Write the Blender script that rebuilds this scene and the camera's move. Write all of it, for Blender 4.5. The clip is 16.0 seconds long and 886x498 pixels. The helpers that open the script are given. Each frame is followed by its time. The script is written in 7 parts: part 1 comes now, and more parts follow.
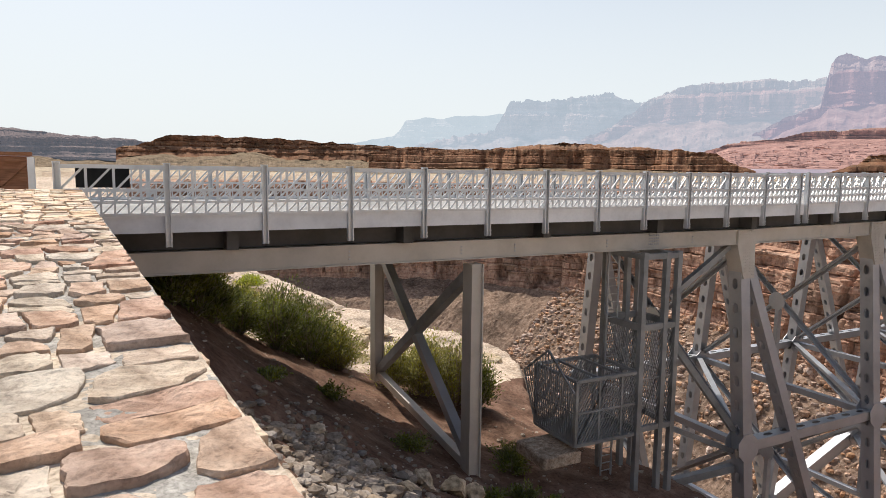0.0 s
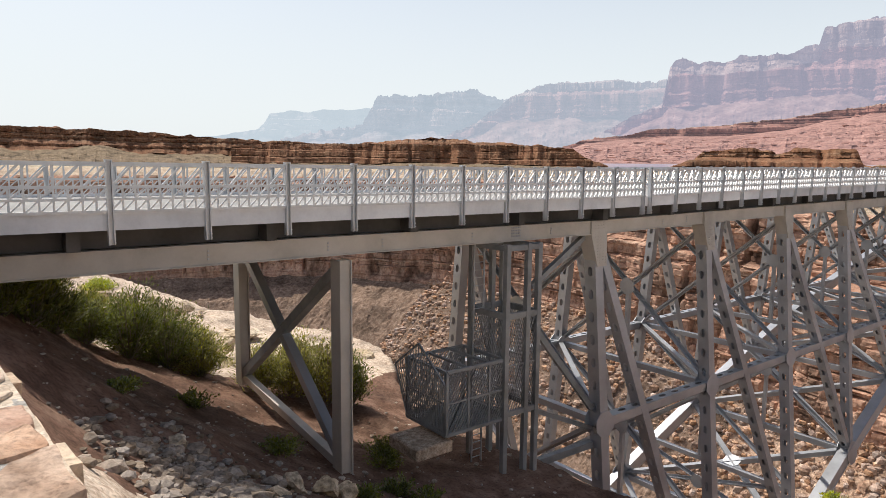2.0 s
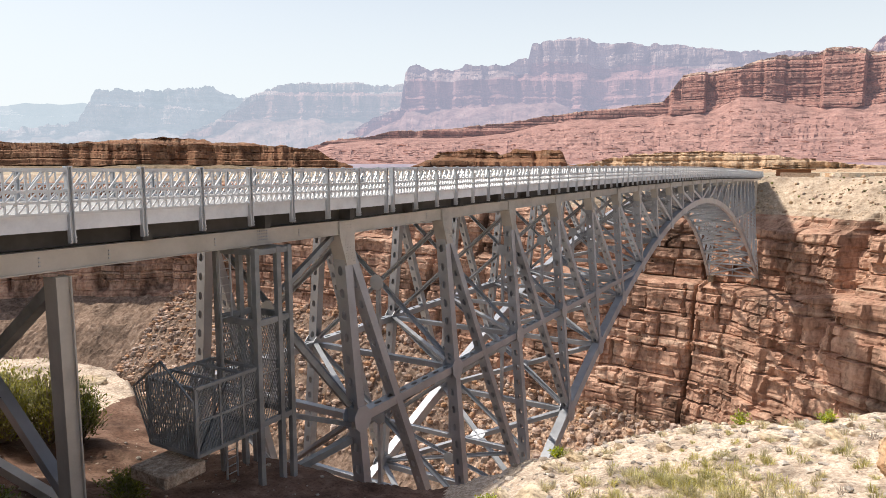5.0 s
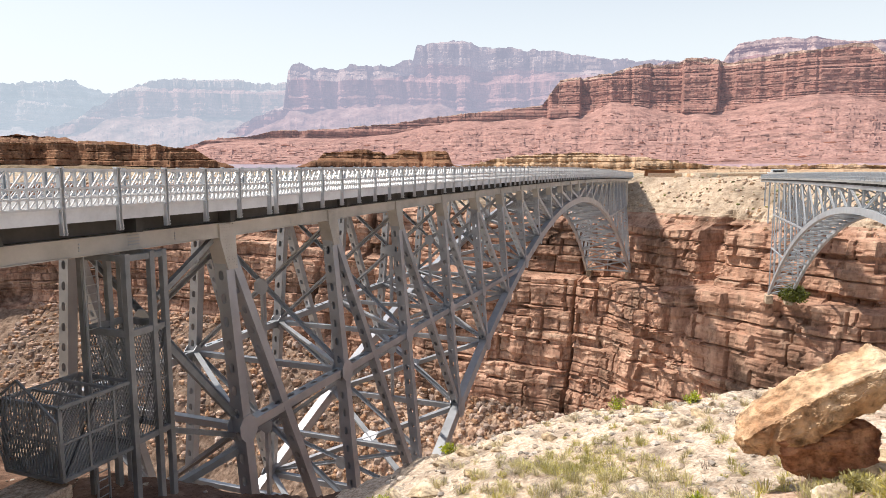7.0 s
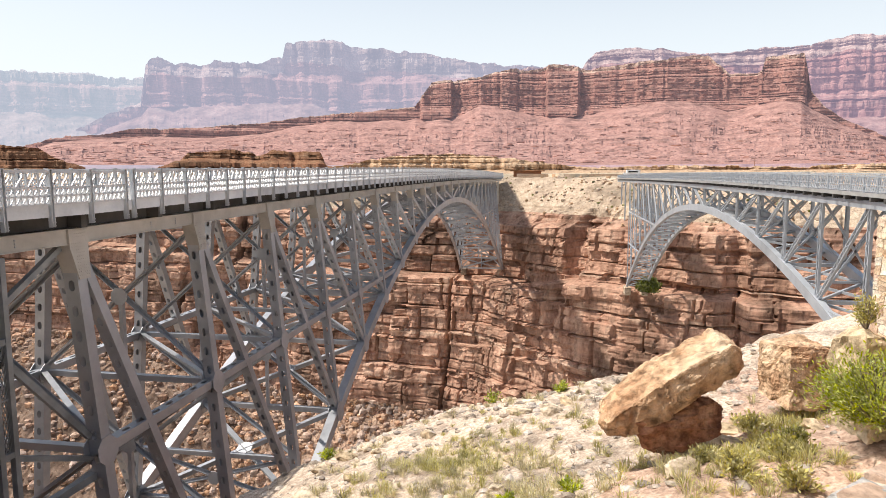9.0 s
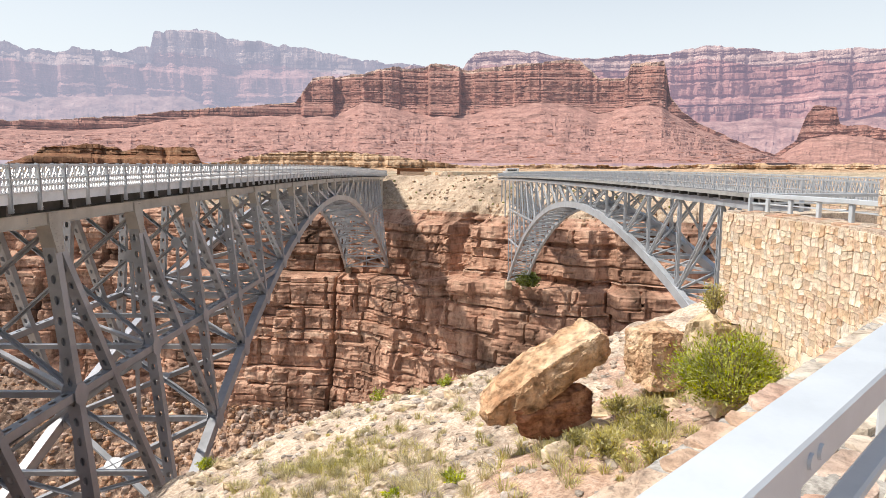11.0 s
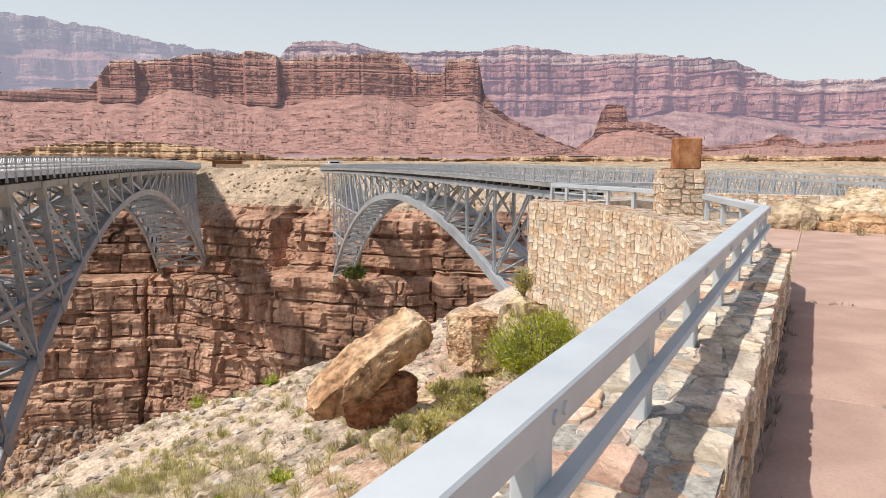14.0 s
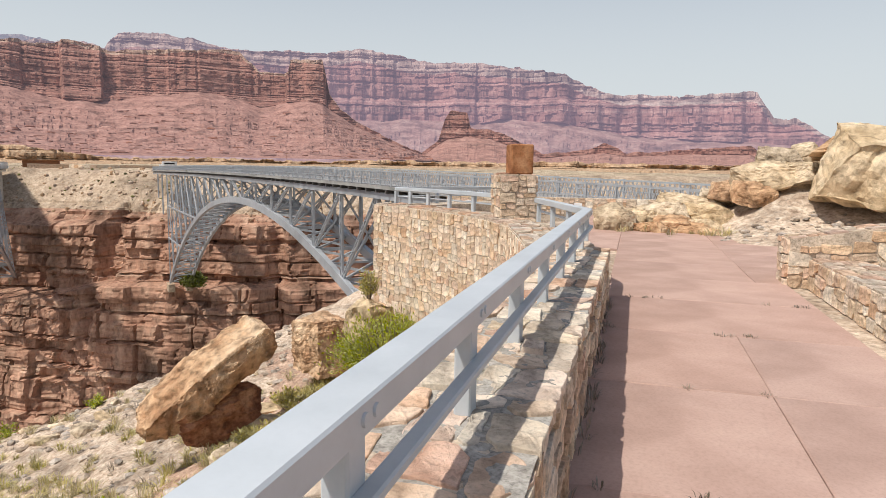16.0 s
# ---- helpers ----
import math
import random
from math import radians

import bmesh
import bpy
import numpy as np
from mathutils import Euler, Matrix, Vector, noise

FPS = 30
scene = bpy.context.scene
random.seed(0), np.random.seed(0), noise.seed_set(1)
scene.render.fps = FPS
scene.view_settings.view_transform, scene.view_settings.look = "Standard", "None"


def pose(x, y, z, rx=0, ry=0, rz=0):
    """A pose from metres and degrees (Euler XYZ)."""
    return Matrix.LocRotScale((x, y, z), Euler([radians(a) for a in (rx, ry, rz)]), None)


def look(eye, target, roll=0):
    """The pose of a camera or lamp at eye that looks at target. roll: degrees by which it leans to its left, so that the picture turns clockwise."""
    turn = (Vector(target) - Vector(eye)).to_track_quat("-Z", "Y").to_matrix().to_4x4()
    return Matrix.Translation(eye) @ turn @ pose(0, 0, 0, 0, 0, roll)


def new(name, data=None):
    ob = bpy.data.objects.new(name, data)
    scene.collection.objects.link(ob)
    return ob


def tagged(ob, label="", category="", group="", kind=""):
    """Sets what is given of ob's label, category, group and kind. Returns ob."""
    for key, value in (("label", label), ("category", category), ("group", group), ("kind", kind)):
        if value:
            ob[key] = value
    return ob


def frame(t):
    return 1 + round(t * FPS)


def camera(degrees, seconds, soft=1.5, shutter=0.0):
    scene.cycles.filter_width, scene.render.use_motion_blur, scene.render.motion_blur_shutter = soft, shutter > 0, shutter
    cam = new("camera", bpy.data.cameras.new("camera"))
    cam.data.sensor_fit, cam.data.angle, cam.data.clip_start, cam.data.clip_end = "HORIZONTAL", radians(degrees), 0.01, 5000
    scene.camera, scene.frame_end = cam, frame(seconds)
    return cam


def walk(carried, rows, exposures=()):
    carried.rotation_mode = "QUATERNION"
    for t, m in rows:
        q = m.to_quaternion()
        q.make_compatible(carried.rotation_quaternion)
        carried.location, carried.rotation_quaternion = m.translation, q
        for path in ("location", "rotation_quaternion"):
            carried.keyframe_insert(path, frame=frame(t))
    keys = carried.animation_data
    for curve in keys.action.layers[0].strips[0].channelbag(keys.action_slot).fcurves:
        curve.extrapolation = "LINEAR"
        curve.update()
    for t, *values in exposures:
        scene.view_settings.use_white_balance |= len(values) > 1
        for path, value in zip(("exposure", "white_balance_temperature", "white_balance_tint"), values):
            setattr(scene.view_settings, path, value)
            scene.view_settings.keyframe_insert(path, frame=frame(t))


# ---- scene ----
# ---- camera ----
cam = camera(68.5, 16.0, soft=0.5)
PATH = [
    (0.0, -21.577, -18.318, 2.774, -26.559, -6.563, 0.678),
    (0.5, -21.565, -18.318, 2.770, -26.697, -6.630, 0.761),
    (1.0, -21.518, -18.330, 2.775, -29.232, -7.377, 0.717),
    (1.5, -21.481, -18.338, 2.776, -33.886, -7.525, 0.725),
    (2.0, -21.456, -18.333, 2.790, -37.954, -6.913, 0.581),
    (2.5, -21.460, -18.317, 2.780, -40.892, -5.720, 0.960),
    (3.0, -21.467, -18.343, 2.800, -43.862, -5.168, 1.172),
    (3.5, -21.468, -18.375, 2.804, -48.098, -5.098, 0.933),
    (4.0, -21.468, -18.387, 2.815, -52.634, -5.838, 0.480),
    (6.5, -21.370, -18.395, 2.768, -67.294, -6.671, -0.075),
    (7.0, -21.379, -18.421, 2.774, -69.651, -6.691, -0.041),
    (7.5, -21.364, -18.426, 2.772, -72.488, -6.775, -0.122),
    (8.0, -21.377, -18.437, 2.766, -75.503, -6.688, 0.025),
    (8.5, -21.358, -18.449, 2.763, -78.153, -6.686, -0.240),
    (9.0, -21.373, -18.465, 2.779, -80.587, -6.633, -0.114),
    (11.5, -21.429, -18.572, 2.776, -93.537, -6.935, 0.165),
    (12.0, -21.459, -18.573, 2.785, -96.223, -7.027, 0.123),
    (12.5, -21.457, -18.592, 2.782, -98.184, -7.064, 0.030),
    (13.0, -21.466, -18.604, 2.782, -100.497, -7.073, 0.060),
    (13.5, -21.467, -18.624, 2.779, -102.983, -7.286, 0.148),
    (14.0, -21.463, -18.653, 2.777, -106.093, -7.459, 0.113),
    (14.5, -21.463, -18.678, 2.776, -109.234, -6.943, 0.224),
    (15.0, -21.467, -18.694, 2.775, -112.641, -6.808, 0.615),
    (15.5, -21.485, -18.707, 2.776, -116.128, -6.762, 0.866),
    (16.0, -21.473, -18.736, 2.769, -119.455, -7.025, 0.832),
]


TRUE_SIZE = 10.058 / 8.85  # the bridge's panels are 33 feet; the plan below has them at 8.85


def eye_pose(x, y, z, yaw, pitch, roll):
    return pose(x * TRUE_SIZE, y * TRUE_SIZE, z * TRUE_SIZE, 0, 0, yaw) @ pose(0, 0, 0, 90 + pitch, 0, 0) @ pose(0, 0, 0, 0, 0, roll)


walk(cam, [(row[0], eye_pose(*row[1:])) for row in PATH], [(0.0, 0.06), (3.0, 0.06), (6.5, 0.26), (9.0, 0.27), (12.5, 0.08), (14.0, -0.08), (16.0, -0.22)])

# ---- sky and sun ----
SUN = Vector((-0.06, 0.65, 1.0)).normalized()
world = bpy.data.worlds.new("sky")
scene.world = world
world.use_nodes = True
wt = world.node_tree
sky = wt.nodes.new("ShaderNodeTexSky")
sky.sky_type = "NISHITA"
sky.sun_disc = False
sky.sun_elevation = math.asin(SUN.z)
sky.sun_rotation = math.atan2(SUN.x, SUN.y)
sky.altitude = 1000
sky.air_density = 1.0
sky.dust_density = 6.0
sky.ozone_density = 1.0
scale = wt.nodes.new("ShaderNodeVectorMath")
scale.operation = "SCALE"
scale.inputs[3].default_value = 0.135
wt.links.new(sky.outputs[0], scale.inputs[0])
coords = wt.nodes.new("ShaderNodeTexCoord")
split = wt.nodes.new("ShaderNodeSeparateXYZ")
wt.links.new(coords.outputs["Generated"], split.inputs[0])
veil = wt.nodes.new("ShaderNodeMapRange")  # smoky haze, thick at the horizon and thin overhead
veil.interpolation_type = "SMOOTHSTEP"
veil.inputs[1].default_value, veil.inputs[2].default_value = 0.04, 0.62
veil.inputs[3].default_value, veil.inputs[4].default_value = 0.9, 0.06
wt.links.new(split.outputs[2], veil.inputs[0])
haze_mix = wt.nodes.new("ShaderNodeMix")
haze_mix.data_type = "RGBA"
wt.links.new(veil.outputs[0], haze_mix.inputs[0])
wt.links.new(scale.outputs[0], haze_mix.inputs[6])
haze_mix.inputs[7].default_value = (0.83, 0.88, 0.90, 1)
wt.links.new(haze_mix.outputs[2], wt.nodes["Background"].inputs[0])
wt.nodes["Background"].inputs[1].default_value = 1.0
sun_data = bpy.data.lights.new("sun", "SUN")
sun_data.energy = 4.6
sun_data.angle = radians(0.6)
sun_data.color = (1.0, 0.94, 0.86)
sun = new("sun", sun_data)
sun.matrix_world = look(SUN * 100, (0, 0, 0))

# ---- number helpers ----
rng = np.random.default_rng(7)
LATTICE = rng.random((64, 64, 64)).astype(np.float32)


def vnoise(x, y, z=0.0):
    """Smooth value noise in 0..1."""
    x, y, z = np.broadcast_arrays(np.asarray(x, float), np.asarray(y, float), np.asarray(z, float))
    xi, yi, zi = np.floor(x).astype(int), np.floor(y).astype(int), np.floor(z).astype(int)
    fx, fy, fz = x - xi, y - yi, z - zi
    fx, fy, fz = fx * fx * (3 - 2 * fx), fy * fy * (3 - 2 * fy), fz * fz * (3 - 2 * fz)
    out = 0
    for i in (0, 1):
        for j in (0, 1):
            for k in (0, 1):
                w = (fx if i else 1 - fx) * (fy if j else 1 - fy) * (fz if k else 1 - fz)
                out = out + w * LATTICE[(xi + i) & 63, (yi + j) & 63, (zi + k) & 63]
    return out


def fbm(x, y, z=0.0, octaves=4, gain=0.5):
    out, amp, total = 0, 1.0, 0.0
    for o in range(octaves):
        out = out + amp * vnoise(x * 2**o + 17.3 * o, y * 2**o + 9.1 * o, np.asarray(z) * 2**o + 5.7 * o)
        total += amp
        amp *= gain
    return out / total


def hash01(a, b, c=0):
    return LATTICE[np.asarray(a, int) & 63, np.asarray(b, int) & 63, np.asarray(c, int) & 63]


def smooth(a, b, x):
    t = np.clip((x - a) / (b - a), 0, 1)
    return t * t * (3 - 2 * t)


# ---- materials ----
def material(name, colours, scale=1.0, rough=0.8, bump=0.3, bump_scale=None, metal=0.0, spread=0.0, bands=None, band_mix=0.6,
             stain=0.25, stain_scale=0.3, detail=6.0, island=0.0, palette=None, haze=None, spec=0.08, coords="Object", stretch=(1, 1, 1), mix=0.5, strata=0.0, through_leaf=0.0, speckle=0.3, bump_k=0.16):
    """Colours mottled by noise at two scales, with bump. bands: (metres a band, list of colours) laid by height.
    spread / island: value change from object to object / from loose piece to loose piece."""
    m = bpy.data.materials.new(name)
    m.use_nodes = True
    nt = m.node_tree
    n, l = nt.nodes, nt.links
    bsdf = n["Principled BSDF"]
    geo = n.new("ShaderNodeNewGeometry")
    tc = n.new("ShaderNodeTexCoord")
    src = tc.outputs["Object"] if coords == "Object" else geo.outputs["Position"]
    mp = n.new("ShaderNodeMapping")
    mp.inputs["Scale"].default_value = stretch
    l.new(src, mp.inputs[0])

    def noise_tex(s, d=detail, r=0.6):
        t = n.new("ShaderNodeTexNoise")
        t.inputs["Scale"].default_value, t.inputs["Detail"].default_value, t.inputs["Roughness"].default_value = s, d, r
        l.new(mp.outputs[0], t.inputs["Vector"])
        return t

    def ramp(cols, lo=0.3, hi=0.7):
        r = n.new("ShaderNodeValToRGB")
        while len(r.color_ramp.elements) < len(cols):
            r.color_ramp.elements.new(0.5)
        for i, c in enumerate(cols):
            e = r.color_ramp.elements[i]
            e.position = lo + (hi - lo) * i / max(1, len(cols) - 1)
            e.color = (*c, 1)
        return r

    def mixer(kind, fac, a, b):
        x = n.new("ShaderNodeMix")
        x.data_type, x.blend_type = "RGBA", kind
        if isinstance(fac, float):
            x.inputs[0].default_value = fac
        else:
            l.new(fac, x.inputs[0])
        l.new(a, x.inputs[6])
        if isinstance(b, tuple):
            x.inputs[7].default_value = (*b, 1)
        else:
            l.new(b, x.inputs[7])
        return x.outputs[2]

    base = noise_tex(scale)
    rc = ramp(colours)
    l.new(base.outputs[0], rc.inputs[0])
    col = rc.outputs[0]
    if palette:
        info0 = n.new("ShaderNodeObjectInfo")
        many = n.new("ShaderNodeMath")
        many.operation = "MULTIPLY"
        many.inputs[1].default_value = 13.7
        l.new(geo.outputs["Random Per Island"] if island else info0.outputs["Random"], many.inputs[0])
        part_of = n.new("ShaderNodeMath")
        part_of.operation = "FRACT"
        l.new(many.outputs[0], part_of.inputs[0])
        rp = ramp(palette, 0.0, 1.0)
        l.new(part_of.outputs[0], rp.inputs[0])
        col = mixer("MIX", float(mix), col, rp.outputs[0])
    if bands:
        sep = n.new("ShaderNodeSeparateXYZ")
        l.new(geo.outputs["Position"], sep.inputs[0])
        warp = n.new("ShaderNodeTexNoise")
        warp.inputs["Scale"].default_value, warp.inputs["Detail"].default_value = 0.25 / bands[0], 3
        l.new(geo.outputs["Position"], warp.inputs["Vector"])
        add = n.new("ShaderNodeMath")
        add.operation = "MULTIPLY_ADD"
        l.new(warp.outputs[0], add.inputs[0])
        add.inputs[1].default_value = bands[0] * 1.6
        l.new(sep.outputs[2], add.inputs[2])
        one = n.new("ShaderNodeTexNoise")
        one.noise_dimensions = "1D"
        one.inputs["Scale"].default_value, one.inputs["Detail"].default_value = 1.0 / bands[0], 4
        l.new(add.outputs[0], one.inputs["W"])
        rb = ramp(bands[1], 0.28, 0.72)
        l.new(one.outputs[0], rb.inputs[0])
        col = mixer("MIX", float(band_mix), col, rb.outputs[0])
    st = noise_tex(scale * stain_scale, 5.0, 0.6)
    rs = ramp([(1 - stain * 1.6,) * 3, (1, 1, 1), (1 + stain * 0.6,) * 3], 0.3, 0.7)
    l.new(st.outputs[0], rs.inputs[0])
    col = mixer("MULTIPLY", 1.0, col, rs.outputs[0])
    if bump:
        fine = noise_tex(bump_scale or scale * 3, 8.0, 0.68)
        sp = speckle * min(1.0, bump)
        rf = ramp([(1 - sp * 1.5,) * 3, (1, 1, 1), (1 + sp * 0.7,) * 3], 0.33, 0.67)
        l.new(fine.outputs[0], rf.inputs[0])
        col = mixer("MULTIPLY", 1.0, col, rf.outputs[0])
    if spread or island:
        val = n.new("ShaderNodeHueSaturation")
        info = n.new("ShaderNodeObjectInfo")
        mr = n.new("ShaderNodeMapRange")
        amount = spread or island
        mr.inputs[3].default_value, mr.inputs[4].default_value = 1 - amount, 1 + amount
        l.new(info.outputs["Random"] if spread else geo.outputs["Random Per Island"], mr.inputs[0])
        l.new(mr.outputs[0], val.inputs["Value"])
        hue = n.new("ShaderNodeMapRange")
        hue.inputs[3].default_value, hue.inputs[4].default_value = 1 + amount * 0.9, 1 - amount * 0.9
        frac = n.new("ShaderNodeMath")
        frac.operation = "PINGPONG"
        mult = n.new("ShaderNodeMath")
        mult.operation = "MULTIPLY"
        mult.inputs[1].default_value = 7.31
        l.new(info.outputs["Random"] if spread else geo.outputs["Random Per Island"], mult.inputs[0])
        l.new(mult.outputs[0], frac.inputs[0])
        frac.inputs[1].default_value = 1.0
        l.new(frac.outputs[0], hue.inputs[0])
        l.new(hue.outputs[0], val.inputs["Saturation"])
        l.new(col, val.inputs["Color"])
        col = val.outputs[0]
    l.new(col, bsdf.inputs["Base Color"])
    bsdf.inputs["Metallic"].default_value = metal
    bsdf.inputs["Specular IOR Level"].default_value = spec
    rr = n.new("ShaderNodeMapRange")
    rr.inputs[3].default_value, rr.inputs[4].default_value = max(0.05, rough - 0.12), min(1, rough + 0.12)
    l.new(st.outputs[0], rr.inputs[0])
    l.new(rr.outputs[0], bsdf.inputs["Roughness"])
    if bump:
        bp = n.new("ShaderNodeBump")
        bp.inputs["Strength"].default_value = min(1.0, bump)
        bp.inputs["Distance"].default_value = bump_k / (bump_scale or scale * 3)
        height = fine.outputs[0]
        if bands and strata:
            fold = n.new("ShaderNodeMath")
            fold.operation = "MULTIPLY_ADD"
            l.new(one.outputs[0], fold.inputs[0])
            fold.inputs[1].default_value = strata
            l.new(fine.outputs[0], fold.inputs[2])
            height = fold.outputs[0]
        l.new(height, bp.inputs["Height"])
        l.new(bp.outputs[0], bsdf.inputs["Normal"])
    if through_leaf:
        tl = n.new("ShaderNodeBsdfTranslucent")
        l.new(col, tl.inputs[0])
        ml = n.new("ShaderNodeMixShader")
        ml.inputs[0].default_value = through_leaf
        l.new(bsdf.outputs[0], ml.inputs[1])
        l.new(tl.outputs[0], ml.inputs[2])
        l.new(ml.outputs[0], n["Material Output"].inputs[0])
    # haze: distance painted in as an even glow of air colour over the surface
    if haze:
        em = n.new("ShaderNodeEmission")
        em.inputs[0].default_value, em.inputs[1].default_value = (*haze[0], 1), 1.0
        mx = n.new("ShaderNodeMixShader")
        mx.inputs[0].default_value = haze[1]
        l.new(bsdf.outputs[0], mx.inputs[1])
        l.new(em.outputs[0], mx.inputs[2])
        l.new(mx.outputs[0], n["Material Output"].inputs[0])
    return m


M = {}
M["cliff"] = material("red_sandstone", [(0.225, 0.115, 0.076), (0.40, 0.24, 0.165), (0.56, 0.395, 0.285)], 0.22, 0.9, 1.0, 0.7,
                      bands=(3.0, [(0.19, 0.09, 0.06), (0.42, 0.255, 0.178), (0.30, 0.16, 0.11), (0.57, 0.41, 0.30)]), band_mix=0.45, stain=0.5, stain_scale=0.3, coords="World", stretch=(1, 1, 0.45), strata=0.8, detail=10.0)
M["rim"] = material("pale_rim_soil", [(0.29, 0.21, 0.145), (0.42, 0.325, 0.235), (0.53, 0.43, 0.325)], 0.5, 0.95, 1.0, 1.6, stain=0.35, stain_scale=0.15, coords="World", detail=10.0)
M["talus"] = material("brown_talus", [(0.245, 0.152, 0.105), (0.432, 0.297, 0.208), (0.621, 0.454, 0.339)], 0.8, 0.95, 1.0, 1.4, stain=0.35, stain_scale=0.1, coords="World", detail=10.0)
M["talus_brown"] = material("dark_brown_talus", [(0.13, 0.085, 0.06), (0.225, 0.155, 0.112), (0.33, 0.245, 0.185)], 0.5, 0.95, 1.0, 1.1, stain=0.4, stain_scale=0.1, coords="World", detail=10.0)
M["talus_rock"] = material("broken_talus_rock", [(0.204, 0.120, 0.084), (0.384, 0.258, 0.186), (0.552, 0.408, 0.300)], 0.6, 0.95, 0.8, 2.0, island=0.35, stain=0.3, coords="World")
M["rim_rock"] = material("tan_rim_rock", [(0.29, 0.19, 0.125), (0.43, 0.31, 0.215), (0.54, 0.42, 0.31)], 0.6, 0.95, 0.8, 2.0, island=0.3, stain=0.3, coords="World")
M["scrub_dot"] = material("rim_scrub", [(0.10, 0.10, 0.04), (0.17, 0.165, 0.07), (0.25, 0.235, 0.11)], 2.0, 0.9, 0.0, island=0.35, coords="World")
# mesa materials have a faint violet distance haze painted in as glow
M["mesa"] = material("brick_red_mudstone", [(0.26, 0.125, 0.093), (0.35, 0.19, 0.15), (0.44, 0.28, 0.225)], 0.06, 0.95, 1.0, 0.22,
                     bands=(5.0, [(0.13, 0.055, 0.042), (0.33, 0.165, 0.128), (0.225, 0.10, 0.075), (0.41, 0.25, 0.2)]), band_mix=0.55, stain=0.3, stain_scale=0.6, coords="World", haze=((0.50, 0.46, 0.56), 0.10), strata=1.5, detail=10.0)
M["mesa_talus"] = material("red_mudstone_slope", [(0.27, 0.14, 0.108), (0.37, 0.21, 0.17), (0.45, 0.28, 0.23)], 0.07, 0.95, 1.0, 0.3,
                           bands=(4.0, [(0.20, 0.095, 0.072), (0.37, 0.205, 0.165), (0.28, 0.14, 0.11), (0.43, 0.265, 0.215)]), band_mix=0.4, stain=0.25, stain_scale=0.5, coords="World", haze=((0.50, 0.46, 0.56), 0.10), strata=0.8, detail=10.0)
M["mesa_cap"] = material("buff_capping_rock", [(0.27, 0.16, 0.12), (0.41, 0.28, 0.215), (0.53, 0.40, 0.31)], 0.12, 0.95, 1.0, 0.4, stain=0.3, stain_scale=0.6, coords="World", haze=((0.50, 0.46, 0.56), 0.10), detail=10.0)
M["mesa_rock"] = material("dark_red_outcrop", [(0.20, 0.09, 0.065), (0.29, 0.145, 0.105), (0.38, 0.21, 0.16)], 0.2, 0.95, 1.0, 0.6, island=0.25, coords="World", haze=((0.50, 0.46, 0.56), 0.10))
# far ranges: reddish rock, with bluish haze painted over it as emission
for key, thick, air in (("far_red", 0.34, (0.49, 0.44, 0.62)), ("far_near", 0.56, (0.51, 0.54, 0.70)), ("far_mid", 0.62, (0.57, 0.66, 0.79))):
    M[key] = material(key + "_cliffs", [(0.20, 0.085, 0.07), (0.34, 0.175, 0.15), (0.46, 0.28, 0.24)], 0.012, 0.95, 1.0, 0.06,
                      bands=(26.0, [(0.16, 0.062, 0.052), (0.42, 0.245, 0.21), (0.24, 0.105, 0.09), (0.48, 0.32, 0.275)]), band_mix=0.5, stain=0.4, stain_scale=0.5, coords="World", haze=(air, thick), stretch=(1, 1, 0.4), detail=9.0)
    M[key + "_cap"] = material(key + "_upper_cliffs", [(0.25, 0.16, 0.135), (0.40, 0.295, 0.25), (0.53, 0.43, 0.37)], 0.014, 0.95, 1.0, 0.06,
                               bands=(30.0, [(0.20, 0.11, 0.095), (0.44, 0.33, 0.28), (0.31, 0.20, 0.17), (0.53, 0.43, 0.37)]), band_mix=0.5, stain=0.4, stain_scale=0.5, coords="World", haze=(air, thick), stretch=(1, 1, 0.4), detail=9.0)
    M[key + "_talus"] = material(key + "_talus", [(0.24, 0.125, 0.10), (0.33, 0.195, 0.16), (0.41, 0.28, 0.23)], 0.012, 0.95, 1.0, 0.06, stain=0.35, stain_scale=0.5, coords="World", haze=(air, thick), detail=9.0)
M["far_blue"] = material("haze_blue_far_cliffs", [(0.24, 0.13, 0.115), (0.38, 0.26, 0.235), (0.5, 0.40, 0.37)], 0.009, 0.95, 1.0, 0.05,
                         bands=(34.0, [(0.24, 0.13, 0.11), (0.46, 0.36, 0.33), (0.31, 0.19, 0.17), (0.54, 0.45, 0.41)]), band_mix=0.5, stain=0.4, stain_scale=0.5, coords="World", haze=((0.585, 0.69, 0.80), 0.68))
M["far_pale"] = material("haze_pale_far_cliffs", [(0.30, 0.22, 0.2), (0.42, 0.33, 0.3), (0.5, 0.42, 0.4)], 0.009, 0.95, 0.6, 0.03, stain=0.3, coords="World", haze=((0.63, 0.735, 0.82), 0.80))
# shade is put into this ledge's dark rock colours, blue haze into its glow
M["far_painted_shade"] = material("far_ledge_painted_shade", [(0.13, 0.085, 0.075), (0.20, 0.14, 0.12), (0.26, 0.19, 0.165)], 0.05, 0.95, 0.8, 0.3, bands=(5.0, [(0.10, 0.06, 0.05), (0.2, 0.14, 0.12), (0.15, 0.1, 0.085), (0.27, 0.2, 0.17)]), coords="World", haze=((0.35, 0.42, 0.52), 0.2))
M["plain"] = material("scrub_plain", [(0.29, 0.225, 0.15), (0.42, 0.34, 0.24), (0.53, 0.44, 0.325)], 0.35, 0.95, 1.0, 0.7, detail=10.0, stain=0.35, coords="World")
M["slope"] = material("brown_rim_slope", [(0.12, 0.085, 0.052), (0.20, 0.148, 0.095), (0.29, 0.225, 0.15)], 0.5, 0.95, 1.0, 0.9, stain=0.4, stain_scale=0.2, coords="World", detail=10.0)
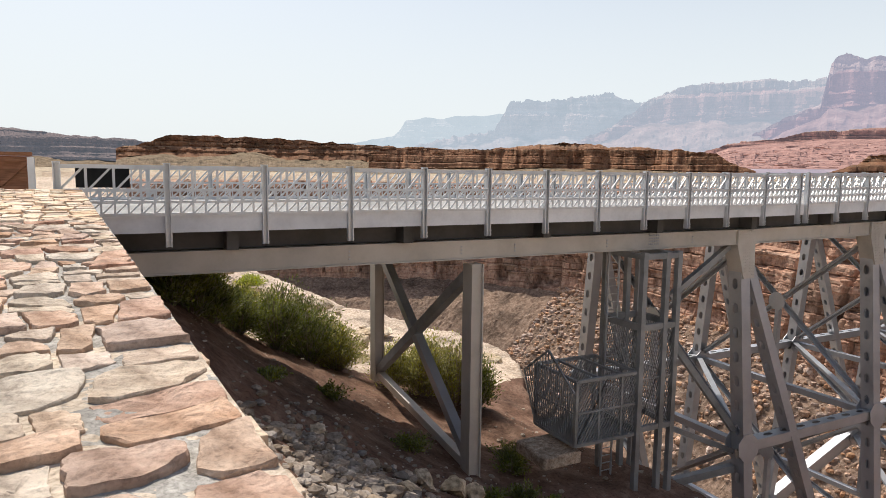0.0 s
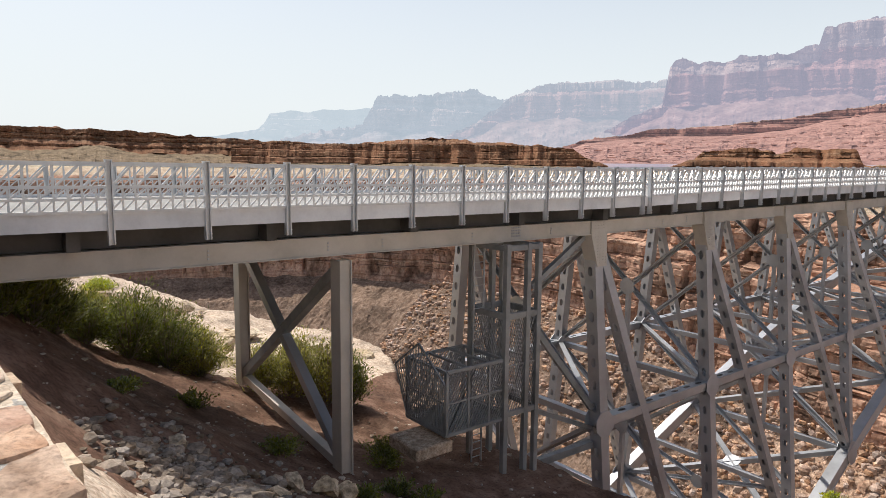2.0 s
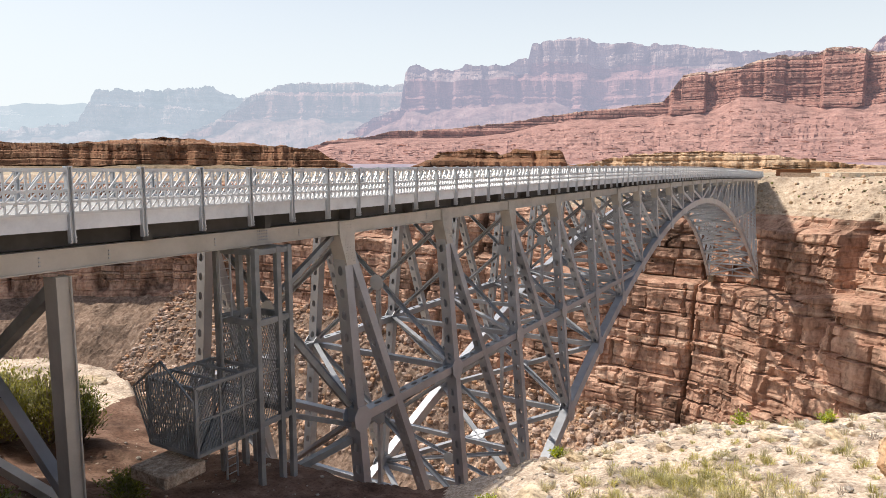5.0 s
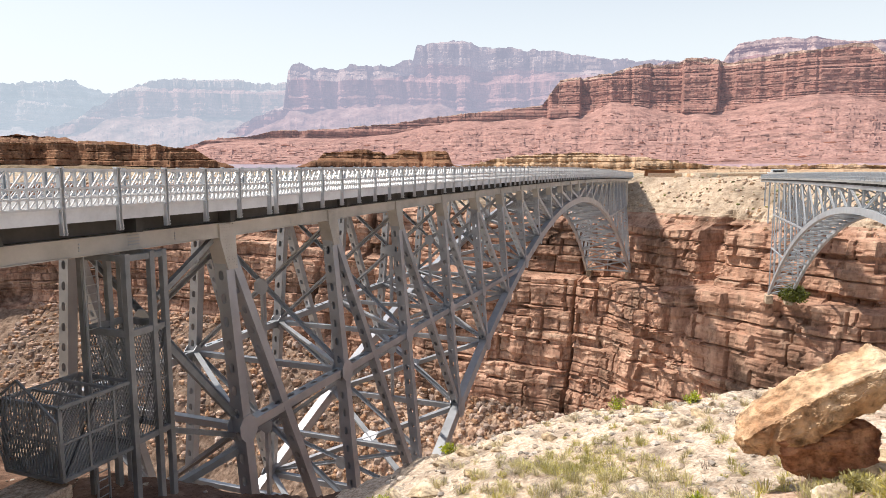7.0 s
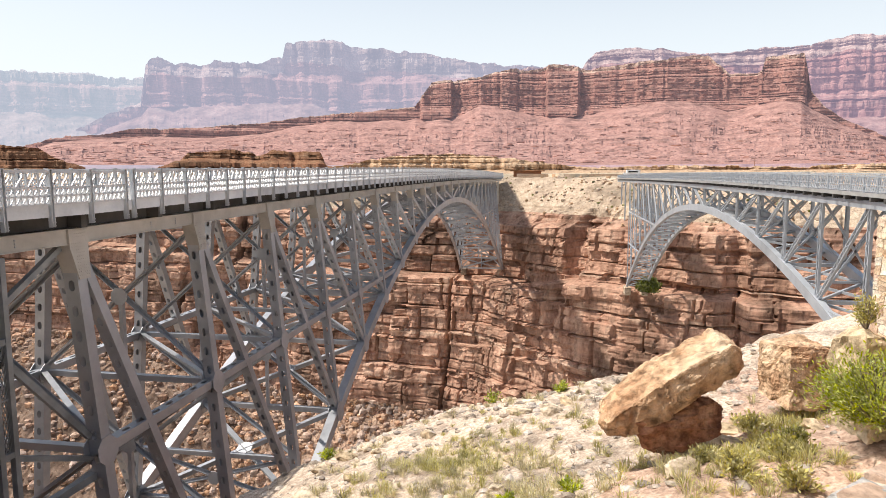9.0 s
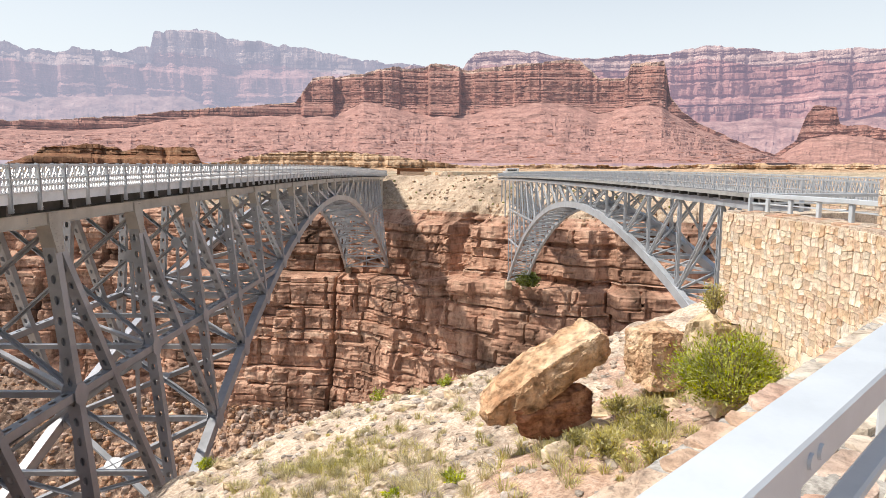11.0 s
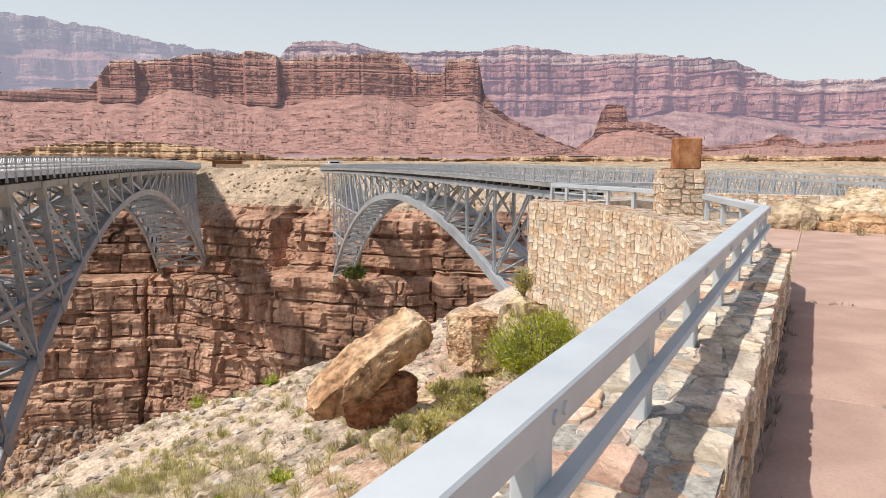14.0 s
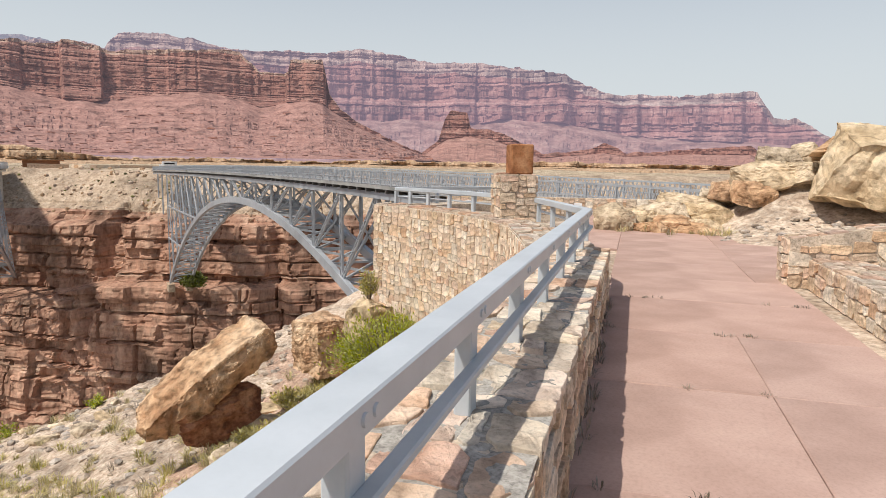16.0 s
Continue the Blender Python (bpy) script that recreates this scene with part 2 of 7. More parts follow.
M["butte"] = material("rim_butte_rock", [(0.144, 0.061, 0.036), (0.245, 0.130, 0.072), (0.331, 0.223, 0.137)], 0.15, 0.9, 1.0, 0.6,
                      bands=(2.4, [(0.122, 0.050, 0.030), (0.245, 0.130, 0.072), (0.180, 0.079, 0.047), (0.324, 0.216, 0.137)]), band_mix=0.6, stain=0.4, coords="World")
M["bank"] = material("pale_bank_gravel", [(0.30, 0.215, 0.155), (0.50, 0.395, 0.30), (0.68, 0.585, 0.47)], 5.0, 0.95, 1.0, 12.0, stain=0.34, stain_scale=0.09, coords="World", detail=10.0)
M["pink_gravel"] = material("pink_tan_gravel", [(0.27, 0.17, 0.12), (0.43, 0.30, 0.22), (0.56, 0.43, 0.335)], 6.0, 0.95, 1.0, 14.0, stain=0.3, stain_scale=0.1, coords="World", detail=10.0)
# red-brown soil colour, taken darker to hold the bridge's shade
M["soil"] = material("red_brown_soil_with_shade", [(0.11, 0.062, 0.043), (0.17, 0.10, 0.07), (0.24, 0.155, 0.112)], 1.2, 0.95, 1.0, 7.0, stain=0.3, coords="World")
M["steel"] = material("grey_bridge_paint", [(0.34, 0.35, 0.37), (0.41, 0.42, 0.44), (0.46, 0.47, 0.49)], 0.6, 0.42, 0.05, 20, metal=0.45, stain=0.16, spec=0.5)
M["girder"] = material("weathered_cream_paint", [(0.41, 0.375, 0.325), (0.49, 0.45, 0.395), (0.54, 0.50, 0.445)], 0.8, 0.6, 0.08, 14, stain=0.15, spec=0.5)
M["rail"] = material("galvanised_rail", [(0.50, 0.505, 0.51), (0.58, 0.585, 0.59), (0.64, 0.645, 0.65)], 2.0, 0.38, 0.03, 30, metal=0.35, stain=0.1, spec=0.5)
M["fascia"] = material("grey_kerb_concrete", [(0.60, 0.60, 0.605), (0.70, 0.70, 0.705), (0.76, 0.76, 0.76)], 0.9, 0.75, 0.1, 12, stain=0.15)
M["deck"] = material("bridge_concrete", [(0.248, 0.242, 0.229), (0.310, 0.304, 0.288), (0.347, 0.341, 0.322)], 0.7, 0.85, 0.15, 8, stain=0.2)
# the shade below the decks is put into this dark colour
M["under"] = material("shade_painted_soffit", [(0.07, 0.065, 0.06), (0.10, 0.095, 0.09), (0.13, 0.12, 0.115)], 0.5, 0.8, 0.1, 8)
M["oldsteel"] = material("silver_bridge_paint", [(0.36, 0.385, 0.41), (0.43, 0.455, 0.48), (0.49, 0.515, 0.54)], 0.6, 0.45, 0.04, 20, metal=0.3, stain=0.12, spec=0.5)
M["cage"] = material("dark_weathered_steel", [(0.19, 0.195, 0.195), (0.26, 0.265, 0.265), (0.31, 0.315, 0.315)], 1.2, 0.6, 0.08, 18, metal=0.2, spec=0.5)
M["paint"] = material("pale_blue_grey_paint", [(0.419, 0.457, 0.485), (0.466, 0.505, 0.532), (0.505, 0.542, 0.571)], 3.0, 0.42, 0.05, 60, stain=0.06, spec=0.5)
M["cap"] = material("flat_sandstone", [(0.329, 0.204, 0.127), (0.498, 0.391, 0.292), (0.583, 0.513, 0.419)], 7.0, 0.9, 1.0, 36, spread=0.13, mix=0.6, palette=[(0.551, 0.452, 0.342), (0.583, 0.518, 0.424), (0.519, 0.297, 0.187), (0.551, 0.414, 0.314), (0.594, 0.551, 0.474), (0.456, 0.220, 0.149), (0.562, 0.463, 0.364), (0.551, 0.347, 0.237)], stain=0.34, stain_scale=0.4, detail=10.0, bump_k=0.55, speckle=0.22)
M["cap_pale"] = material("pale_flat_sandstone", [(0.395, 0.249, 0.155), (0.598, 0.478, 0.357), (0.700, 0.627, 0.513)], 7.0, 0.9, 1.0, 36, spread=0.13, mix=0.6, palette=[(0.661, 0.553, 0.418), (0.700, 0.633, 0.519), (0.623, 0.364, 0.229), (0.661, 0.506, 0.384), (0.713, 0.674, 0.580), (0.547, 0.270, 0.182), (0.674, 0.566, 0.445), (0.661, 0.425, 0.290)], stain=0.34, stain_scale=0.4, detail=10.0, bump_k=0.55, speckle=0.22)
M["face"] = material("walling_sandstone", [(0.455, 0.315, 0.189), (0.694, 0.543, 0.379), (0.820, 0.694, 0.518)], 6.0, 0.9, 1.0, 36, spread=0.16, mix=0.65, palette=[(0.73, 0.565, 0.405), (0.82, 0.70, 0.56), (0.61, 0.41, 0.275), (0.78, 0.63, 0.475), (0.82, 0.76, 0.635), (0.54, 0.335, 0.225), (0.75, 0.59, 0.43), (0.68, 0.435, 0.32)], stain=0.32, stain_scale=0.4, detail=10.0, bump_k=0.55, speckle=0.22)
M["facebulk"] = material("walling_sandstone_bulk", [(0.455, 0.315, 0.189), (0.694, 0.543, 0.379), (0.820, 0.694, 0.518)], 6.0, 0.9, 1.0, 36, island=0.16, mix=0.65, palette=[(0.73, 0.565, 0.405), (0.82, 0.70, 0.56), (0.61, 0.41, 0.275), (0.78, 0.63, 0.475), (0.82, 0.76, 0.635), (0.54, 0.335, 0.225), (0.75, 0.59, 0.43), (0.68, 0.435, 0.32)], stain=0.32, stain_scale=0.4, detail=10.0, bump_k=0.55, speckle=0.22)
M["mortar"] = material("grey_mortar", [(0.25, 0.232, 0.205), (0.36, 0.338, 0.302), (0.44, 0.415, 0.375)], 22.0, 0.95, 1.0, 55, stain=0.25, stain_scale=0.15)
M["mortar_pale"] = material("buff_wall_mortar", [(0.42, 0.34, 0.26), (0.54, 0.45, 0.35), (0.62, 0.53, 0.43)], 22.0, 0.95, 1.0, 40, stain=0.25, stain_scale=0.15)
M["pave"] = material("pink_tinted_concrete", [(0.40, 0.265, 0.215), (0.45, 0.305, 0.25), (0.50, 0.35, 0.29)], 1.6, 0.85, 0.25, 45, spread=0.04, stain=0.14, stain_scale=0.3)
M["boulder"] = material("orange_boulder_rock", [(0.36, 0.19, 0.10), (0.50, 0.335, 0.205), (0.60, 0.46, 0.32)], 1.1, 0.9, 1.0, 5.0, stain=0.3, stain_scale=2.2, spread=0.06, detail=10.0, bump_k=0.34)
M["boulder_pale"] = material("buff_boulder_rock", [(0.48, 0.34, 0.19), (0.58, 0.45, 0.29), (0.66, 0.55, 0.39)], 1.0, 0.9, 1.0, 4.5, stain=0.25, stain_scale=2.0, detail=10.0, bump_k=0.34)
M["redrock"] = material("dark_red_rock", [(0.20, 0.085, 0.05), (0.30, 0.15, 0.09), (0.42, 0.26, 0.165)], 1.5, 0.9, 1.0, 9.0, stain=0.3, stain_scale=2.0, detail=10.0, bump_k=0.34)
M["pale_rock"] = material("cream_boulder_rock", [(0.42, 0.31, 0.19), (0.56, 0.45, 0.315), (0.65, 0.56, 0.43)], 1.2, 0.9, 1.0, 5.0, stain=0.3, stain_scale=1.6, spread=0.12, detail=10.0, bump_k=0.34)
M["pebble"] = material("loose_stones", [(0.252, 0.2, 0.158), (0.399, 0.336, 0.273), (0.525, 0.462, 0.378)], 3.0, 0.95, 0.8, 14, island=0.3, coords="World")
M["rubble"] = material("grey_brown_rubble", [(0.15, 0.118, 0.09), (0.255, 0.208, 0.165), (0.36, 0.305, 0.25)], 3.0, 0.95, 0.8, 14, island=0.35, coords="World")
M["leaf"] = material("scrub_leaves", [(0.25, 0.30, 0.045), (0.45, 0.49, 0.09), (0.64, 0.65, 0.17)], 2.0, 0.7, 0.0, island=0.35, coords="World", through_leaf=0.4)
M["leaf_olive"] = material("olive_scrub_leaves", [(0.237, 0.231, 0.0625), (0.362, 0.344, 0.106), (0.475, 0.45, 0.175)], 2.0, 0.75, 0.0, island=0.35, coords="World", through_leaf=0.4)
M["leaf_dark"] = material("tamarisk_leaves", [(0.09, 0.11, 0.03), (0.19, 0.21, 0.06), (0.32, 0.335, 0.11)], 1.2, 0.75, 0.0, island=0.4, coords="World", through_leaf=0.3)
M["grass"] = material("dry_grass", [(0.44, 0.375, 0.19), (0.57, 0.505, 0.295), (0.68, 0.615, 0.41)], 2.0, 0.8, 0.0, island=0.3, coords="World", through_leaf=0.4)
M["grass_green"] = material("yellow_green_grass", [(0.36, 0.325, 0.11), (0.50, 0.45, 0.18), (0.62, 0.56, 0.28)], 2.0, 0.8, 0.0, island=0.3, coords="World", through_leaf=0.4)
M["twig"] = material("grey_twigs", [(0.20, 0.16, 0.12), (0.29, 0.24, 0.19), (0.36, 0.31, 0.26)], 3.0, 0.9, 0.0, island=0.3, coords="World")
M["rust"] = material("rusty_brown_stone", [(0.20, 0.085, 0.04), (0.31, 0.14, 0.065), (0.42, 0.23, 0.12)], 4.0, 0.9, 0.8, 20, stain=0.4)
M["wood"] = material("brown_painted_wood", [(0.20, 0.085, 0.045), (0.26, 0.12, 0.065), (0.31, 0.15, 0.085)], 3.0, 0.75, 0.3, 20, stretch=(1, 1, 8))
M["dark"] = material("dark_panel", [(0.014, 0.014, 0.014), (0.02, 0.02, 0.02), (0.028, 0.027, 0.026)], 2.0, 0.7, 0.1, 10)
M["white"] = material("white_vehicle_paint", [(0.72, 0.72, 0.72), (0.78, 0.78, 0.78), (0.8, 0.8, 0.8)], 1.0, 0.35, 0.0, spec=0.5)


# ---- mesh helpers ----
def mesh_of(name, verts, faces, mat, shade=False, mats=None, index=None):
    me = bpy.data.meshes.new(name)
    me.from_pydata(verts, [], faces)
    for m in mats or [mat]:
        me.materials.append(m)
    if index is not None:
        me.polygons.foreach_set("material_index", np.asarray(index, np.int32))
    if shade:
        me.polygons.foreach_set("use_smooth", np.ones(len(me.polygons), bool))
    me.update()
    return me


def part(name, bm, mat=None, parent=None, label=""):
    """Links a bmesh (or a mesh) as one mesh object under a thing or a part."""
    if isinstance(bm, bpy.types.Mesh):
        me = bm
    else:
        me = bpy.data.meshes.new(name)
        bm.to_mesh(me)
        bm.free()
        me.materials.append(mat)
    ob = new(name, me)
    if parent is not None:
        ob.parent = parent
    if label:
        ob["label"] = label
    return ob


def thing(name, label, category, group="", kind="", at=(0, 0, 0)):
    ob = new(name)
    ob.empty_display_size = 0.1
    ob.location = at
    return tagged(ob, label, category, group, kind)


def grid(nu, nv):
    """Faces of a grid of nu x nv points, v running fastest."""
    i, j = np.meshgrid(np.arange(nu - 1), np.arange(nv - 1), indexing="ij")
    a = (i * nv + j).ravel()
    return np.stack([a, a + nv, a + nv + 1, a + 1], 1)


def axes_of(p, q, up=(0, 0, 1)):
    d = (Vector(q) - Vector(p)).normalized()
    side = d.cross(Vector(up))
    if side.length < 1e-4:
        side = d.cross(Vector((0, 1, 0)))
    side.normalize()
    return d, side, side.cross(d)


def beam(bm, p, q, w, h, up=(0, 0, 1)):
    """A box from p to q, w wide across, h high."""
    p, q = Vector(p), Vector(q)
    d, s, u = axes_of(p, q, up)
    v = [bm.verts.new(e + s * a * w / 2 + u * b * h / 2) for e in (p, q) for a, b in ((-1, -1), (1, -1), (1, 1), (-1, 1))]
    for f in ((3, 2, 1, 0), (4, 5, 6, 7), (0, 1, 5, 4), (1, 2, 6, 5), (2, 3, 7, 6), (3, 0, 4, 7)):
        bm.faces.new([v[i] for i in f])


def box(bm, lo, hi):
    (a, b, c), (d, e, f) = lo, hi
    beam(bm, ((a + d) / 2, (b + e) / 2, c), ((a + d) / 2, (b + e) / 2, f), abs(d - a), abs(e - b), up=(0, 1, 0))


def perforated(bm, p, q, w, h, up, pitch=0.95, hole=(0.40, 0.2), face=-1):
    """A channel member: two plates, a cover plate with a row of eight-sided holes on one face along 'up', lips on the other."""
    p, q = Vector(p), Vector(q)
    d, s, u = axes_of(p, q, up)
    length = (q - p).length
    n = max(1, int(length / pitch))
    step = length / n
    for side in (-1, 1):
        o = [p + s * (side * w / 2) + u * (b * h / 2) for b in (-1, 1)]
        vs = [bm.verts.new(v) for v in (o[0], o[1], o[1] + d * length, o[0] + d * length)]
        bm.faces.new(vs if side < 0 else vs[::-1])
    hl, hw = hole[0] / 2, min(hole[1], w * 0.6) / 2
    oct_uv = ((-hl, -hw * 0.4), (-hl, hw * 0.4), (-hl * 0.6, hw), (hl * 0.6, hw), (hl, hw * 0.4), (hl, -hw * 0.4), (hl * 0.6, -hw), (-hl * 0.6, -hw))
    a, b = step / 2, w / 2
    out_uv = ((-a, -hw * 0.4), (-a, hw * 0.4), (-a, b), (a, b), (a, hw * 0.4), (a, -hw * 0.4), (a, -b), (-a, -b))
    for k in range(n):
        c = p + d * (step * (k + 0.5)) + u * (face * h / 2)
        inner = [bm.verts.new(c + d * x + s * y) for x, y in oct_uv]
        outer = [bm.verts.new(c + d * x + s * y) for x, y in out_uv]
        deep = [bm.verts.new(c + d * x + s * y - u * face * 0.03) for x, y in oct_uv]
        for i in range(8):
            j = (i + 1) % 8
            bm.faces.new((outer[i], outer[j], inner[j], inner[i]))
            bm.faces.new((inner[i], inner[j], deep[j], deep[i]))
    for side in (-1, 1):
        c = s * (side * (w / 2 - 0.06)) - u * (face * (h / 2 - 0.01))
        beam(bm, p + c, q + c, 0.12, 0.02, up)

# ---- near bank ----
LIP_Y = [-120, -80, -45, -30, -20, -10.5, -9, -7.5, -5, 0, 9, 15, 20, 26, 40, 80, 160]
LIP_X = [22, 15, 12, 9.5, 8.5, 7.5, 4.0, 0.5, -1.5, -2.2, -2.6, 0.5, 2.5, 1.5, -5, -14, -30]


def lip(y):
    return np.interp(y, LIP_Y, LIP_X)


def ground_z(x, y):
    x, y = np.asarray(x, float), np.asarray(y, float)
    t = x + 20
    a = -1.5 - 8.86 * (1 - np.exp(-np.clip(t, -6, 60) / 9))
    rise = 0.3 * np.clip(-6 - y, 0, 60) * smooth(-21, -9, x)
    z = a + rise
    z = np.where(z > 0.4, 0.4 + 0.75 * (1 - np.exp(-(z - 0.4) / 0.75)), z)
    z = z - 0.16 * np.clip(x - 2, 0, 12)
    edge = lip(y) + 2.6 * (fbm(x * 0.2 + 40, y * 0.2, 0.0, 4) - 0.5)
    f = np.clip(x - edge, 0, None)
    z = z - 1.9 * f - 0.8 * smooth(0, 1.2, f)
    rough = smooth(-24, -19, x)
    z = z + rough * (0.9 * (fbm(x * 0.22, y * 0.22, 3.0, 5) - 0.5) + 0.3 * (fbm(x * 1.1, y * 1.1, 8.0, 4) - 0.5) + 0.16 * (np.floor(fbm(x * 0.5, y * 0.5, 12.0, 3) * 9) / 9 - 0.5) * 3)
    under = smooth(-6, -2, y) * smooth(14, 9, y)
    z = z - 0.12 * under
    return np.maximum(z, -110)


def near_bank():
    xs = np.concatenate([np.linspace(-90, -26, 22), np.linspace(-25, 14, 235), np.linspace(15, 60, 40)])
    ys = np.concatenate([np.linspace(-140, -42, 42), np.linspace(-41, 30, 400), np.linspace(31, 150, 80)])
    x, y = np.meshgrid(xs, ys, indexing="ij")
    z = ground_z(x, y)
    verts = np.stack([x, y, z], -1).reshape(-1, 3)
    faces = grid(len(xs), len(ys))
    cx, cy = verts[faces].mean(1)[:, 0], verts[faces].mean(1)[:, 1]
    # strip of reddish soil along the bridge, its shade painted into the colour
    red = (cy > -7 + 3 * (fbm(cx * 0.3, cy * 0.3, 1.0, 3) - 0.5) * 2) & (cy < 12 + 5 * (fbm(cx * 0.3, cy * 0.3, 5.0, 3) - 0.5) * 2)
    pink = (cy < -19.2 - 0.45 * (cx + 10) + 3.5 * (fbm(cx * 0.5, cy * 0.5, 9.0, 4) - 0.5)) & (cx < 2)
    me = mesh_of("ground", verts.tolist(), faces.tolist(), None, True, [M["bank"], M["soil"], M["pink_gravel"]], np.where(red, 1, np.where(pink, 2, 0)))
    tagged(part("ground", me, None), "pale gravelly canyon bank with reddish soil, darkened by painted shade, under the bridge", "ground", kind="structure")


near_bank()

# ---- far canyon wall, its rim and the plain behind ----
RIM = [(120, -620), (135, -300), (150, -140), (166, -75), (181, -46), (203, -22), (227, 2), (236, 40), (248, 110), (262, 220), (255, 320), (205, 405), (115, 455), (0, 480), (-160, 490), (-420, 470)]


def spline(points, step):
    p = np.array(points, float)
    d = np.concatenate([[0], np.cumsum(np.hypot(*np.diff(p[:, :2], axis=0).T))])
    s = np.arange(0, d[-1], step)
    fine = np.stack([np.interp(s, d, p[:, k]) for k in range(p.shape[1])], 1)
    k = max(3, int(24 / step) | 1)
    pad = np.pad(fine, ((k // 2, k // 2), (0, 0)), "edge")
    return s, np.stack([np.convolve(pad[:, i], np.ones(k) / k, "valid") for i in range(p.shape[1])], 1)


CHIP = np.array([(0, 0, 0.8), (0.89, 0, 0.45), (0.28, 0.85, 0.45), (-0.72, 0.53, 0.45), (-0.72, -0.53, 0.45), (0.28, -0.85, 0.45), (0.72, 0.53, -0.45), (-0.28, 0.85, -0.45), (-0.89, 0, -0.45), (-0.28, -0.85, -0.45), (0.72, -0.53, -0.45)])
CHIP_FACES = [(0, 1, 2), (0, 2, 3), (0, 3, 4), (0, 4, 5), (0, 5, 1), (1, 6, 2), (2, 7, 3), (3, 8, 4), (4, 9, 5), (5, 10, 1), (6, 7, 2), (7, 8, 3), (8, 9, 4), (9, 10, 5), (10, 6, 1)]


EYE, NEARER = np.array((-21.43, -18.5, 2.78)), 0.88


def nearer(ob):
    """Draws a far thing in towards the lookout, to the size that the bridge's panels give."""
    e = Vector(EYE)
    ob.matrix_basis = Matrix.Translation(e) @ Matrix.Scale(NEARER, 4) @ Matrix.Translation(-e) @ ob.matrix_basis
    return ob


def canyon_wall():
    s, c = spline(RIM, 0.55)
    near = (c[:, 1] > -110) & (c[:, 1] < 330)
    use = near | (np.arange(len(s)) % 2 == 0)
    s, c = s[use], c[use]
    tan = np.stack([np.gradient(c[:, 0], s), np.gradient(c[:, 1], s)], 1)
    tan /= np.linalg.norm(tan, axis=1)[:, None]
    out = np.stack([tan[:, 1], -tan[:, 0]], 1)  # away from the canyon
    # (offset away from the canyon, height): foot, talus, lower cliff, ledge, upper cliff, soil slope, rim
    main = [(-70, -142), (-26, -100), (-18, -92), (-11, -62), (-7, -38), (1, -36.8), (5, -17), (8, -15.5), (30, 0), (36, 1.0)]
    bend = [(-120, -142), (-50, -84), (-22, -72), (-18, -55), (-15, -30), (-8, -28), (-4, -8), (2, -4), (24, 0.5), (36, 1.5)]
    counts = [1, 44, 10, 52, 46, 7, 40, 5, 24, 4]
    u = np.concatenate([[0]] + [np.linspace(i, i + 1, n + 1)[1:] for i, n in enumerate(counts[1:])])
    k = np.arange(len(main))
    po, pz = (np.interp(u, k, [m[i] for m in main]) for i in (0, 1))
    bo, bz = (np.interp(u, k, [m[i] for m in bend]) for i in (0, 1))
    w = smooth(70, 200, c[:, 1])[:, None]
    o = po[None] * (1 - w) + bo[None] * w
    z = pz[None] * (1 - w) + bz[None] * w
    z = z + 5.2 * smooth(-6, -34, c[:, 1])[:, None] * (smooth(2.2, 3.9, u) * (1 - smooth(5.1, 6.6, u)))[None]
    S = np.broadcast_to(s[:, None], o.shape)
    U = np.broadcast_to(u[None], o.shape)
    cliff = smooth(2, 2.4, U) * (1 - smooth(7.0, 7.6, U))
    # beds of uneven thickness, cut by joints into blocks of random reach
    thick = 0.7 + 6.0 * np.random.default_rng(3).random(80) ** 2.0
    tops = np.cumsum(thick) - 150
    bed = z + 1.0 * (fbm(S * 0.012, z * 0.02, 2.0, 2) - 0.5)
    bi = np.searchsorted(tops, bed)
    lo = np.concatenate([[-150], tops])[np.clip(bi, 0, 79)]
    fb = (bed - lo) / thick[np.clip(bi, 0, 79)]
    hard = hash01(bi, bi * 0 + 1, 7)
    wide = (3.0 + 9 * hash01(bi, bi * 0 + 5)) * (0.6 + 0.2 * thick[np.clip(bi, 0, 79)])
    joint = S / wide + 7 * hash01(bi, bi * 0 + 9) + 0.8 * (fbm(S * 0.06, z * 0.12, 6.0, 3) - 0.5)
    ji = np.floor(joint)
    fj = joint - ji
    block = hash01(bi, ji, 3) - 0.5
    crackd = 0.75 * (hash01(bi, ji, 5) > 0.62)
    groove = np.minimum(smooth(0, 0.16, fb) * 0.75 + 0.25, smooth(0, 0.06, fj) * smooth(1, 0.94, fj) * crackd + 1 - crackd)
    sub = np.floor(bed / 0.8)
    small = hash01(sub, np.floor(S / (1.2 + 3 * hash01(sub, sub * 0 + 2))), 11) - 0.5
    column = fbm(S * 0.03, z * 0.005, 12.0, 3) - 0.5
    cleft = np.abs(fbm(S * 0.04, z * 0.004, 21.0, 2) - 0.5)
    tier = np.searchsorted(np.array([-88.0, -74, -61, -50, -38, -30, -23, -15]), z + 2.0 * (fbm(S * 0.02, S * 0, 61.0, 2) - 0.5))
    pier_at = S / (7.0 + 6 * hash01(tier, tier * 0 + 3)) + 5 * hash01(tier, tier * 0 + 6) + 0.5 * (fbm(S * 0.05, z * 0.02, 71.0, 2) - 0.5)
    pillar = hash01(np.floor(pier_at), tier, 19) - 0.5
    edge = np.minimum(pier_at - np.floor(pier_at), 1 - (pier_at - np.floor(pier_at)))
    split = smooth(0.035, 0.0, edge) * (hash01(np.floor(pier_at + 0.5), tier, 23) > 0.45)
    push = cliff * (-(2.4 * block + 0.55 * small) + 2.2 * (1 - groove) - 1.6 * (hard - 0.5) - 7 * column - 3.4 * pillar + 2.4 * split + 1.4 * (np.abs(fbm(S * 0.11, z * 0.012, 33.0, 3) - 0.5) * 4 - 0.6) + 6.0 * smooth(0.03, 0.0, cleft))
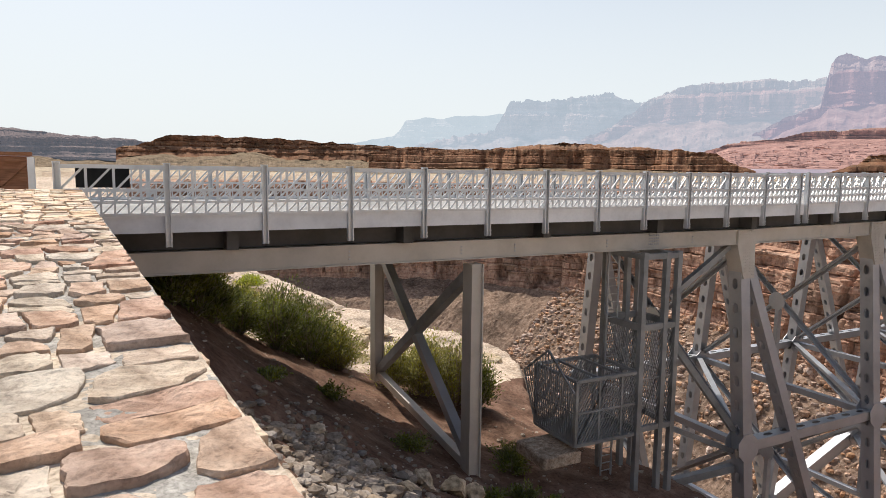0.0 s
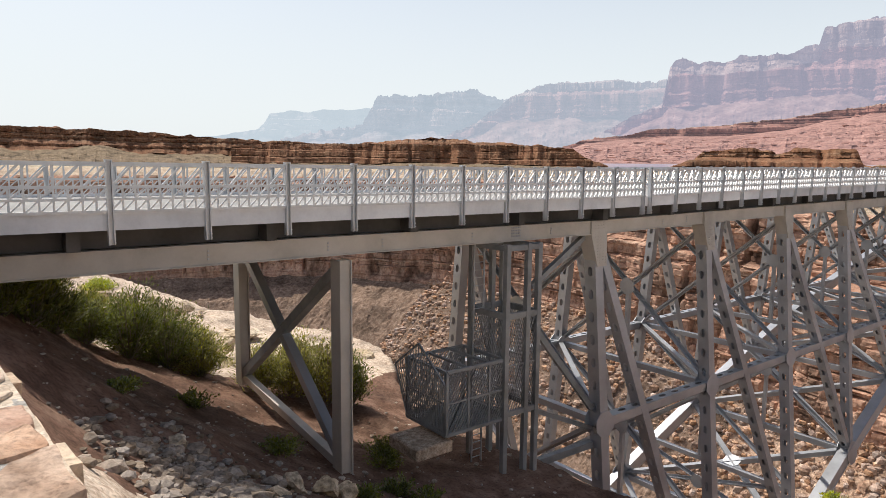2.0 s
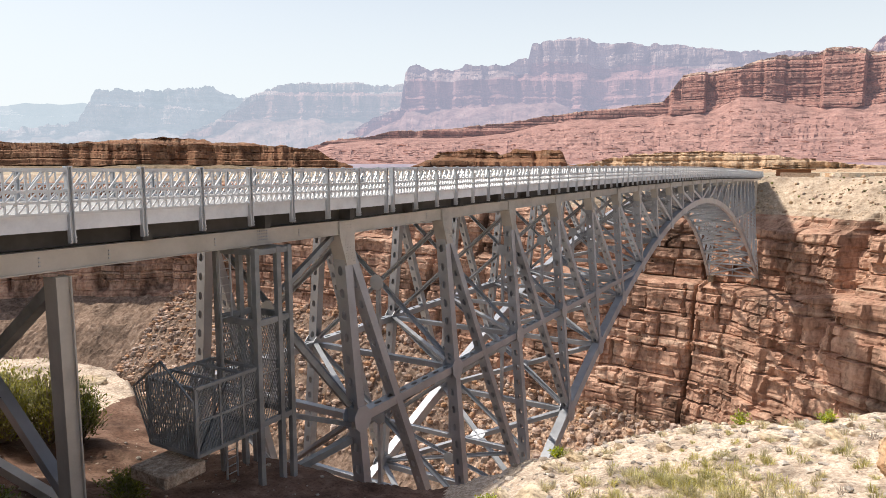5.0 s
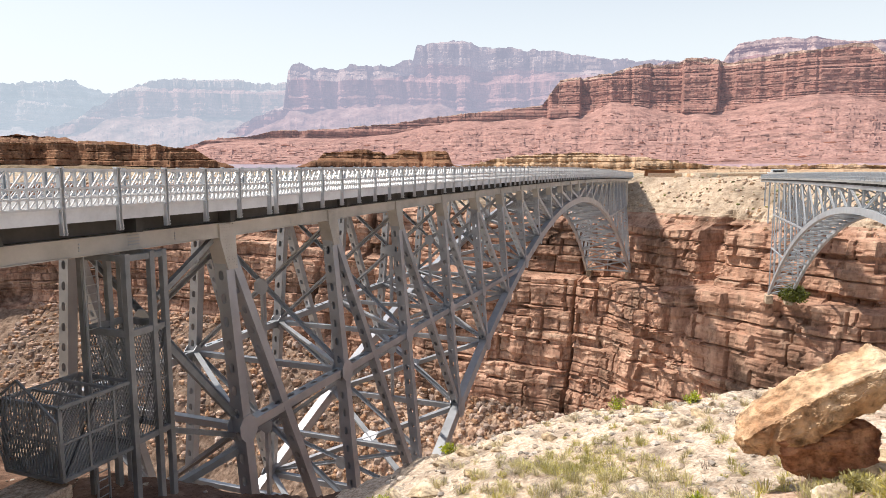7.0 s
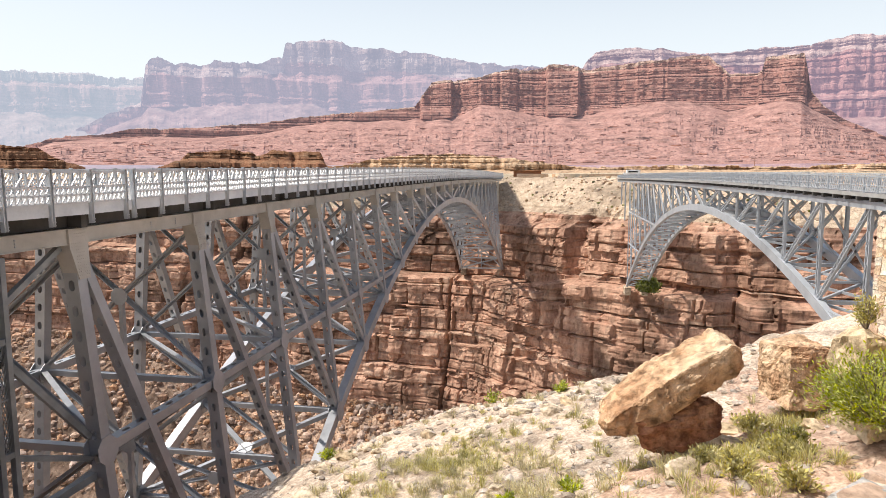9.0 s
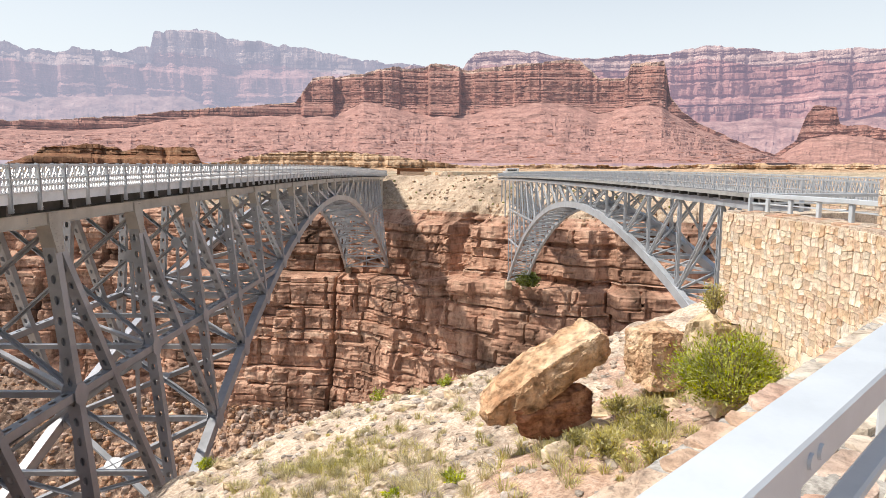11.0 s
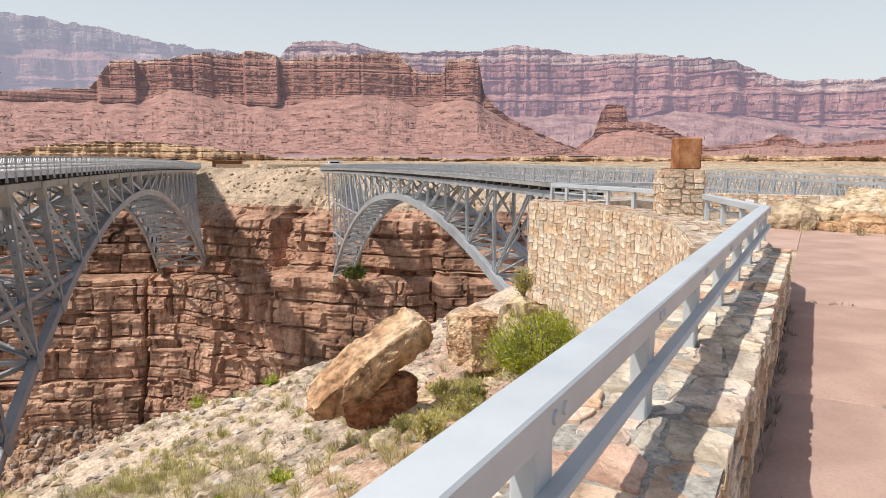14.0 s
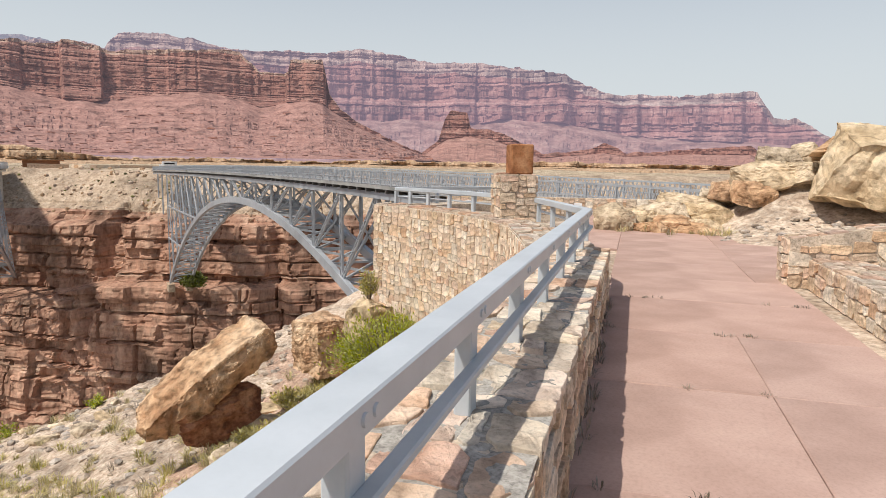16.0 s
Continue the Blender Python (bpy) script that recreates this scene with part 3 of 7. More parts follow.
    soft = (1 - cliff) * (1 - smooth(8.4, 9, U))
    push = push + soft * 2.0 * (fbm(S * 0.1, U * 1.5, 31.0, 5) - 0.5)
    o = o + push
    z = z + soft * 1.6 * (fbm(S * 0.16, U * 2.5, 41.0, 5) - 0.5) + cliff * 0.7 * block
    rub = soft * (1 - smooth(2.0, 2.4, U))
    z = z + rub * 0.9 * np.clip(vnoise(S * 0.3, o * 0.3, 2.0) - 0.5, 0, 1) * 3 + rub * 0.8 * np.clip(vnoise(S * 0.8, o * 0.8, 4.0) - 0.55, 0, 1) * 2
    # the plain behind the rim
    back = [(60, 1.5), (110, 2.2), (180, 3), (300, 4), (500, 6), (800, 8), (1200, 10)]
    bo2 = np.array([b[0] for b in back], float)
    bz2 = np.array([b[1] for b in back], float)
    O2 = np.broadcast_to(bo2[None], (len(s), len(back)))
    Z2 = bz2[None] + 3.0 * (fbm(S[:, :1] * 0.02, bo2[None] * 0.02, 3.0, 4) - 0.5)
    o, z = np.concatenate([o, O2], 1), np.concatenate([z, Z2], 1)
    x = c[:, :1] + out[:, :1] * o
    y = c[:, 1:2] + out[:, 1:2] * o
    nv = o.shape[1]
    verts = EYE + (np.stack([x, y, z], -1).reshape(-1, 3) - EYE) * NEARER
    faces = grid(len(s), nv)[:, ::-1]
    row = faces.min(1) % nv
    uu = np.concatenate([u, np.full(len(back), 10)])[row]
    index = np.where(uu < 2.0, 2, np.where(uu < 7.2, 0, np.where(uu < 9.0, 1, 3)))
    mid = verts[faces[:, 0]]
    index = np.where((index == 2) & (mid[:, 1] > 75 + 30 * fbm(mid[:, 0] * 0.03, mid[:, 1] * 0.03, 4.0, 3)), 4, index)
    me = mesh_of("canyon_wall", verts.tolist(), faces.tolist(), None, False, [M["cliff"], M["rim"], M["talus"], M["plain"], M["talus_brown"]], index)
    u_of = np.concatenate([u, np.full(len(back), 99)])
    V = verts.reshape(len(s), nv, 3)
    rng = np.random.default_rng(17)
    ok_s = np.nonzero((c[:, 1] > -90) & (c[:, 1] < 330))[0]
    for name, label, mat, lo_u, hi_u, count, small_r, large_r in (("talus_rocks", "broken brown rocks strewn over the canyon talus", M["talus_rock"], 0.5, 2.15, 16000, 0.16, 1.7), ("rim_rocks", "tan rocks and ledges on the slope under the rim", M["rim_rock"], 7.0, 9.4, 3000, 0.1, 0.8), ("rim_scrub", "low scrub dotted over the rim slope", M["scrub_dot"], 7.4, 9.9, 800, 0.15, 0.6)):
        rows = np.nonzero((u_of > lo_u) & (u_of < hi_u))[0]
        bv, bf = [], []
        for _ in range(count):
            i0, j0 = int(rng.choice(ok_s)), int(rng.choice(rows))
            i1, j1 = min(i0 + 1, len(s) - 1), min(j0 + 1, nv - 1)
            a1, b1 = rng.random(2)
            p = V[i0, j0] * (1 - a1) * (1 - b1) + V[i1, j0] * a1 * (1 - b1) + V[i0, j1] * (1 - a1) * b1 + V[i1, j1] * a1 * b1
            r1 = small_r + (large_r - small_r) * rng.random() ** 4
            q = CHIP * (r1 * rng.uniform(0.7, 1.3, 3)) * rng.uniform(0.75, 1.2, (len(CHIP), 1))
            th = rng.uniform(0, 6.28)
            k = len(bv)
            bv += [(p[0] + e[0] * math.cos(th) - e[1] * math.sin(th), p[1] + e[0] * math.sin(th) + e[1] * math.cos(th), p[2] + e[2] + 0.15 * r1) for e in q]
            bf += [tuple(m + k for m in f) for f in CHIP_FACES]
        tagged(part(name, mesh_of(name, bv, bf, mat)), label, "rocks", kind="stuff")
    tagged(part("canyon_wall", me, None), "layered red sandstone canyon wall under a pale soil rim", "cliff", kind="structure")


canyon_wall()


def polar(az, r):
    a = np.radians(az)
    return -21.5 + r * np.cos(a), -18.5 + r * np.sin(a)


def mountain(name, mat, label, az, elev, foot_r, foot_z, cliff_r, cliff_elev, n, ribs, rib_size, talus_rows=26, cliff_rows=40, bed_size=4.0, seed=0.0, step=0.5, talus_mat=None, uneven=0.0,
             cap_mat=None, cap=0.3, spurs=(), chunky=0.0, ledges=0.55, flutes=0.22, rills=1.0, spread=1.1):
    """A cliffed range seen from the bank: for each bearing a gullied talus slope, then a cliff of hard and soft beds, cut by
    alcoves, to its skyline, then its top. spurs: (bearing, bearing, metres that the cliff stands forward)."""
    a = np.linspace(az[0], az[-1], n)
    top = np.interp(a, az, elev)
    ce = np.interp(a, az, cliff_elev) if np.ndim(cliff_elev) else np.full(n, cliff_elev)
    arc = np.radians(a) * cliff_r
    ce = np.minimum(ce * (1 + uneven * (fbm(arc / rib_size * 0.8, seed, 7.0, 4) - 0.5) * 2), top * (0.95 if uneven else 0.9))
    z_top, z_cl = 2.8 + top * (cliff_r + np.maximum(top - ce, 0) * cliff_r * step), 2.8 + ce * (cliff_r * 0.97)
    z_top = z_top + top * ribs * rib_size * 0.45 + 0.1 * chunky * bed_size + bed_size * 1.1 * (fbm(arc / rib_size * 2.5, seed, 0.0, 4) - 0.5) * 2
    wob = arc / rib_size + 0.8 * (fbm(arc / rib_size, seed, 9.0, 3) - 0.5)
    z_top = z_top + chunky * bed_size * (hash01(np.floor(wob * 5.5), np.floor(wob * 0) + 3, int(seed)) - 0.6 + 0.6 * (hash01(np.floor(wob * 17), np.floor(wob * 0) + 8, int(seed)) - 0.5))
    A = arc[:, None]
    tu, cu = np.linspace(0, 1, talus_rows), np.linspace(0, 1, cliff_rows)

    def ridged(x, y, k):
        return 1 - 2 * np.abs(fbm(x, y, k, 4, 0.55) - 0.5)

    gully = ridged(A / (rib_size * 0.5) + 0.25 * tu[None], tu[None] * 0.4 + seed, 1.0) - 0.75
    fine = ridged(A / (rib_size * 0.14), tu[None] * 1.6 + seed, 4.0) - 0.75
    rt = foot_r + (cliff_r - foot_r) * tu[None] + 0 * A
    zt = foot_z + (z_cl[:, None] - foot_z) * (tu[None] ** 1.3)
    bell = np.sin(np.pi * np.clip(tu, 0, 1))[None]
    zt = zt + rib_size * bell * rills * (0.12 * gully + 0.03 * fine)
    tb = np.floor((zt + bed_size * (fbm(A / rib_size, seed, 11.0, 3) - 0.5)) / bed_size)
    lens = smooth(0.48, 0.6, vnoise(A / (rib_size * 0.3) + 9 * hash01(tb, tb * 0 + 4), tb * 3.7, 2.0))
    zt = zt + bed_size * ledges * bell * lens
    # hard beds stand up, soft beds lie back
    dice = np.random.default_rng(int(seed * 10) + 1)
    thick = bed_size * (0.35 + 1.5 * dice.random(400) ** 1.5)
    soft = dice.random(400) < 0.36
    tops = np.cumsum(thick)
    lying = np.concatenate([[0], np.cumsum(thick * np.where(soft, 1.0, 0.12))])
    zc = z_cl[:, None] + (z_top - z_cl)[:, None] * cu[None]
    zw = zc + bed_size * 1.5 * (fbm(A / rib_size * 0.5, seed, 2.0, 3) - 0.5)
    laid = np.interp(zw, np.concatenate([[0], tops]), lying)
    share = (laid - laid[:, :1]) / np.maximum(laid[:, -1:] - laid[:, :1], 0.5)
    bi = np.clip(np.searchsorted(tops, zw), 0, 399)
    block = hash01(bi, np.floor(A / (rib_size * (0.08 + 0.2 * hash01(bi, bi * 0 + 2, 5)))), int(seed) + 3) - 0.5
    rib = fbm(A / rib_size + 30, cu[None] * 0.12 + seed, 3.0, 3) - 0.5
    alcove = ridged(A / (rib_size * 0.75) + 11, cu[None] * 0.1 + seed, 8.0)
    flute = ridged(A / (rib_size * 0.26), cu[None] * 0.25 + seed, 5.0) - 0.7
    run = (z_top - z_cl)[:, None] * step
    stand, skirt = (sum((reach * (smooth(p - e, p + e, a) - smooth(q - e, q + e, a)) for p, q, reach in spurs), 0 * a)[:, None] for e in (0.12, 1.1))
    proud = np.where(soft, 0.0, 0.5 + dice.random(400))[bi]
    ridge = ridged(A / (rib_size * 1.25) + 5 + 0.3 * (cu[None] - 0.5) * (fbm(A / rib_size, seed, 17.0, 2) - 0.5), cu[None] * 0.12 + seed, 15.0)
    flare = (smooth(0.55, 1.0, ridge) - 0.4) * (1 - cu[None]) ** 0.8
    rc = cliff_r + run * share + ribs * rib_size * (1.3 * rib + 0.6 * smooth(0.72, 0.97, alcove) - flutes * flute - spread * flare) - bed_size * (1.1 * block + 0.9 * proud) - stand * (1 - 0.25 * cu[None])
    rt = rt + (ribs * rib_size * 1.7 * rib[:, :1] - skirt) * smooth(0.35, 1, tu)[None]
    back_r = rc[:, -1:] + np.array([[30, 120, 400]])
    back_z = zc[:, -1:] + np.array([[0.5, 1.0, -30]])
    R = np.concatenate([rt, rc[:, 1:], back_r], 1)
    Z = np.concatenate([zt, zc[:, 1:], back_z], 1)
    x, y = polar(a[:, None], R)
    verts = np.stack([x, y, Z], -1).reshape(-1, 3)
    faces = grid(n, R.shape[1])[:, ::-1]
    row = faces.min(1) % R.shape[1]
    high = (row - talus_rows) / cliff_rows + 0.12 * (fbm(arc / rib_size * 1.5, seed, 13.0, 3) - 0.5)[np.minimum(faces.min(1) // R.shape[1], n - 1)]
    index = np.where(row < talus_rows - 1, 1, np.where(high > 1 - cap, 2, 0))
    me = mesh_of(name, verts.tolist(), faces.tolist(), mat, False, [mat, talus_mat or mat, cap_mat or mat], index)
    return tagged(part(name, me, None), label, "cliffs", kind="structure")


# the ranges' blue and pale casts come from the haze in their materials
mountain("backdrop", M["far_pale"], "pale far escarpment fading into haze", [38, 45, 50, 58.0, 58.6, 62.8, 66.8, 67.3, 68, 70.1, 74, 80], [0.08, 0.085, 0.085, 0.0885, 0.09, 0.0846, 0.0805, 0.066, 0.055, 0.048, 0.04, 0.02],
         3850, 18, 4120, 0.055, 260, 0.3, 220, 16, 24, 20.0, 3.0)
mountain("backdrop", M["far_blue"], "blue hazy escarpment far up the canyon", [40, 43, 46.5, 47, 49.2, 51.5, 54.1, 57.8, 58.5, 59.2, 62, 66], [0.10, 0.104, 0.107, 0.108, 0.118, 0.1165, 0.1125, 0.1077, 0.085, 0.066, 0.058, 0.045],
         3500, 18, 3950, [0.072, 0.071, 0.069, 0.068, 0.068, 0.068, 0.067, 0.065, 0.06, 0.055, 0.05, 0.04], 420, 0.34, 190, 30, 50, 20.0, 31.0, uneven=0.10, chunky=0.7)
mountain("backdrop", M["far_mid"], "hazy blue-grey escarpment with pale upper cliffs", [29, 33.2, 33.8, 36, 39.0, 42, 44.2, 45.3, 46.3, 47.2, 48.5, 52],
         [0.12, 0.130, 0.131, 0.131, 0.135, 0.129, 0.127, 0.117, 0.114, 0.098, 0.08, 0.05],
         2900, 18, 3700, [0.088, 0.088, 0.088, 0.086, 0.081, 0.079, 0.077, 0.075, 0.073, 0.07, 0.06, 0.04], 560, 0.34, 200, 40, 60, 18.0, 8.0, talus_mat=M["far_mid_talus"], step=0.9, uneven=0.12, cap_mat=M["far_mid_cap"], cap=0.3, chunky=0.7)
mountain("backdrop", M["far_near"], "tall red escarpment with pale upper cliffs under painted purple haze", [-4, 1.4, 4.5, 8, 10.5, 12.4, 14.5, 16.2, 17.5, 19.0, 20.5, 22.6, 22.9, 23.8, 24.9, 26.5, 28.3, 28.6, 33.0, 33.4, 33.9, 36, 40],
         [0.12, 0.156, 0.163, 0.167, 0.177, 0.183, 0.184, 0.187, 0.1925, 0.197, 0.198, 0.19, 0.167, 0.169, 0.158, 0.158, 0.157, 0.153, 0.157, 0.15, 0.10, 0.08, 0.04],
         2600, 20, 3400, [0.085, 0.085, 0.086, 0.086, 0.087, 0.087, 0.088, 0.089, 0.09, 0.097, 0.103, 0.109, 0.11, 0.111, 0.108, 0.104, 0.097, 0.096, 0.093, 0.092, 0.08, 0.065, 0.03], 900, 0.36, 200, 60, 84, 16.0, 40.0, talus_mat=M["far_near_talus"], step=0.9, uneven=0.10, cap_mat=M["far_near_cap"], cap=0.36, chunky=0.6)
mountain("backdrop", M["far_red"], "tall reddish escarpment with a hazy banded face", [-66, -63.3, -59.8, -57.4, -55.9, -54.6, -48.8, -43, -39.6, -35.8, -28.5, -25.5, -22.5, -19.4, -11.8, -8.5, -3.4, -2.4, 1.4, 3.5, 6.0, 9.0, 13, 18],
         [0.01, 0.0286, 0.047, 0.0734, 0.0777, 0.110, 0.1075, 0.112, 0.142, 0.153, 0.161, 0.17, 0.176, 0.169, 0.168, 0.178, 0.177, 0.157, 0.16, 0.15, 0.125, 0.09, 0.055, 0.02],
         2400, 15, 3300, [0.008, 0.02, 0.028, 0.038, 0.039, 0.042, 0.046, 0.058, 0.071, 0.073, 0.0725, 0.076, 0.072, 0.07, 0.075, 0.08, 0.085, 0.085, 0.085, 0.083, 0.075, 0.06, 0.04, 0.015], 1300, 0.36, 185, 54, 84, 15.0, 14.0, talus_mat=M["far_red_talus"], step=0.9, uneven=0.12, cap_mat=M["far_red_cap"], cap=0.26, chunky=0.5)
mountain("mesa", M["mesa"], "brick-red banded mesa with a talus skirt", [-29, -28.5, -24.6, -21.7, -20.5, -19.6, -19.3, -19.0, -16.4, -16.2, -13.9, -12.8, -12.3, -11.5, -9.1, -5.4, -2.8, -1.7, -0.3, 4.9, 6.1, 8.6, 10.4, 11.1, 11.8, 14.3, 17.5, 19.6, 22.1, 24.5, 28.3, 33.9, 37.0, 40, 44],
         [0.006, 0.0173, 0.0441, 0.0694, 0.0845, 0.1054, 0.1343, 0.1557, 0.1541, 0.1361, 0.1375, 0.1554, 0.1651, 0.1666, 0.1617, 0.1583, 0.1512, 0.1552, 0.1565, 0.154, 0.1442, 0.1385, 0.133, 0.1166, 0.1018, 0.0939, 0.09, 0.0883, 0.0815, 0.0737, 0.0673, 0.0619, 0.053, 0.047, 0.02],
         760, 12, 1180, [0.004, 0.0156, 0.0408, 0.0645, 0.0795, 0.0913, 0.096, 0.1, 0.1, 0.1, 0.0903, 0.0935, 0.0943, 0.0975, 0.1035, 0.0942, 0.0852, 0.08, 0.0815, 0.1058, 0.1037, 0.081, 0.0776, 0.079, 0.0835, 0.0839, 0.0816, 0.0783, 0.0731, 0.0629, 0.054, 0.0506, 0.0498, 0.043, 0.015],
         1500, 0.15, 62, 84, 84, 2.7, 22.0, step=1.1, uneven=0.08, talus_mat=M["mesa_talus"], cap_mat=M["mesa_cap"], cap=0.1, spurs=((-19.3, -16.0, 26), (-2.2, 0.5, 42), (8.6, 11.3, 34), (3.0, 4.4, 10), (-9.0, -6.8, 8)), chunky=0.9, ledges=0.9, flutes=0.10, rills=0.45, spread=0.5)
rng = np.random.default_rng(8)
mv, mf = [], []
SHELVES = (7, 12, 16, 21, 26, 33, 38, 46, 55, 66)  # rows of the slope where beds crop out
mesa = bpy.data.objects["mesa"].data
mco = np.zeros(len(mesa.vertices) * 3)
mesa.vertices.foreach_get("co", mco)
mco = mco.reshape(1500, -1, 3)[:, :82]
for _ in range(3200):
    i0, j0 = int(rng.integers(0, 1500)), int(np.clip(rng.choice(SHELVES) + rng.normal() * 0.9, 3, 81))
    p = mco[i0, j0]
    w1 = 0.6 + 2.6 * rng.random() ** 5
    th = math.atan2(p[1] + 18.5, p[0] + 21.5) + math.pi / 2
    k = len(mv)
    for e in CHIP * np.array([w1 * rng.uniform(1.2, 4.0), w1, w1 * rng.uniform(0.4, 0.9)]) * rng.uniform(0.7, 1.2, (len(CHIP), 1)):
        mv.append((p[0] + e[0] * math.cos(th) - e[1] * math.sin(th), p[1] + e[0] * math.sin(th) + e[1] * math.cos(th), p[2] + e[2]))
    mf += [tuple(m + k for m in f) for f in CHIP_FACES]
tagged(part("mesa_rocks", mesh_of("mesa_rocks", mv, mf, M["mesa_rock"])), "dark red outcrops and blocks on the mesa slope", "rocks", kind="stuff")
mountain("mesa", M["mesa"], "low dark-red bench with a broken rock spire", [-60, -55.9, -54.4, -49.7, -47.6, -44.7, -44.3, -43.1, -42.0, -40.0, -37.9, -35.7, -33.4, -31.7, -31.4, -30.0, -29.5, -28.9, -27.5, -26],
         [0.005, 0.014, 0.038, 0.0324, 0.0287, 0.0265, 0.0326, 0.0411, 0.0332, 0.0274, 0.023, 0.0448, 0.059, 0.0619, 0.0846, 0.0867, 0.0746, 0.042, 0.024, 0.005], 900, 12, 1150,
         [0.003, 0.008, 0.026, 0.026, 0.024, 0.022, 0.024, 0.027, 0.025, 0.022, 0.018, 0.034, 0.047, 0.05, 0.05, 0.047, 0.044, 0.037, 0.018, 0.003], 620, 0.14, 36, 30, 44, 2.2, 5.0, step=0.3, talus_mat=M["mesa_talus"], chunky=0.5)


def rim_butte(label, az, elev, r, seed, low=0.45, mat="butte", foot=110):
    return mountain("rim_butte", M[mat], label, az, elev, r - foot, 1.5, r, [e * low for e in elev], max(160, int((az[-1] - az[0]) * 26)), 0.35, 26, 30, 34, 1.9, seed, step=1.1, talus_mat=M["slope"], uneven=0.45, chunky=0.35)


rim_butte("dark red ledge of layered rock on the canyon rim", [38, 40, 41, 46, 49.1, 53.5, 58, 59.5, 62, 66, 70], [0.008, 0.02, 0.033, 0.041, 0.043, 0.048, 0.042, 0.039, 0.037, 0.036, 0.03], 640, 2.0, 0.22)
rim_butte("square-cut ledge of layered rock on the canyon rim", [18.6, 19.5, 19.9, 20.3, 24, 25.2, 25.6, 27.0, 28, 30.6, 31.2, 33], [0.008, 0.013, 0.03, 0.031, 0.031, 0.029, 0.033, 0.034, 0.0335, 0.031, 0.02, 0.008], 430, 4.0, 0.12, foot=70)
rim_butte("long broken ledge of layered rock on the canyon rim", [58, 61, 64, 67, 70, 74, 78, 82, 86, 87.3, 90], [0.012, 0.03, 0.0385, 0.04, 0.041, 0.045, 0.0495, 0.05, 0.051, 0.042, 0.03], 700, 6.0, 0.5)
rim_butte("ledge of rock far down the canyon with shade and blue-grey haze painted in", [84, 87, 90, 93, 97, 104], [0.036, 0.04, 0.043, 0.045, 0.052, 0.06], 900, 9.0, 0.3, "far_painted_shade")

mountain("rim_ledge", M["rim_rock"], "pale broken rock ledges behind the far rim", [-62, -50, -40, -33, -26, -18, -10, -4, 2, 8, 14, 19], [0.006, 0.010, 0.012, 0.010, 0.011, 0.0075, 0.010, 0.008, 0.018, 0.030, 0.026, 0.008],
         285, 0.6, 360, 0.004, 900, 0.4, 14, 20, 24, 0.9, 3.0, step=0.9, uneven=0.5, chunky=0.7)

# far plain that closes the land behind the camera and to the horizon
far = []
for r in (70, 140, 300, 700, 1500, 4700):
    for k in range(72):
        a = k * 5
        x, y = polar(a, r)
        far.append((float(x), float(y), 0.7 + 0.0018 * r))
ff = [(i * 72 + k, i * 72 + (k + 1) % 72, (i + 1) * 72 + (k + 1) % 72, (i + 1) * 72 + k) for i in range(5) for k in range(72)
      if (95 <= k * 5 <= 285 or i >= 4)]
tagged(part("plain", mesh_of("plain", far, ff, M["plain"])), "dry scrub plain reaching the horizon", "ground", kind="structure")

# ---- the new bridge ----
P, N, X0 = 8.85, 22, 1.15
HALF = P * N / 2
XM = X0 + HALF
XE = X0 + P * N
WIDE, BATTER, LEVEL = 8.8, 0.09, -8.25


def crest(x):
    return 0.7 * max(0.0, 1 - ((x - XM) / HALF) ** 2)


def chord_z(x):
    return 0.26 + crest(x)


def arch_z(x):
    return -2.2 - 26.9 * ((x - XM) / HALF) ** 2


def truss(x, side, z):
    """A point of one truss: the two planes spread towards the foot."""
    return Vector((x, (-BATTER if side == 0 else BATTER) * max(0.0, -z) + (0.0, WIDE)[side], z))


def strip(bm, pts, w, h):
    """One connected bar through a line of points, w wide across and h high."""
    rows = []
    for i, p in enumerate(pts):
        d = (Vector(pts[min(i + 1, len(pts) - 1)]) - Vector(pts[max(i - 1, 0)])).normalized()
        s = d.cross(Vector((0, 0, 1))).normalized()
        u = s.cross(d)
        rows.append([bm.verts.new(Vector(p) + s * e * w / 2 + u * f * h / 2) for e, f in ((-1, -1), (1, -1), (1, 1), (-1, 1))])
    for r, q in zip(rows, rows[1:]):
        for k in range(4):
            j = (k + 1) % 4
            bm.faces.new((r[k], r[j], q[j], q[k]))
    bm.faces.new(rows[0][::-1])
    bm.faces.new(rows[-1])


def polygon_plate(bm, centre, d, s, half, thick, sides=8):
    """A many-sided flat plate in the plane of d and s."""
    d, s = Vector(d).normalized(), Vector(s).normalized()
    n = d.cross(s).normalized() * thick / 2
    rings = []
    for e in (-1, 1):
        rings.append([bm.verts.new(Vector(centre) + n * e + d * half * math.cos(2 * math.pi * (k + 0.5) / sides) + s * half * math.sin(2 * math.pi * (k + 0.5) / sides)) for k in range(sides)])
    bm.faces.new(rings[0][::-1])
    bm.faces.new(rings[1])
    for k in range(sides):
        j = (k + 1) % sides
        bm.faces.new((rings[0][k], rings[0][j], rings[1][j], rings[1][k]))


def angle_bar(bm, p, q, size, up=(0, 0, 1)):
    """A brace of two thin plates at right angles."""
    p, q = Vector(p), Vector(q)
    d, s, u = axes_of(p, q, up)
    beam(bm, p + u * size * 0.42, q + u * size * 0.42, size, size * 0.16, up)
    beam(bm, p - u * size * 0.08, q - u * size * 0.08, size * 0.16, size * 0.84, up)


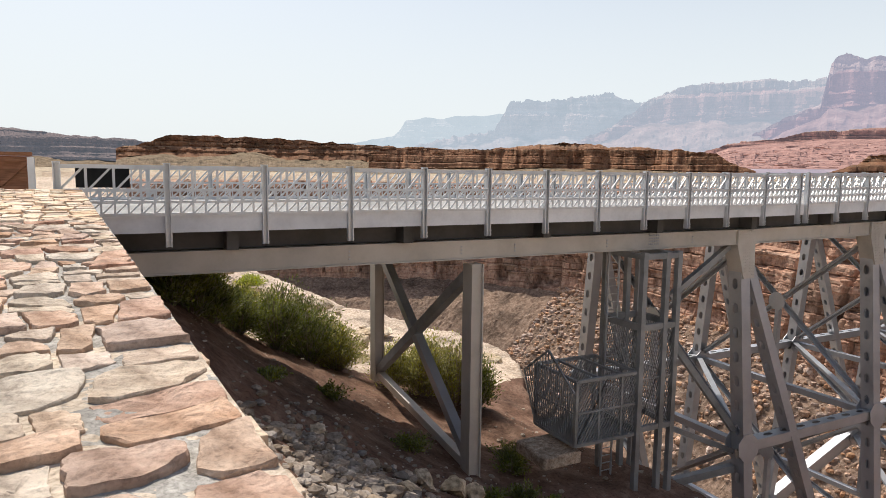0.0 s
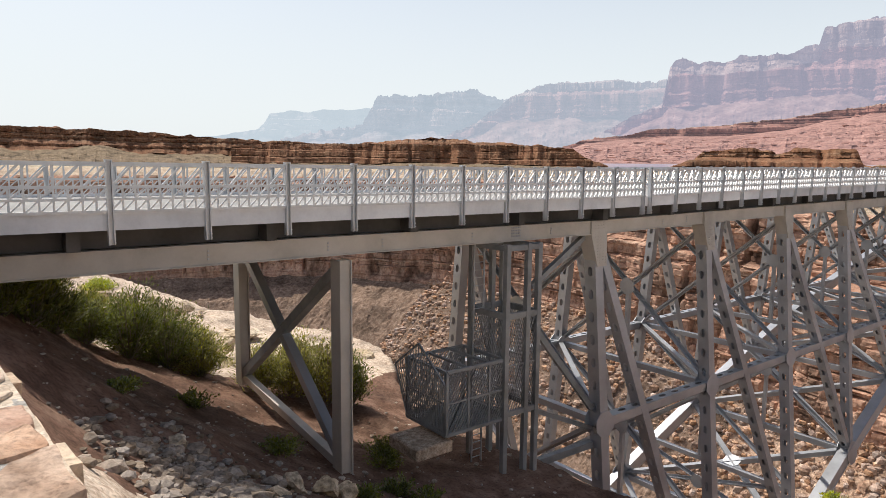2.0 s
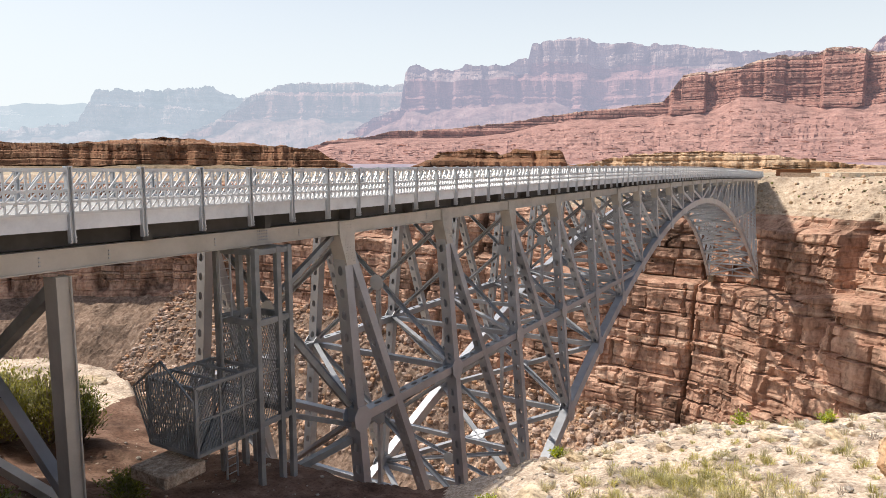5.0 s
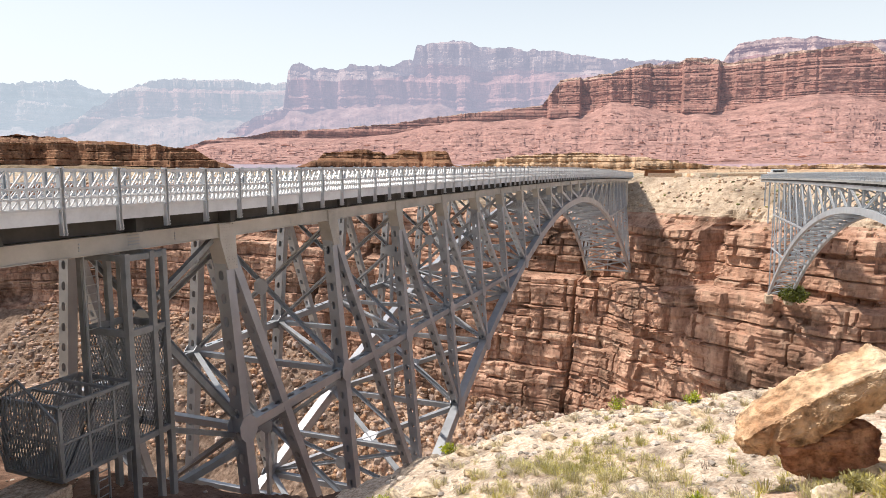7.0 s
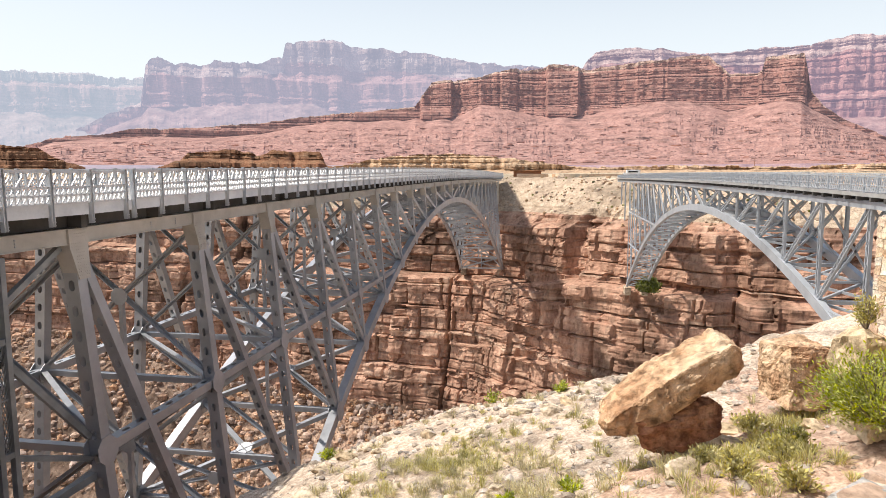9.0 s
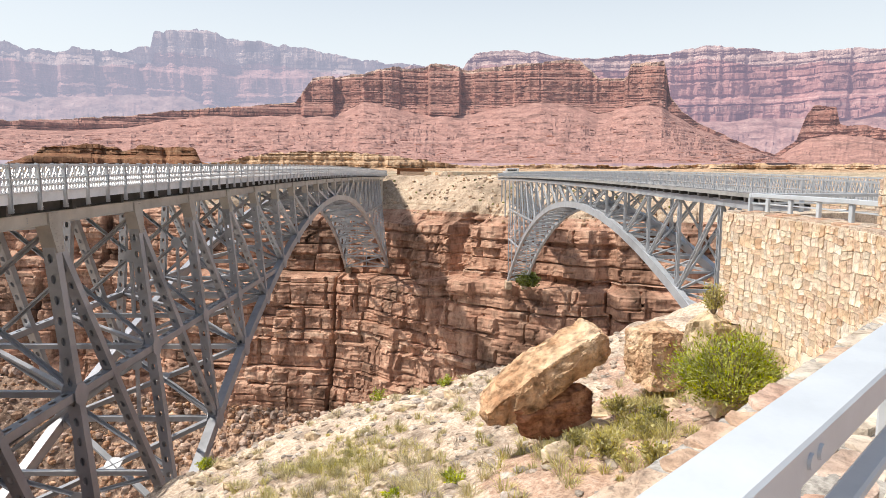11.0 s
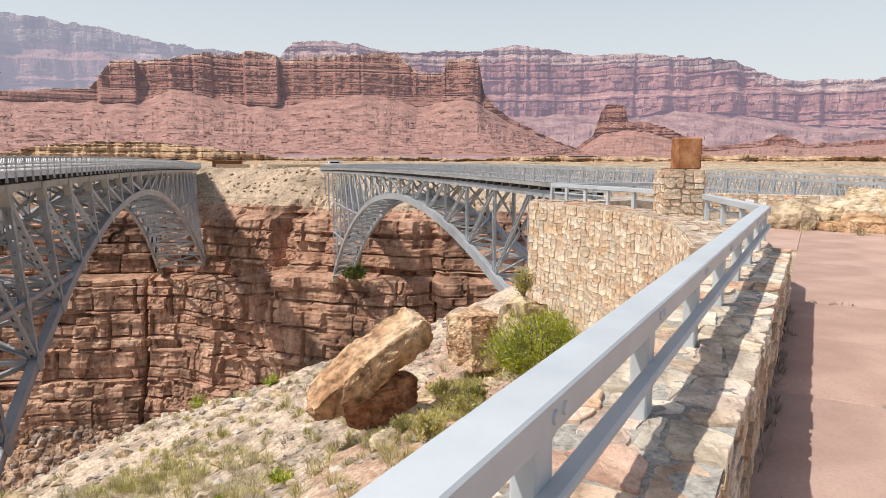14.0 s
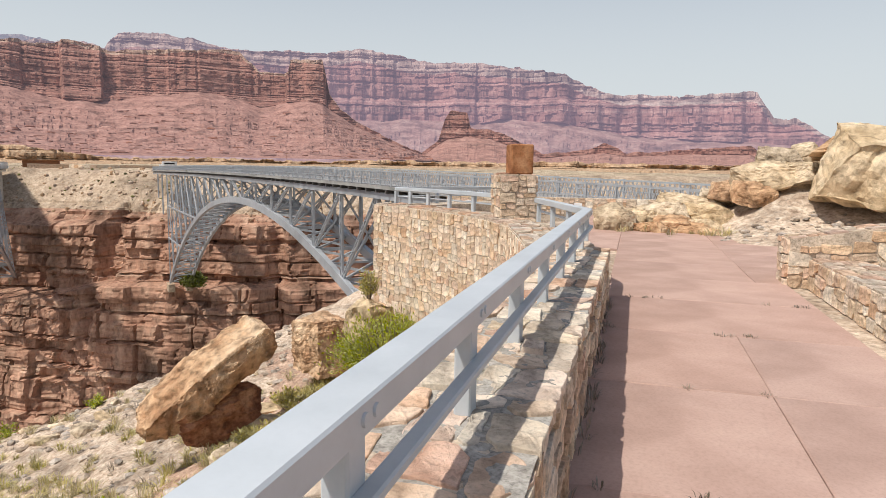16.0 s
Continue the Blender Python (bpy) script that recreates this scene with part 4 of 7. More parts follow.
def new_bridge():
    b = thing("arch_bridge", "grey steel deck-arch highway bridge with perforated members across the canyon", "bridge")
    S = M["steel"]
    inplane = (1, 0, 0)
    for side, y in enumerate((0.0, WIDE)):
        xs = [-31.0, -22.0, -11.0, 0.4] + [X0 + P * k for k in range(0, N + 1)] + [XE + 12, XE + 26]
        for dz, w, h in ((0.13, 0.5, 0.54), (0.415, 0.62, 0.04), (-0.155, 0.62, 0.04)):
            bm = bmesh.new()
            strip(bm, [(a, y, chord_z(a) + dz) for a in xs], w, h)
            part("top_chord" if h > 0.1 else "chord_flange", bm, M["girder"], b, "cream-grey plate girder")
        bm = bmesh.new()
        xs = [X0 + P * N * k / 66 for k in range(67)]
        strip(bm, [truss(a, side, arch_z(a)) for a in xs], 0.62, 0.86)
        part("arch_rib", bm, S, b)
        for e in (-1, 1):
            bm = bmesh.new()
            strip(bm, [truss(a, side, arch_z(a)) + Vector((0, 0, e * 0.46)) for a in xs], 0.68, 0.05)
            part("rib_flange", bm, S, b)
        for i in range(N + 1):
            x = X0 + P * i
            top, low = chord_z(x) - 0.3, arch_z(x)
            if top - low > 1.0:
                bm = bmesh.new()
                perforated(bm, truss(x, side, low), truss(x, side, top), 0.6, 0.52, inplane, 1.0, (0.42, 0.24))
                part("column", bm, S, b)
            bm = bmesh.new()
            gz = chord_z(x)
            vs = [(-0.5, 0.42), (0.5, 0.42), (0.5, -0.3), (0.42, -1.55), (-0.2, -1.55), (-0.5, -0.3)] if i < N // 2 else [(-0.5, 0.42), (0.5, 0.42), (0.5, -0.3), (0.2, -1.55), (-0.42, -1.55), (-0.5, -0.3)]
            for e in (-1, 1):
                ring = [bm.verts.new((x + a, y + e * 0.35 + BATTER * min(0, c) * (1 - 2 * side), gz + c)) for a, c in vs]
                bm.faces.new(ring if e < 0 else ring[::-1])
            bm.verts.ensure_lookup_table()
            for k in range(6):
                bm.faces.new((bm.verts[k], bm.verts[6 + k], bm.verts[6 + (k + 1) % 6], bm.verts[(k + 1) % 6]))
            g = part("gusset_plate", bm, M["girder"], b, "riveted gusset plate")
            if i < 9 and side == 0:
                bm = bmesh.new()
                for r in range(15):
                    for q in range(8):
                        cx, cz = x - 0.38 + 0.105 * q, gz + 0.36 - 0.125 * r
                        if r > 5 and (q < 2 or 3 < q < 4 + (r - 6) // 4):
                            continue
                        cy = y - 0.35 - BATTER * max(0, gz - cz)
                        beam(bm, (cx, cy, cz), (cx, cy - 0.022, cz), 0.042, 0.042)
                tagged(part("rivet_pattern", bm, M["girder"], g), kind="stuff")
            if i < N:
                # diagonals fall from the ends towards the crown
                x2 = x + P
                if i < N // 2:
                    p, q = truss(x + 0.35, side, top - 0.7), truss(x2 - 0.2, side, arch_z(x2) + 0.3)
                else:
                    p, q = truss(x2 - 0.35, side, chord_z(x2) - 1.0), truss(x + 0.2, side, arch_z(x) + 0.3)
                if (p - q).length > 3 and abs(p[2] - q[2]) > 1.0:
                    bm = bmesh.new()
                    perforated(bm, q, p, 0.52, 0.46, inplane, 1.0, (0.42, 0.22))
                    part("diagonal", bm, S, b)
            # plates where the level strut and the rib meet the column
            for z in ([LEVEL] if low < LEVEL - 2.5 else []) + ([low] if low < -3.4 else []):
                for e in (-1, 1):
                    bm = bmesh.new()
                    c = truss(x, side, z) + Vector((0, e * (0.33 if z == LEVEL else 0.35), 0))
                    polygon_plate(bm, c, (1, 0, 0), (0, (BATTER if side == 0 else -BATTER), 1), 0.62 if z == LEVEL else 0.85, 0.03)
                    part("gusset_plate", bm, S, b)
        # level strut at half height, from each end to the rib
        run = HALF * math.sqrt((-LEVEL - 2.2) / 26.9)
        for a, c in ((X0, XM - run), (XM + run, XE)):
            bm = bmesh.new()
            perforated(bm, truss(a, side, LEVEL), truss(c, side, LEVEL), 0.5, 0.44, (0, 0, 1), 1.05, (0.5, 0.2), 1)
            part("level_strut", bm, S, b)
    for x, nx, nz in ((-4.0, 6, 4), (-15.6, 1, 3), (-11.9, 1, 3), (-9.9, 1, 3), (-6.0, 1, 3), (-1.8, 1, 3), (6.0, 1, 3), (8.0, 1, 3)):
        bm = bmesh.new()
        for r in range(nx):
            for q in range(nz):
                beam(bm, (x + 0.09 * r, -0.25, chord_z(x) + 0.02 + 0.11 * q), (x + 0.09 * r, -0.285, chord_z(x) + 0.02 + 0.11 * q), 0.045, 0.045)
        tagged(part("rivet_pattern", bm, S, b), kind="stuff")
    # bracing between the two trusses
    for i in range(N + 1):
        x = X0 + P * i
        top, low = chord_z(x) - 0.4, arch_z(x)
        bm = bmesh.new()
        beam(bm, truss(x, 0, low), truss(x, 1, low), 0.4, 0.4)
        part("cross_strut", bm, S, b)
        levels = [top] + ([LEVEL] if low < -10 else []) + ([-16.6] if low < -19 else []) + [low]
        for hi, lo in zip(levels, levels[1:]):
            if hi - lo < 0.9:
                continue
            bm = bmesh.new()
            angle_bar(bm, truss(x, 0, hi), truss(x, 1, lo + 0.2), 0.3, (1, 0, 0))
            part("sway_brace", bm, S, b)
            bm = bmesh.new()
            angle_bar(bm, truss(x, 1, hi), truss(x, 0, lo + 0.2), 0.3, (1, 0, 0))
            part("sway_brace", bm, S, b)
            wh, wl = WIDE + 2 * BATTER * max(0, -hi), WIDE + 2 * BATTER * max(0, -lo)
            cz = hi + (lo - hi) * wh / (wh + wl)
            bm = bmesh.new()
            polygon_plate(bm, (x - 0.18, WIDE / 2, cz + 0.05), (0, 1, 0), (0, 0, 1), 0.5, 0.04)
            part("sway_plate", bm, S, b)
            if hi - lo > 4:
                bm = bmesh.new()
                beam(bm, (x, WIDE / 2, cz), (x, WIDE / 2, lo), 0.26, 0.22, (0, 1, 0))
                part("sway_hanger", bm, S, b)
            if lo != low:
                bm = bmesh.new()
                beam(bm, truss(x, 0, lo), truss(x, 1, lo), 0.34, 0.3)
                part("cross_strut", bm, S, b)
        if i < N:
            x2 = x + P
            a0, a1, c0, c1 = truss(x, 0, low), truss(x, 1, low), truss(x2, 0, arch_z(x2)), truss(x2, 1, arch_z(x2))
            for p, q in ((a0, c1), (a1, c0)):
                bm = bmesh.new()
                angle_bar(bm, p, q, 0.42)
                part("rib_bracing", bm, S, b)
            bm = bmesh.new()
            m = (a0 + a1 + c0 + c1) / 4
            d = (c0 + c1 - a0 - a1).normalized()
            polygon_plate(bm, m + Vector((0, 0, 0.23)), d, (0, 1, 0), 0.62, 0.04)
            part("star_plate", bm, S, b)
            if x2 < XM - run + 2 or x > XM + run - 2:
                near, far = (x, x2) if i < N // 2 else (x2, x)
                bm = bmesh.new()
                angle_bar(bm, truss(near, 0, LEVEL), truss(far, 1, LEVEL), 0.3)
                part("level_bracing", bm, S, b)
            for p, q in (((x, 0.0), (x2, WIDE)), ((x, WIDE), (x2, 0.0))):
                bm = bmesh.new()
                beam(bm, (p[0], p[1], chord_z(p[0]) - 0.3), (q[0], q[1], chord_z(q[0]) - 0.3), 0.2, 0.2)
                part("top_bracing", bm, S, b)
    # approach bents
    for x, base in ((-11.3, (-7.6, -6.6)), (XE + 12, (-8, -8))):
        for y, z in zip((0.0, WIDE), base):
            top = chord_z(x) - 0.36
            for name, dx, dy, w, h in (("column_flange", -0.2, 0, 0.04, 0.62), ("column_flange", 0.2, 0, 0.04, 0.62), ("column_web", 0, 0, 0.36, 0.05), ("column_web", 0, -0.2, 0.36, 0.04)):
                bm = bmesh.new()
                beam(bm, (x + dx, y + dy, z), (x + dx, y + dy, top), w, h, (0, 1, 0))
                part(name, bm, M["girder"], b, "cream-grey steel column plate")
        zt, z0, z1 = chord_z(x) - 0.7, base[0] + 0.9, base[1] + 0.5
        bm = bmesh.new()
        beam(bm, (x, 0.2, zt), (x, WIDE - 0.2, z1), 0.34, 0.34, (1, 0, 0))
        part("bent_brace", bm, M["cage"], b, "dark diagonal brace")
        bm = bmesh.new()
        beam(bm, (x + 0.02, WIDE - 0.2, zt), (x + 0.02, 0.2, z0), 0.34, 0.34, (1, 0, 0))
        part("bent_brace", bm, M["steel"], b)
        bm = bmesh.new()
        beam(bm, (x, 0.2, z0 - 0.3), (x, WIDE - 0.2, z1 - 0.1), 0.3, 0.3)
        part("bent_brace", bm, M["girder"], b)
    # deck
    bm = bmesh.new()
    xs = [-34 + 5.03 * k for k in range(0, 52)]
    strip(bm, [(a, WIDE / 2, chord_z(a) + 1.28) for a in xs], WIDE + 1.9, 0.24)
    part("deck_slab", bm, M["deck"], b, "pale concrete road deck")
    # floor beams and stringers fill the gap under the deck with painted shade
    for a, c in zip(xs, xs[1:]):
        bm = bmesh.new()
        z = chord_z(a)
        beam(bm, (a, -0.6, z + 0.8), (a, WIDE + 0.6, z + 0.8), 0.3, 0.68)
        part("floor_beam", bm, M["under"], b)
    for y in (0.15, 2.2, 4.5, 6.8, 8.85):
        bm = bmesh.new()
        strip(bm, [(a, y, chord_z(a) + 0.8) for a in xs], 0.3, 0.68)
        part("stringer", bm, M["under"], b, "stringer under the deck, coloured dark for the shade there")
    for y, sgn in ((-0.98, -1), (WIDE + 0.98, 1)):
        bm = bmesh.new()
        strip(bm, [(a, y, chord_z(a) + 1.215) for a in xs], 0.16, 0.43)
        part("fascia_kerb", bm, M["fascia"], b, "smooth grey edge beam")
    return b


new_bridge()


def rail_panel_bars(w):
    """The bars of one lattice panel: top tube, three rails, uprights and slanting bars."""
    top, mid, mid2, low = 2.64, 2.09, 1.80, 1.50
    side = (0, 1, 0)
    bars = [("cross_rail", (0.05, 0, z), (w - 0.05, 0, z), 0.07 if z < 2.5 else 0.12, h, (0, 0, 1)) for z, h in ((top, 0.09), (mid, 0.07), (mid2, 0.06), (low, 0.07))]
    bay = w / 4
    for k in range(4):
        if k:
            bars.append(("upright", (bay * k, 0, mid), (bay * k, 0, top), 0.05, 0.05, side))
        bars.append(("slanting_bar", (bay * k + 0.03, 0, mid), (bay * (k + 1) - 0.03, 0, top), 0.045, 0.05, side))
    cell = w / 8
    for k in range(8):
        if k:
            bars.append(("upright", (cell * k, 0, low), (cell * k, 0, mid), 0.04, 0.04, side))
        for lo, hi in ((low, mid2), (mid2, mid)):
            bars.append(("slanting_bar", (cell * k, 0, lo), (cell * (k + 1), 0, hi), 0.032, 0.036, side))
    return bars


def bars_mesh(bars):
    bm = bmesh.new()
    for name, p, q, w, h, up in bars:
        beam(bm, p, q, w, h, up)
    me = bpy.data.meshes.new("rail_panel")
    bm.to_mesh(me)
    bm.free()
    me.materials.append(M["rail"])
    return me


def rail_post_mesh():
    bm = bmesh.new()
    beam(bm, (-0.06, 0, 0.69), (-0.06, 0, 2.71), 0.03, 0.16, (0, 1, 0))
    beam(bm, (0.06, 0, 0.69), (0.06, 0, 2.71), 0.03, 0.16, (0, 1, 0))
    beam(bm, (0, 0.03, 0.69), (0, 0.03, 2.71), 0.10, 0.03, (0, 1, 0))
    beam(bm, (0, 0, 2.71), (0, 0, 2.74), 0.16, 0.17, (0, 1, 0))
    for z in (0.75, 0.85, 1.5, 1.8, 2.1):
        for e in (-0.06, 0.06):
            beam(bm, (e, -0.08, z), (e, -0.11, z), 0.035, 0.035)
    me = bpy.data.meshes.new("rail_post")
    bm.to_mesh(me)
    bm.free()
    me.materials.append(M["rail"])
    return me


def bridge_railing(y, label):
    r = thing("bridge_railing", label, "railing", "railings of the highway bridge")
    pitch = 2.0116
    bars, post = rail_panel_bars(pitch), rail_post_mesh()
    panel, single = bars_mesh(bars), [bars_mesh([e]) for e in bars] if y < 0 else []
    stops = [-22.8, -20.49, -18.16, -15.85, -13.6, -11.45, -9.3, -7.2, -5.12, -3.05, -1.0, 1.02, 3.1]
    rest = [3.62 + pitch * k for k in range(107)]
    for run in (stops, rest):
        for i, x in enumerate(run):
            z = chord_z(x) - 0.04
            pp = part("rail_post", post, None, r)
            pp.location = (x, y, z)
            if i + 1 < len(run):
                near = run is stops and y < 0 and i < 10
                q = part("rail_panel", single[0] if near else panel, None, r)
                if not near:
                    tagged(q, kind="stuff")
                for e, me in zip(bars[1:], single[1:]) if near else ():
                    part(e[0], me, None, q)
                gap = run[i + 1] - x
                q.location, q.rotation_euler = (x, y, z), (0, -math.atan2(crest(run[i + 1]) - crest(x), gap), 0)
                q.scale = (gap / pitch, 1, 1)


bridge_railing(-1.1, "galvanised lattice railing along the bridge kerb")
bridge_railing(WIDE + 1.1, "galvanised lattice railing along the far kerb")

# ---- the old bridge ----
OC, OH, OY, OW, OP = 68.3, 82.6, -38.3, 4.84, 82.6 * 2 / 22


def old_top(x):
    return 0.995 - (0.000115 if x < OC else 0.0000517) * (x - OC) ** 2


def old_arch(x):
    return -1.87 - 24.3 * ((x - OC) / OH) ** 2


def laced(bm, p, q, w, h, up):
    """Two channels joined by zigzag lacing."""
    p, q = Vector(p), Vector(q)
    d, s, u = axes_of(p, q, up)
    for e in (-1, 1):
        beam(bm, p + s * e * w * 0.42, q + s * e * w * 0.42, w * 0.18, h, u)
    n = max(2, int((q - p).length / (w * 1.5)))
    for k in range(n):
        a, c = p + (q - p) * (k / n), p + (q - p) * ((k + 1) / n)
        e = 1 if k % 2 else -1
        for f in (-1, 1):
            beam(bm, a + s * e * w * 0.4 + u * f * h * 0.46, c - s * e * w * 0.4 + u * f * h * 0.46, 0.06, 0.025, u)


def old_bridge():
    b = thing("arch_bridge", "older silver-painted steel deck-arch bridge with laced members", "bridge")
    S = M["oldsteel"]
    xs = [OC - OH + OP * k for k in range(23)]
    for y in (OY, OY - OW):
        bm = bmesh.new()
        ext = [-57, -38, -24] + xs + [OC + OH + 9, OC + OH + 19, OC + OH + 30]
        strip(bm, [(a, y, old_top(a)) for a in ext], 0.4, 0.5)
        part("top_chord", bm, S, b)
        bm = bmesh.new()
        fine = [OC - OH + OH * 2 * k / 66 for k in range(67)]
        strip(bm, [(a, y, old_arch(a)) for a in fine], 0.5, 0.85)
        part("arch_rib", bm, S, b)
        for i, x in enumerate(xs):
            if old_top(x) - old_arch(x) > 1.5:
                bm = bmesh.new()
                laced(bm, (x, y, old_arch(x)), (x, y, old_top(x)), 0.46, 0.2, (0, 1, 0))
                part("column", bm, S, b)
            if i < 22:
                x2 = xs[i + 1]
                p, q = ((x, y, old_top(x)), (x2, y, old_arch(x2))) if i < 11 else ((x2, y, old_top(x2)), (x, y, old_arch(x)))
                if abs(p[2] - q[2]) > 1.5:
                    bm = bmesh.new()
                    laced(bm, q, p, 0.4, 0.18, (0, 1, 0))
                    part("diagonal", bm, S, b)
        for zl in (-7.2, -15.1):
            run = OH * math.sqrt((-zl - 1.87) / 24.3)
            for a, c in ((OC - OH, OC - run), (OC + run, OC + OH)):
                bm = bmesh.new()
                beam(bm, (a, y, zl), (c, y, zl), 0.3, 0.3)
                part("level_strut", bm, S, b)
    for i, x in enumerate(xs):
        bm = bmesh.new()
        lo, hi = old_arch(x), old_top(x)
        beam(bm, (x, OY, lo), (x, OY - OW, lo), 0.3, 0.3)
        n = max(1, int((hi - lo) / 6))
        for k in range(n):
            a, c = lo + (hi - lo) * k / n, lo + (hi - lo) * (k + 1) / n
            beam(bm, (x, OY, a), (x, OY - OW, c), 0.16, 0.16)
            beam(bm, (x, OY - OW, a), (x, OY, c), 0.16, 0.16)
            beam(bm, (x, OY, c), (x, OY - OW, c), 0.2, 0.2)
        part("sway_frame", bm, S, b)
        if i < 22:
            x2 = xs[i + 1]
            bm = bmesh.new()
            m = (x + x2) / 2
            for a, c in ((x, m), (m, x2)):
                beam(bm, (a, OY, old_arch(a)), (c, OY - OW, old_arch(c)), 0.2, 0.2)
                beam(bm, (a, OY - OW, old_arch(a)), (c, OY, old_arch(c)), 0.2, 0.2)
                beam(bm, (c, OY, old_arch(c)), (c, OY - OW, old_arch(c)), 0.2, 0.2)
            part("rib_bracing", bm, S, b)
    bm = bmesh.new()
    ext = [-57 + 5.28 * k for k in range(46)]
    strip(bm, [(a, OY - OW / 2, old_top(a) + 0.64) for a in ext], OW + 1.06, 0.26)
    part("deck_slab", bm, M["deck"], b)
    # beams under the old deck, in the same shade-dark colour
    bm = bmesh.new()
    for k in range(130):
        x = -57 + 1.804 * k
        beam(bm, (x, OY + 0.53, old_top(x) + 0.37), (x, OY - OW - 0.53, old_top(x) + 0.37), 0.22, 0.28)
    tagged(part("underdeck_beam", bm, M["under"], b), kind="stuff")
    for x in (OC + OH + 9.7, OC + OH + 19.4):
        for y in (OY, OY - OW):
            bm = bmesh.new()
            laced(bm, (x, y, -10.2 + (x - 160) * 0.4), (x, y, old_top(x)), 0.4, 0.3, (0, 1, 0))
            part("bent_column", bm, S, b)
    return b


old_bridge()


def old_railing(y, label):
    r = thing("bridge_railing", label, "railing", "railings of the old bridge")
    bm = bmesh.new()
    pitch = 1.804
    beam(bm, (0, 0, 0.0), (0, 0, 1.1), 0.09, 0.09, (0, 1, 0))
    post = bpy.data.meshes.new("rail_post")
    bm.to_mesh(post)
    bm.free()
    post.materials.append(M["oldsteel"])
    bm = bmesh.new()
    for z, h in ((0.13, 0.05), (0.48, 0.045), (1.04, 0.09)):
        beam(bm, (0, 0, z), (pitch, 0, z), 0.07, h)
    for k in range(6):
        a = pitch * k / 6
        beam(bm, (a, 0, 0.13), (a + pitch / 6, 0, 1.01), 0.03, 0.03, (0, 1, 0))
        beam(bm, (a + pitch / 6, 0, 0.13), (a, 0, 1.01), 0.03, 0.03, (0, 1, 0))
    panel = bpy.data.meshes.new("rail_panel")
    bm.to_mesh(panel)
    bm.free()
    panel.materials.append(M["oldsteel"])
    for k in range(130):
        x = -56 + pitch * k
        z = old_top(x) + 0.76
        a = part("rail_post", post, None, r)
        a.location = (x, y, z)
        q = tagged(part("rail_panel", panel, None, r), kind="stuff")
        q.location = (x, y, z)


old_railing(OY + 0.48, "silver lattice railing along the old bridge deck")
old_railing(OY - OW - 0.48, "silver lattice railing along the far edge of the old deck")

# ---- stone building ----
IN0 = Vector((-19.98, -19.89, 0))
DIR = Vector((0.697, -0.717, 0)).normalized()
OUT = Vector((0.717, 0.697, 0)).normalized()
CAP, PAVE = 1.93, 1.38
pick = random.Random(11)


def along(s, n, z=0.0):
    p = IN0 + DIR * s + OUT * n
    return Vector((p.x, p.y, z))


def cells(width, height, size, rnd, stretch=1.0, warp=0.22, chips=(0.02, 0.06, 0.12, 0.3, 0.42)):
    """Uneven stones that fill a rectangle: split again and again, then bent so that no joint stays straight."""
    out = []

    def split(x0, y0, x1, y1):
        w, h = x1 - x0, y1 - y0
        if w <= size * stretch * rnd.uniform(0.85, 1.75) and h <= size * rnd.uniform(0.85, 1.7):
            out.append((x0, y0, x1, y1))
            return
        t = rnd.uniform(0.33, 0.67)
        if w / stretch > h * rnd.uniform(0.85, 1.2):
            m = x0 + w * t
            split(x0, y0, m, y1)
            split(m, y0, x1, y1)
        else:
            m = y0 + h * t
            split(x0, y0, x1, m)
            split(x0, m, x1, y1)

    split(0.0, 0.0, width, height)
    off = rnd.uniform(0, 60)
    polys = []
    for x0, y0, x1, y1 in out:
        w, h = x1 - x0, y1 - y0
        c = [min(w, h) * rnd.choice(chips) for _ in range(4)]
        p = [(x0 + c[0], y0), (x1 - c[1], y0), (x1, y0 + c[1]), (x1, y1 - c[2]), (x1 - c[2], y1), (x0 + c[3], y1), (x0, y1 - c[3]), (x0, y0 + c[0])]
        n = 0.8 / (size * stretch)

        def bend(q):
            f = min(1, min(q[0], width - q[0]) / size * 2.5), min(1, min(q[1], height - q[1]) / size * 2.5)
            v = noise.noise_vector(Vector((q[0] * n + off, q[1] * n, 0.5)))
            return (q[0] + v.x * size * warp * f[0] * stretch, q[1] + v.y * size * warp * f[1])

        polys.append([bend(q) for q in p])
    return polys


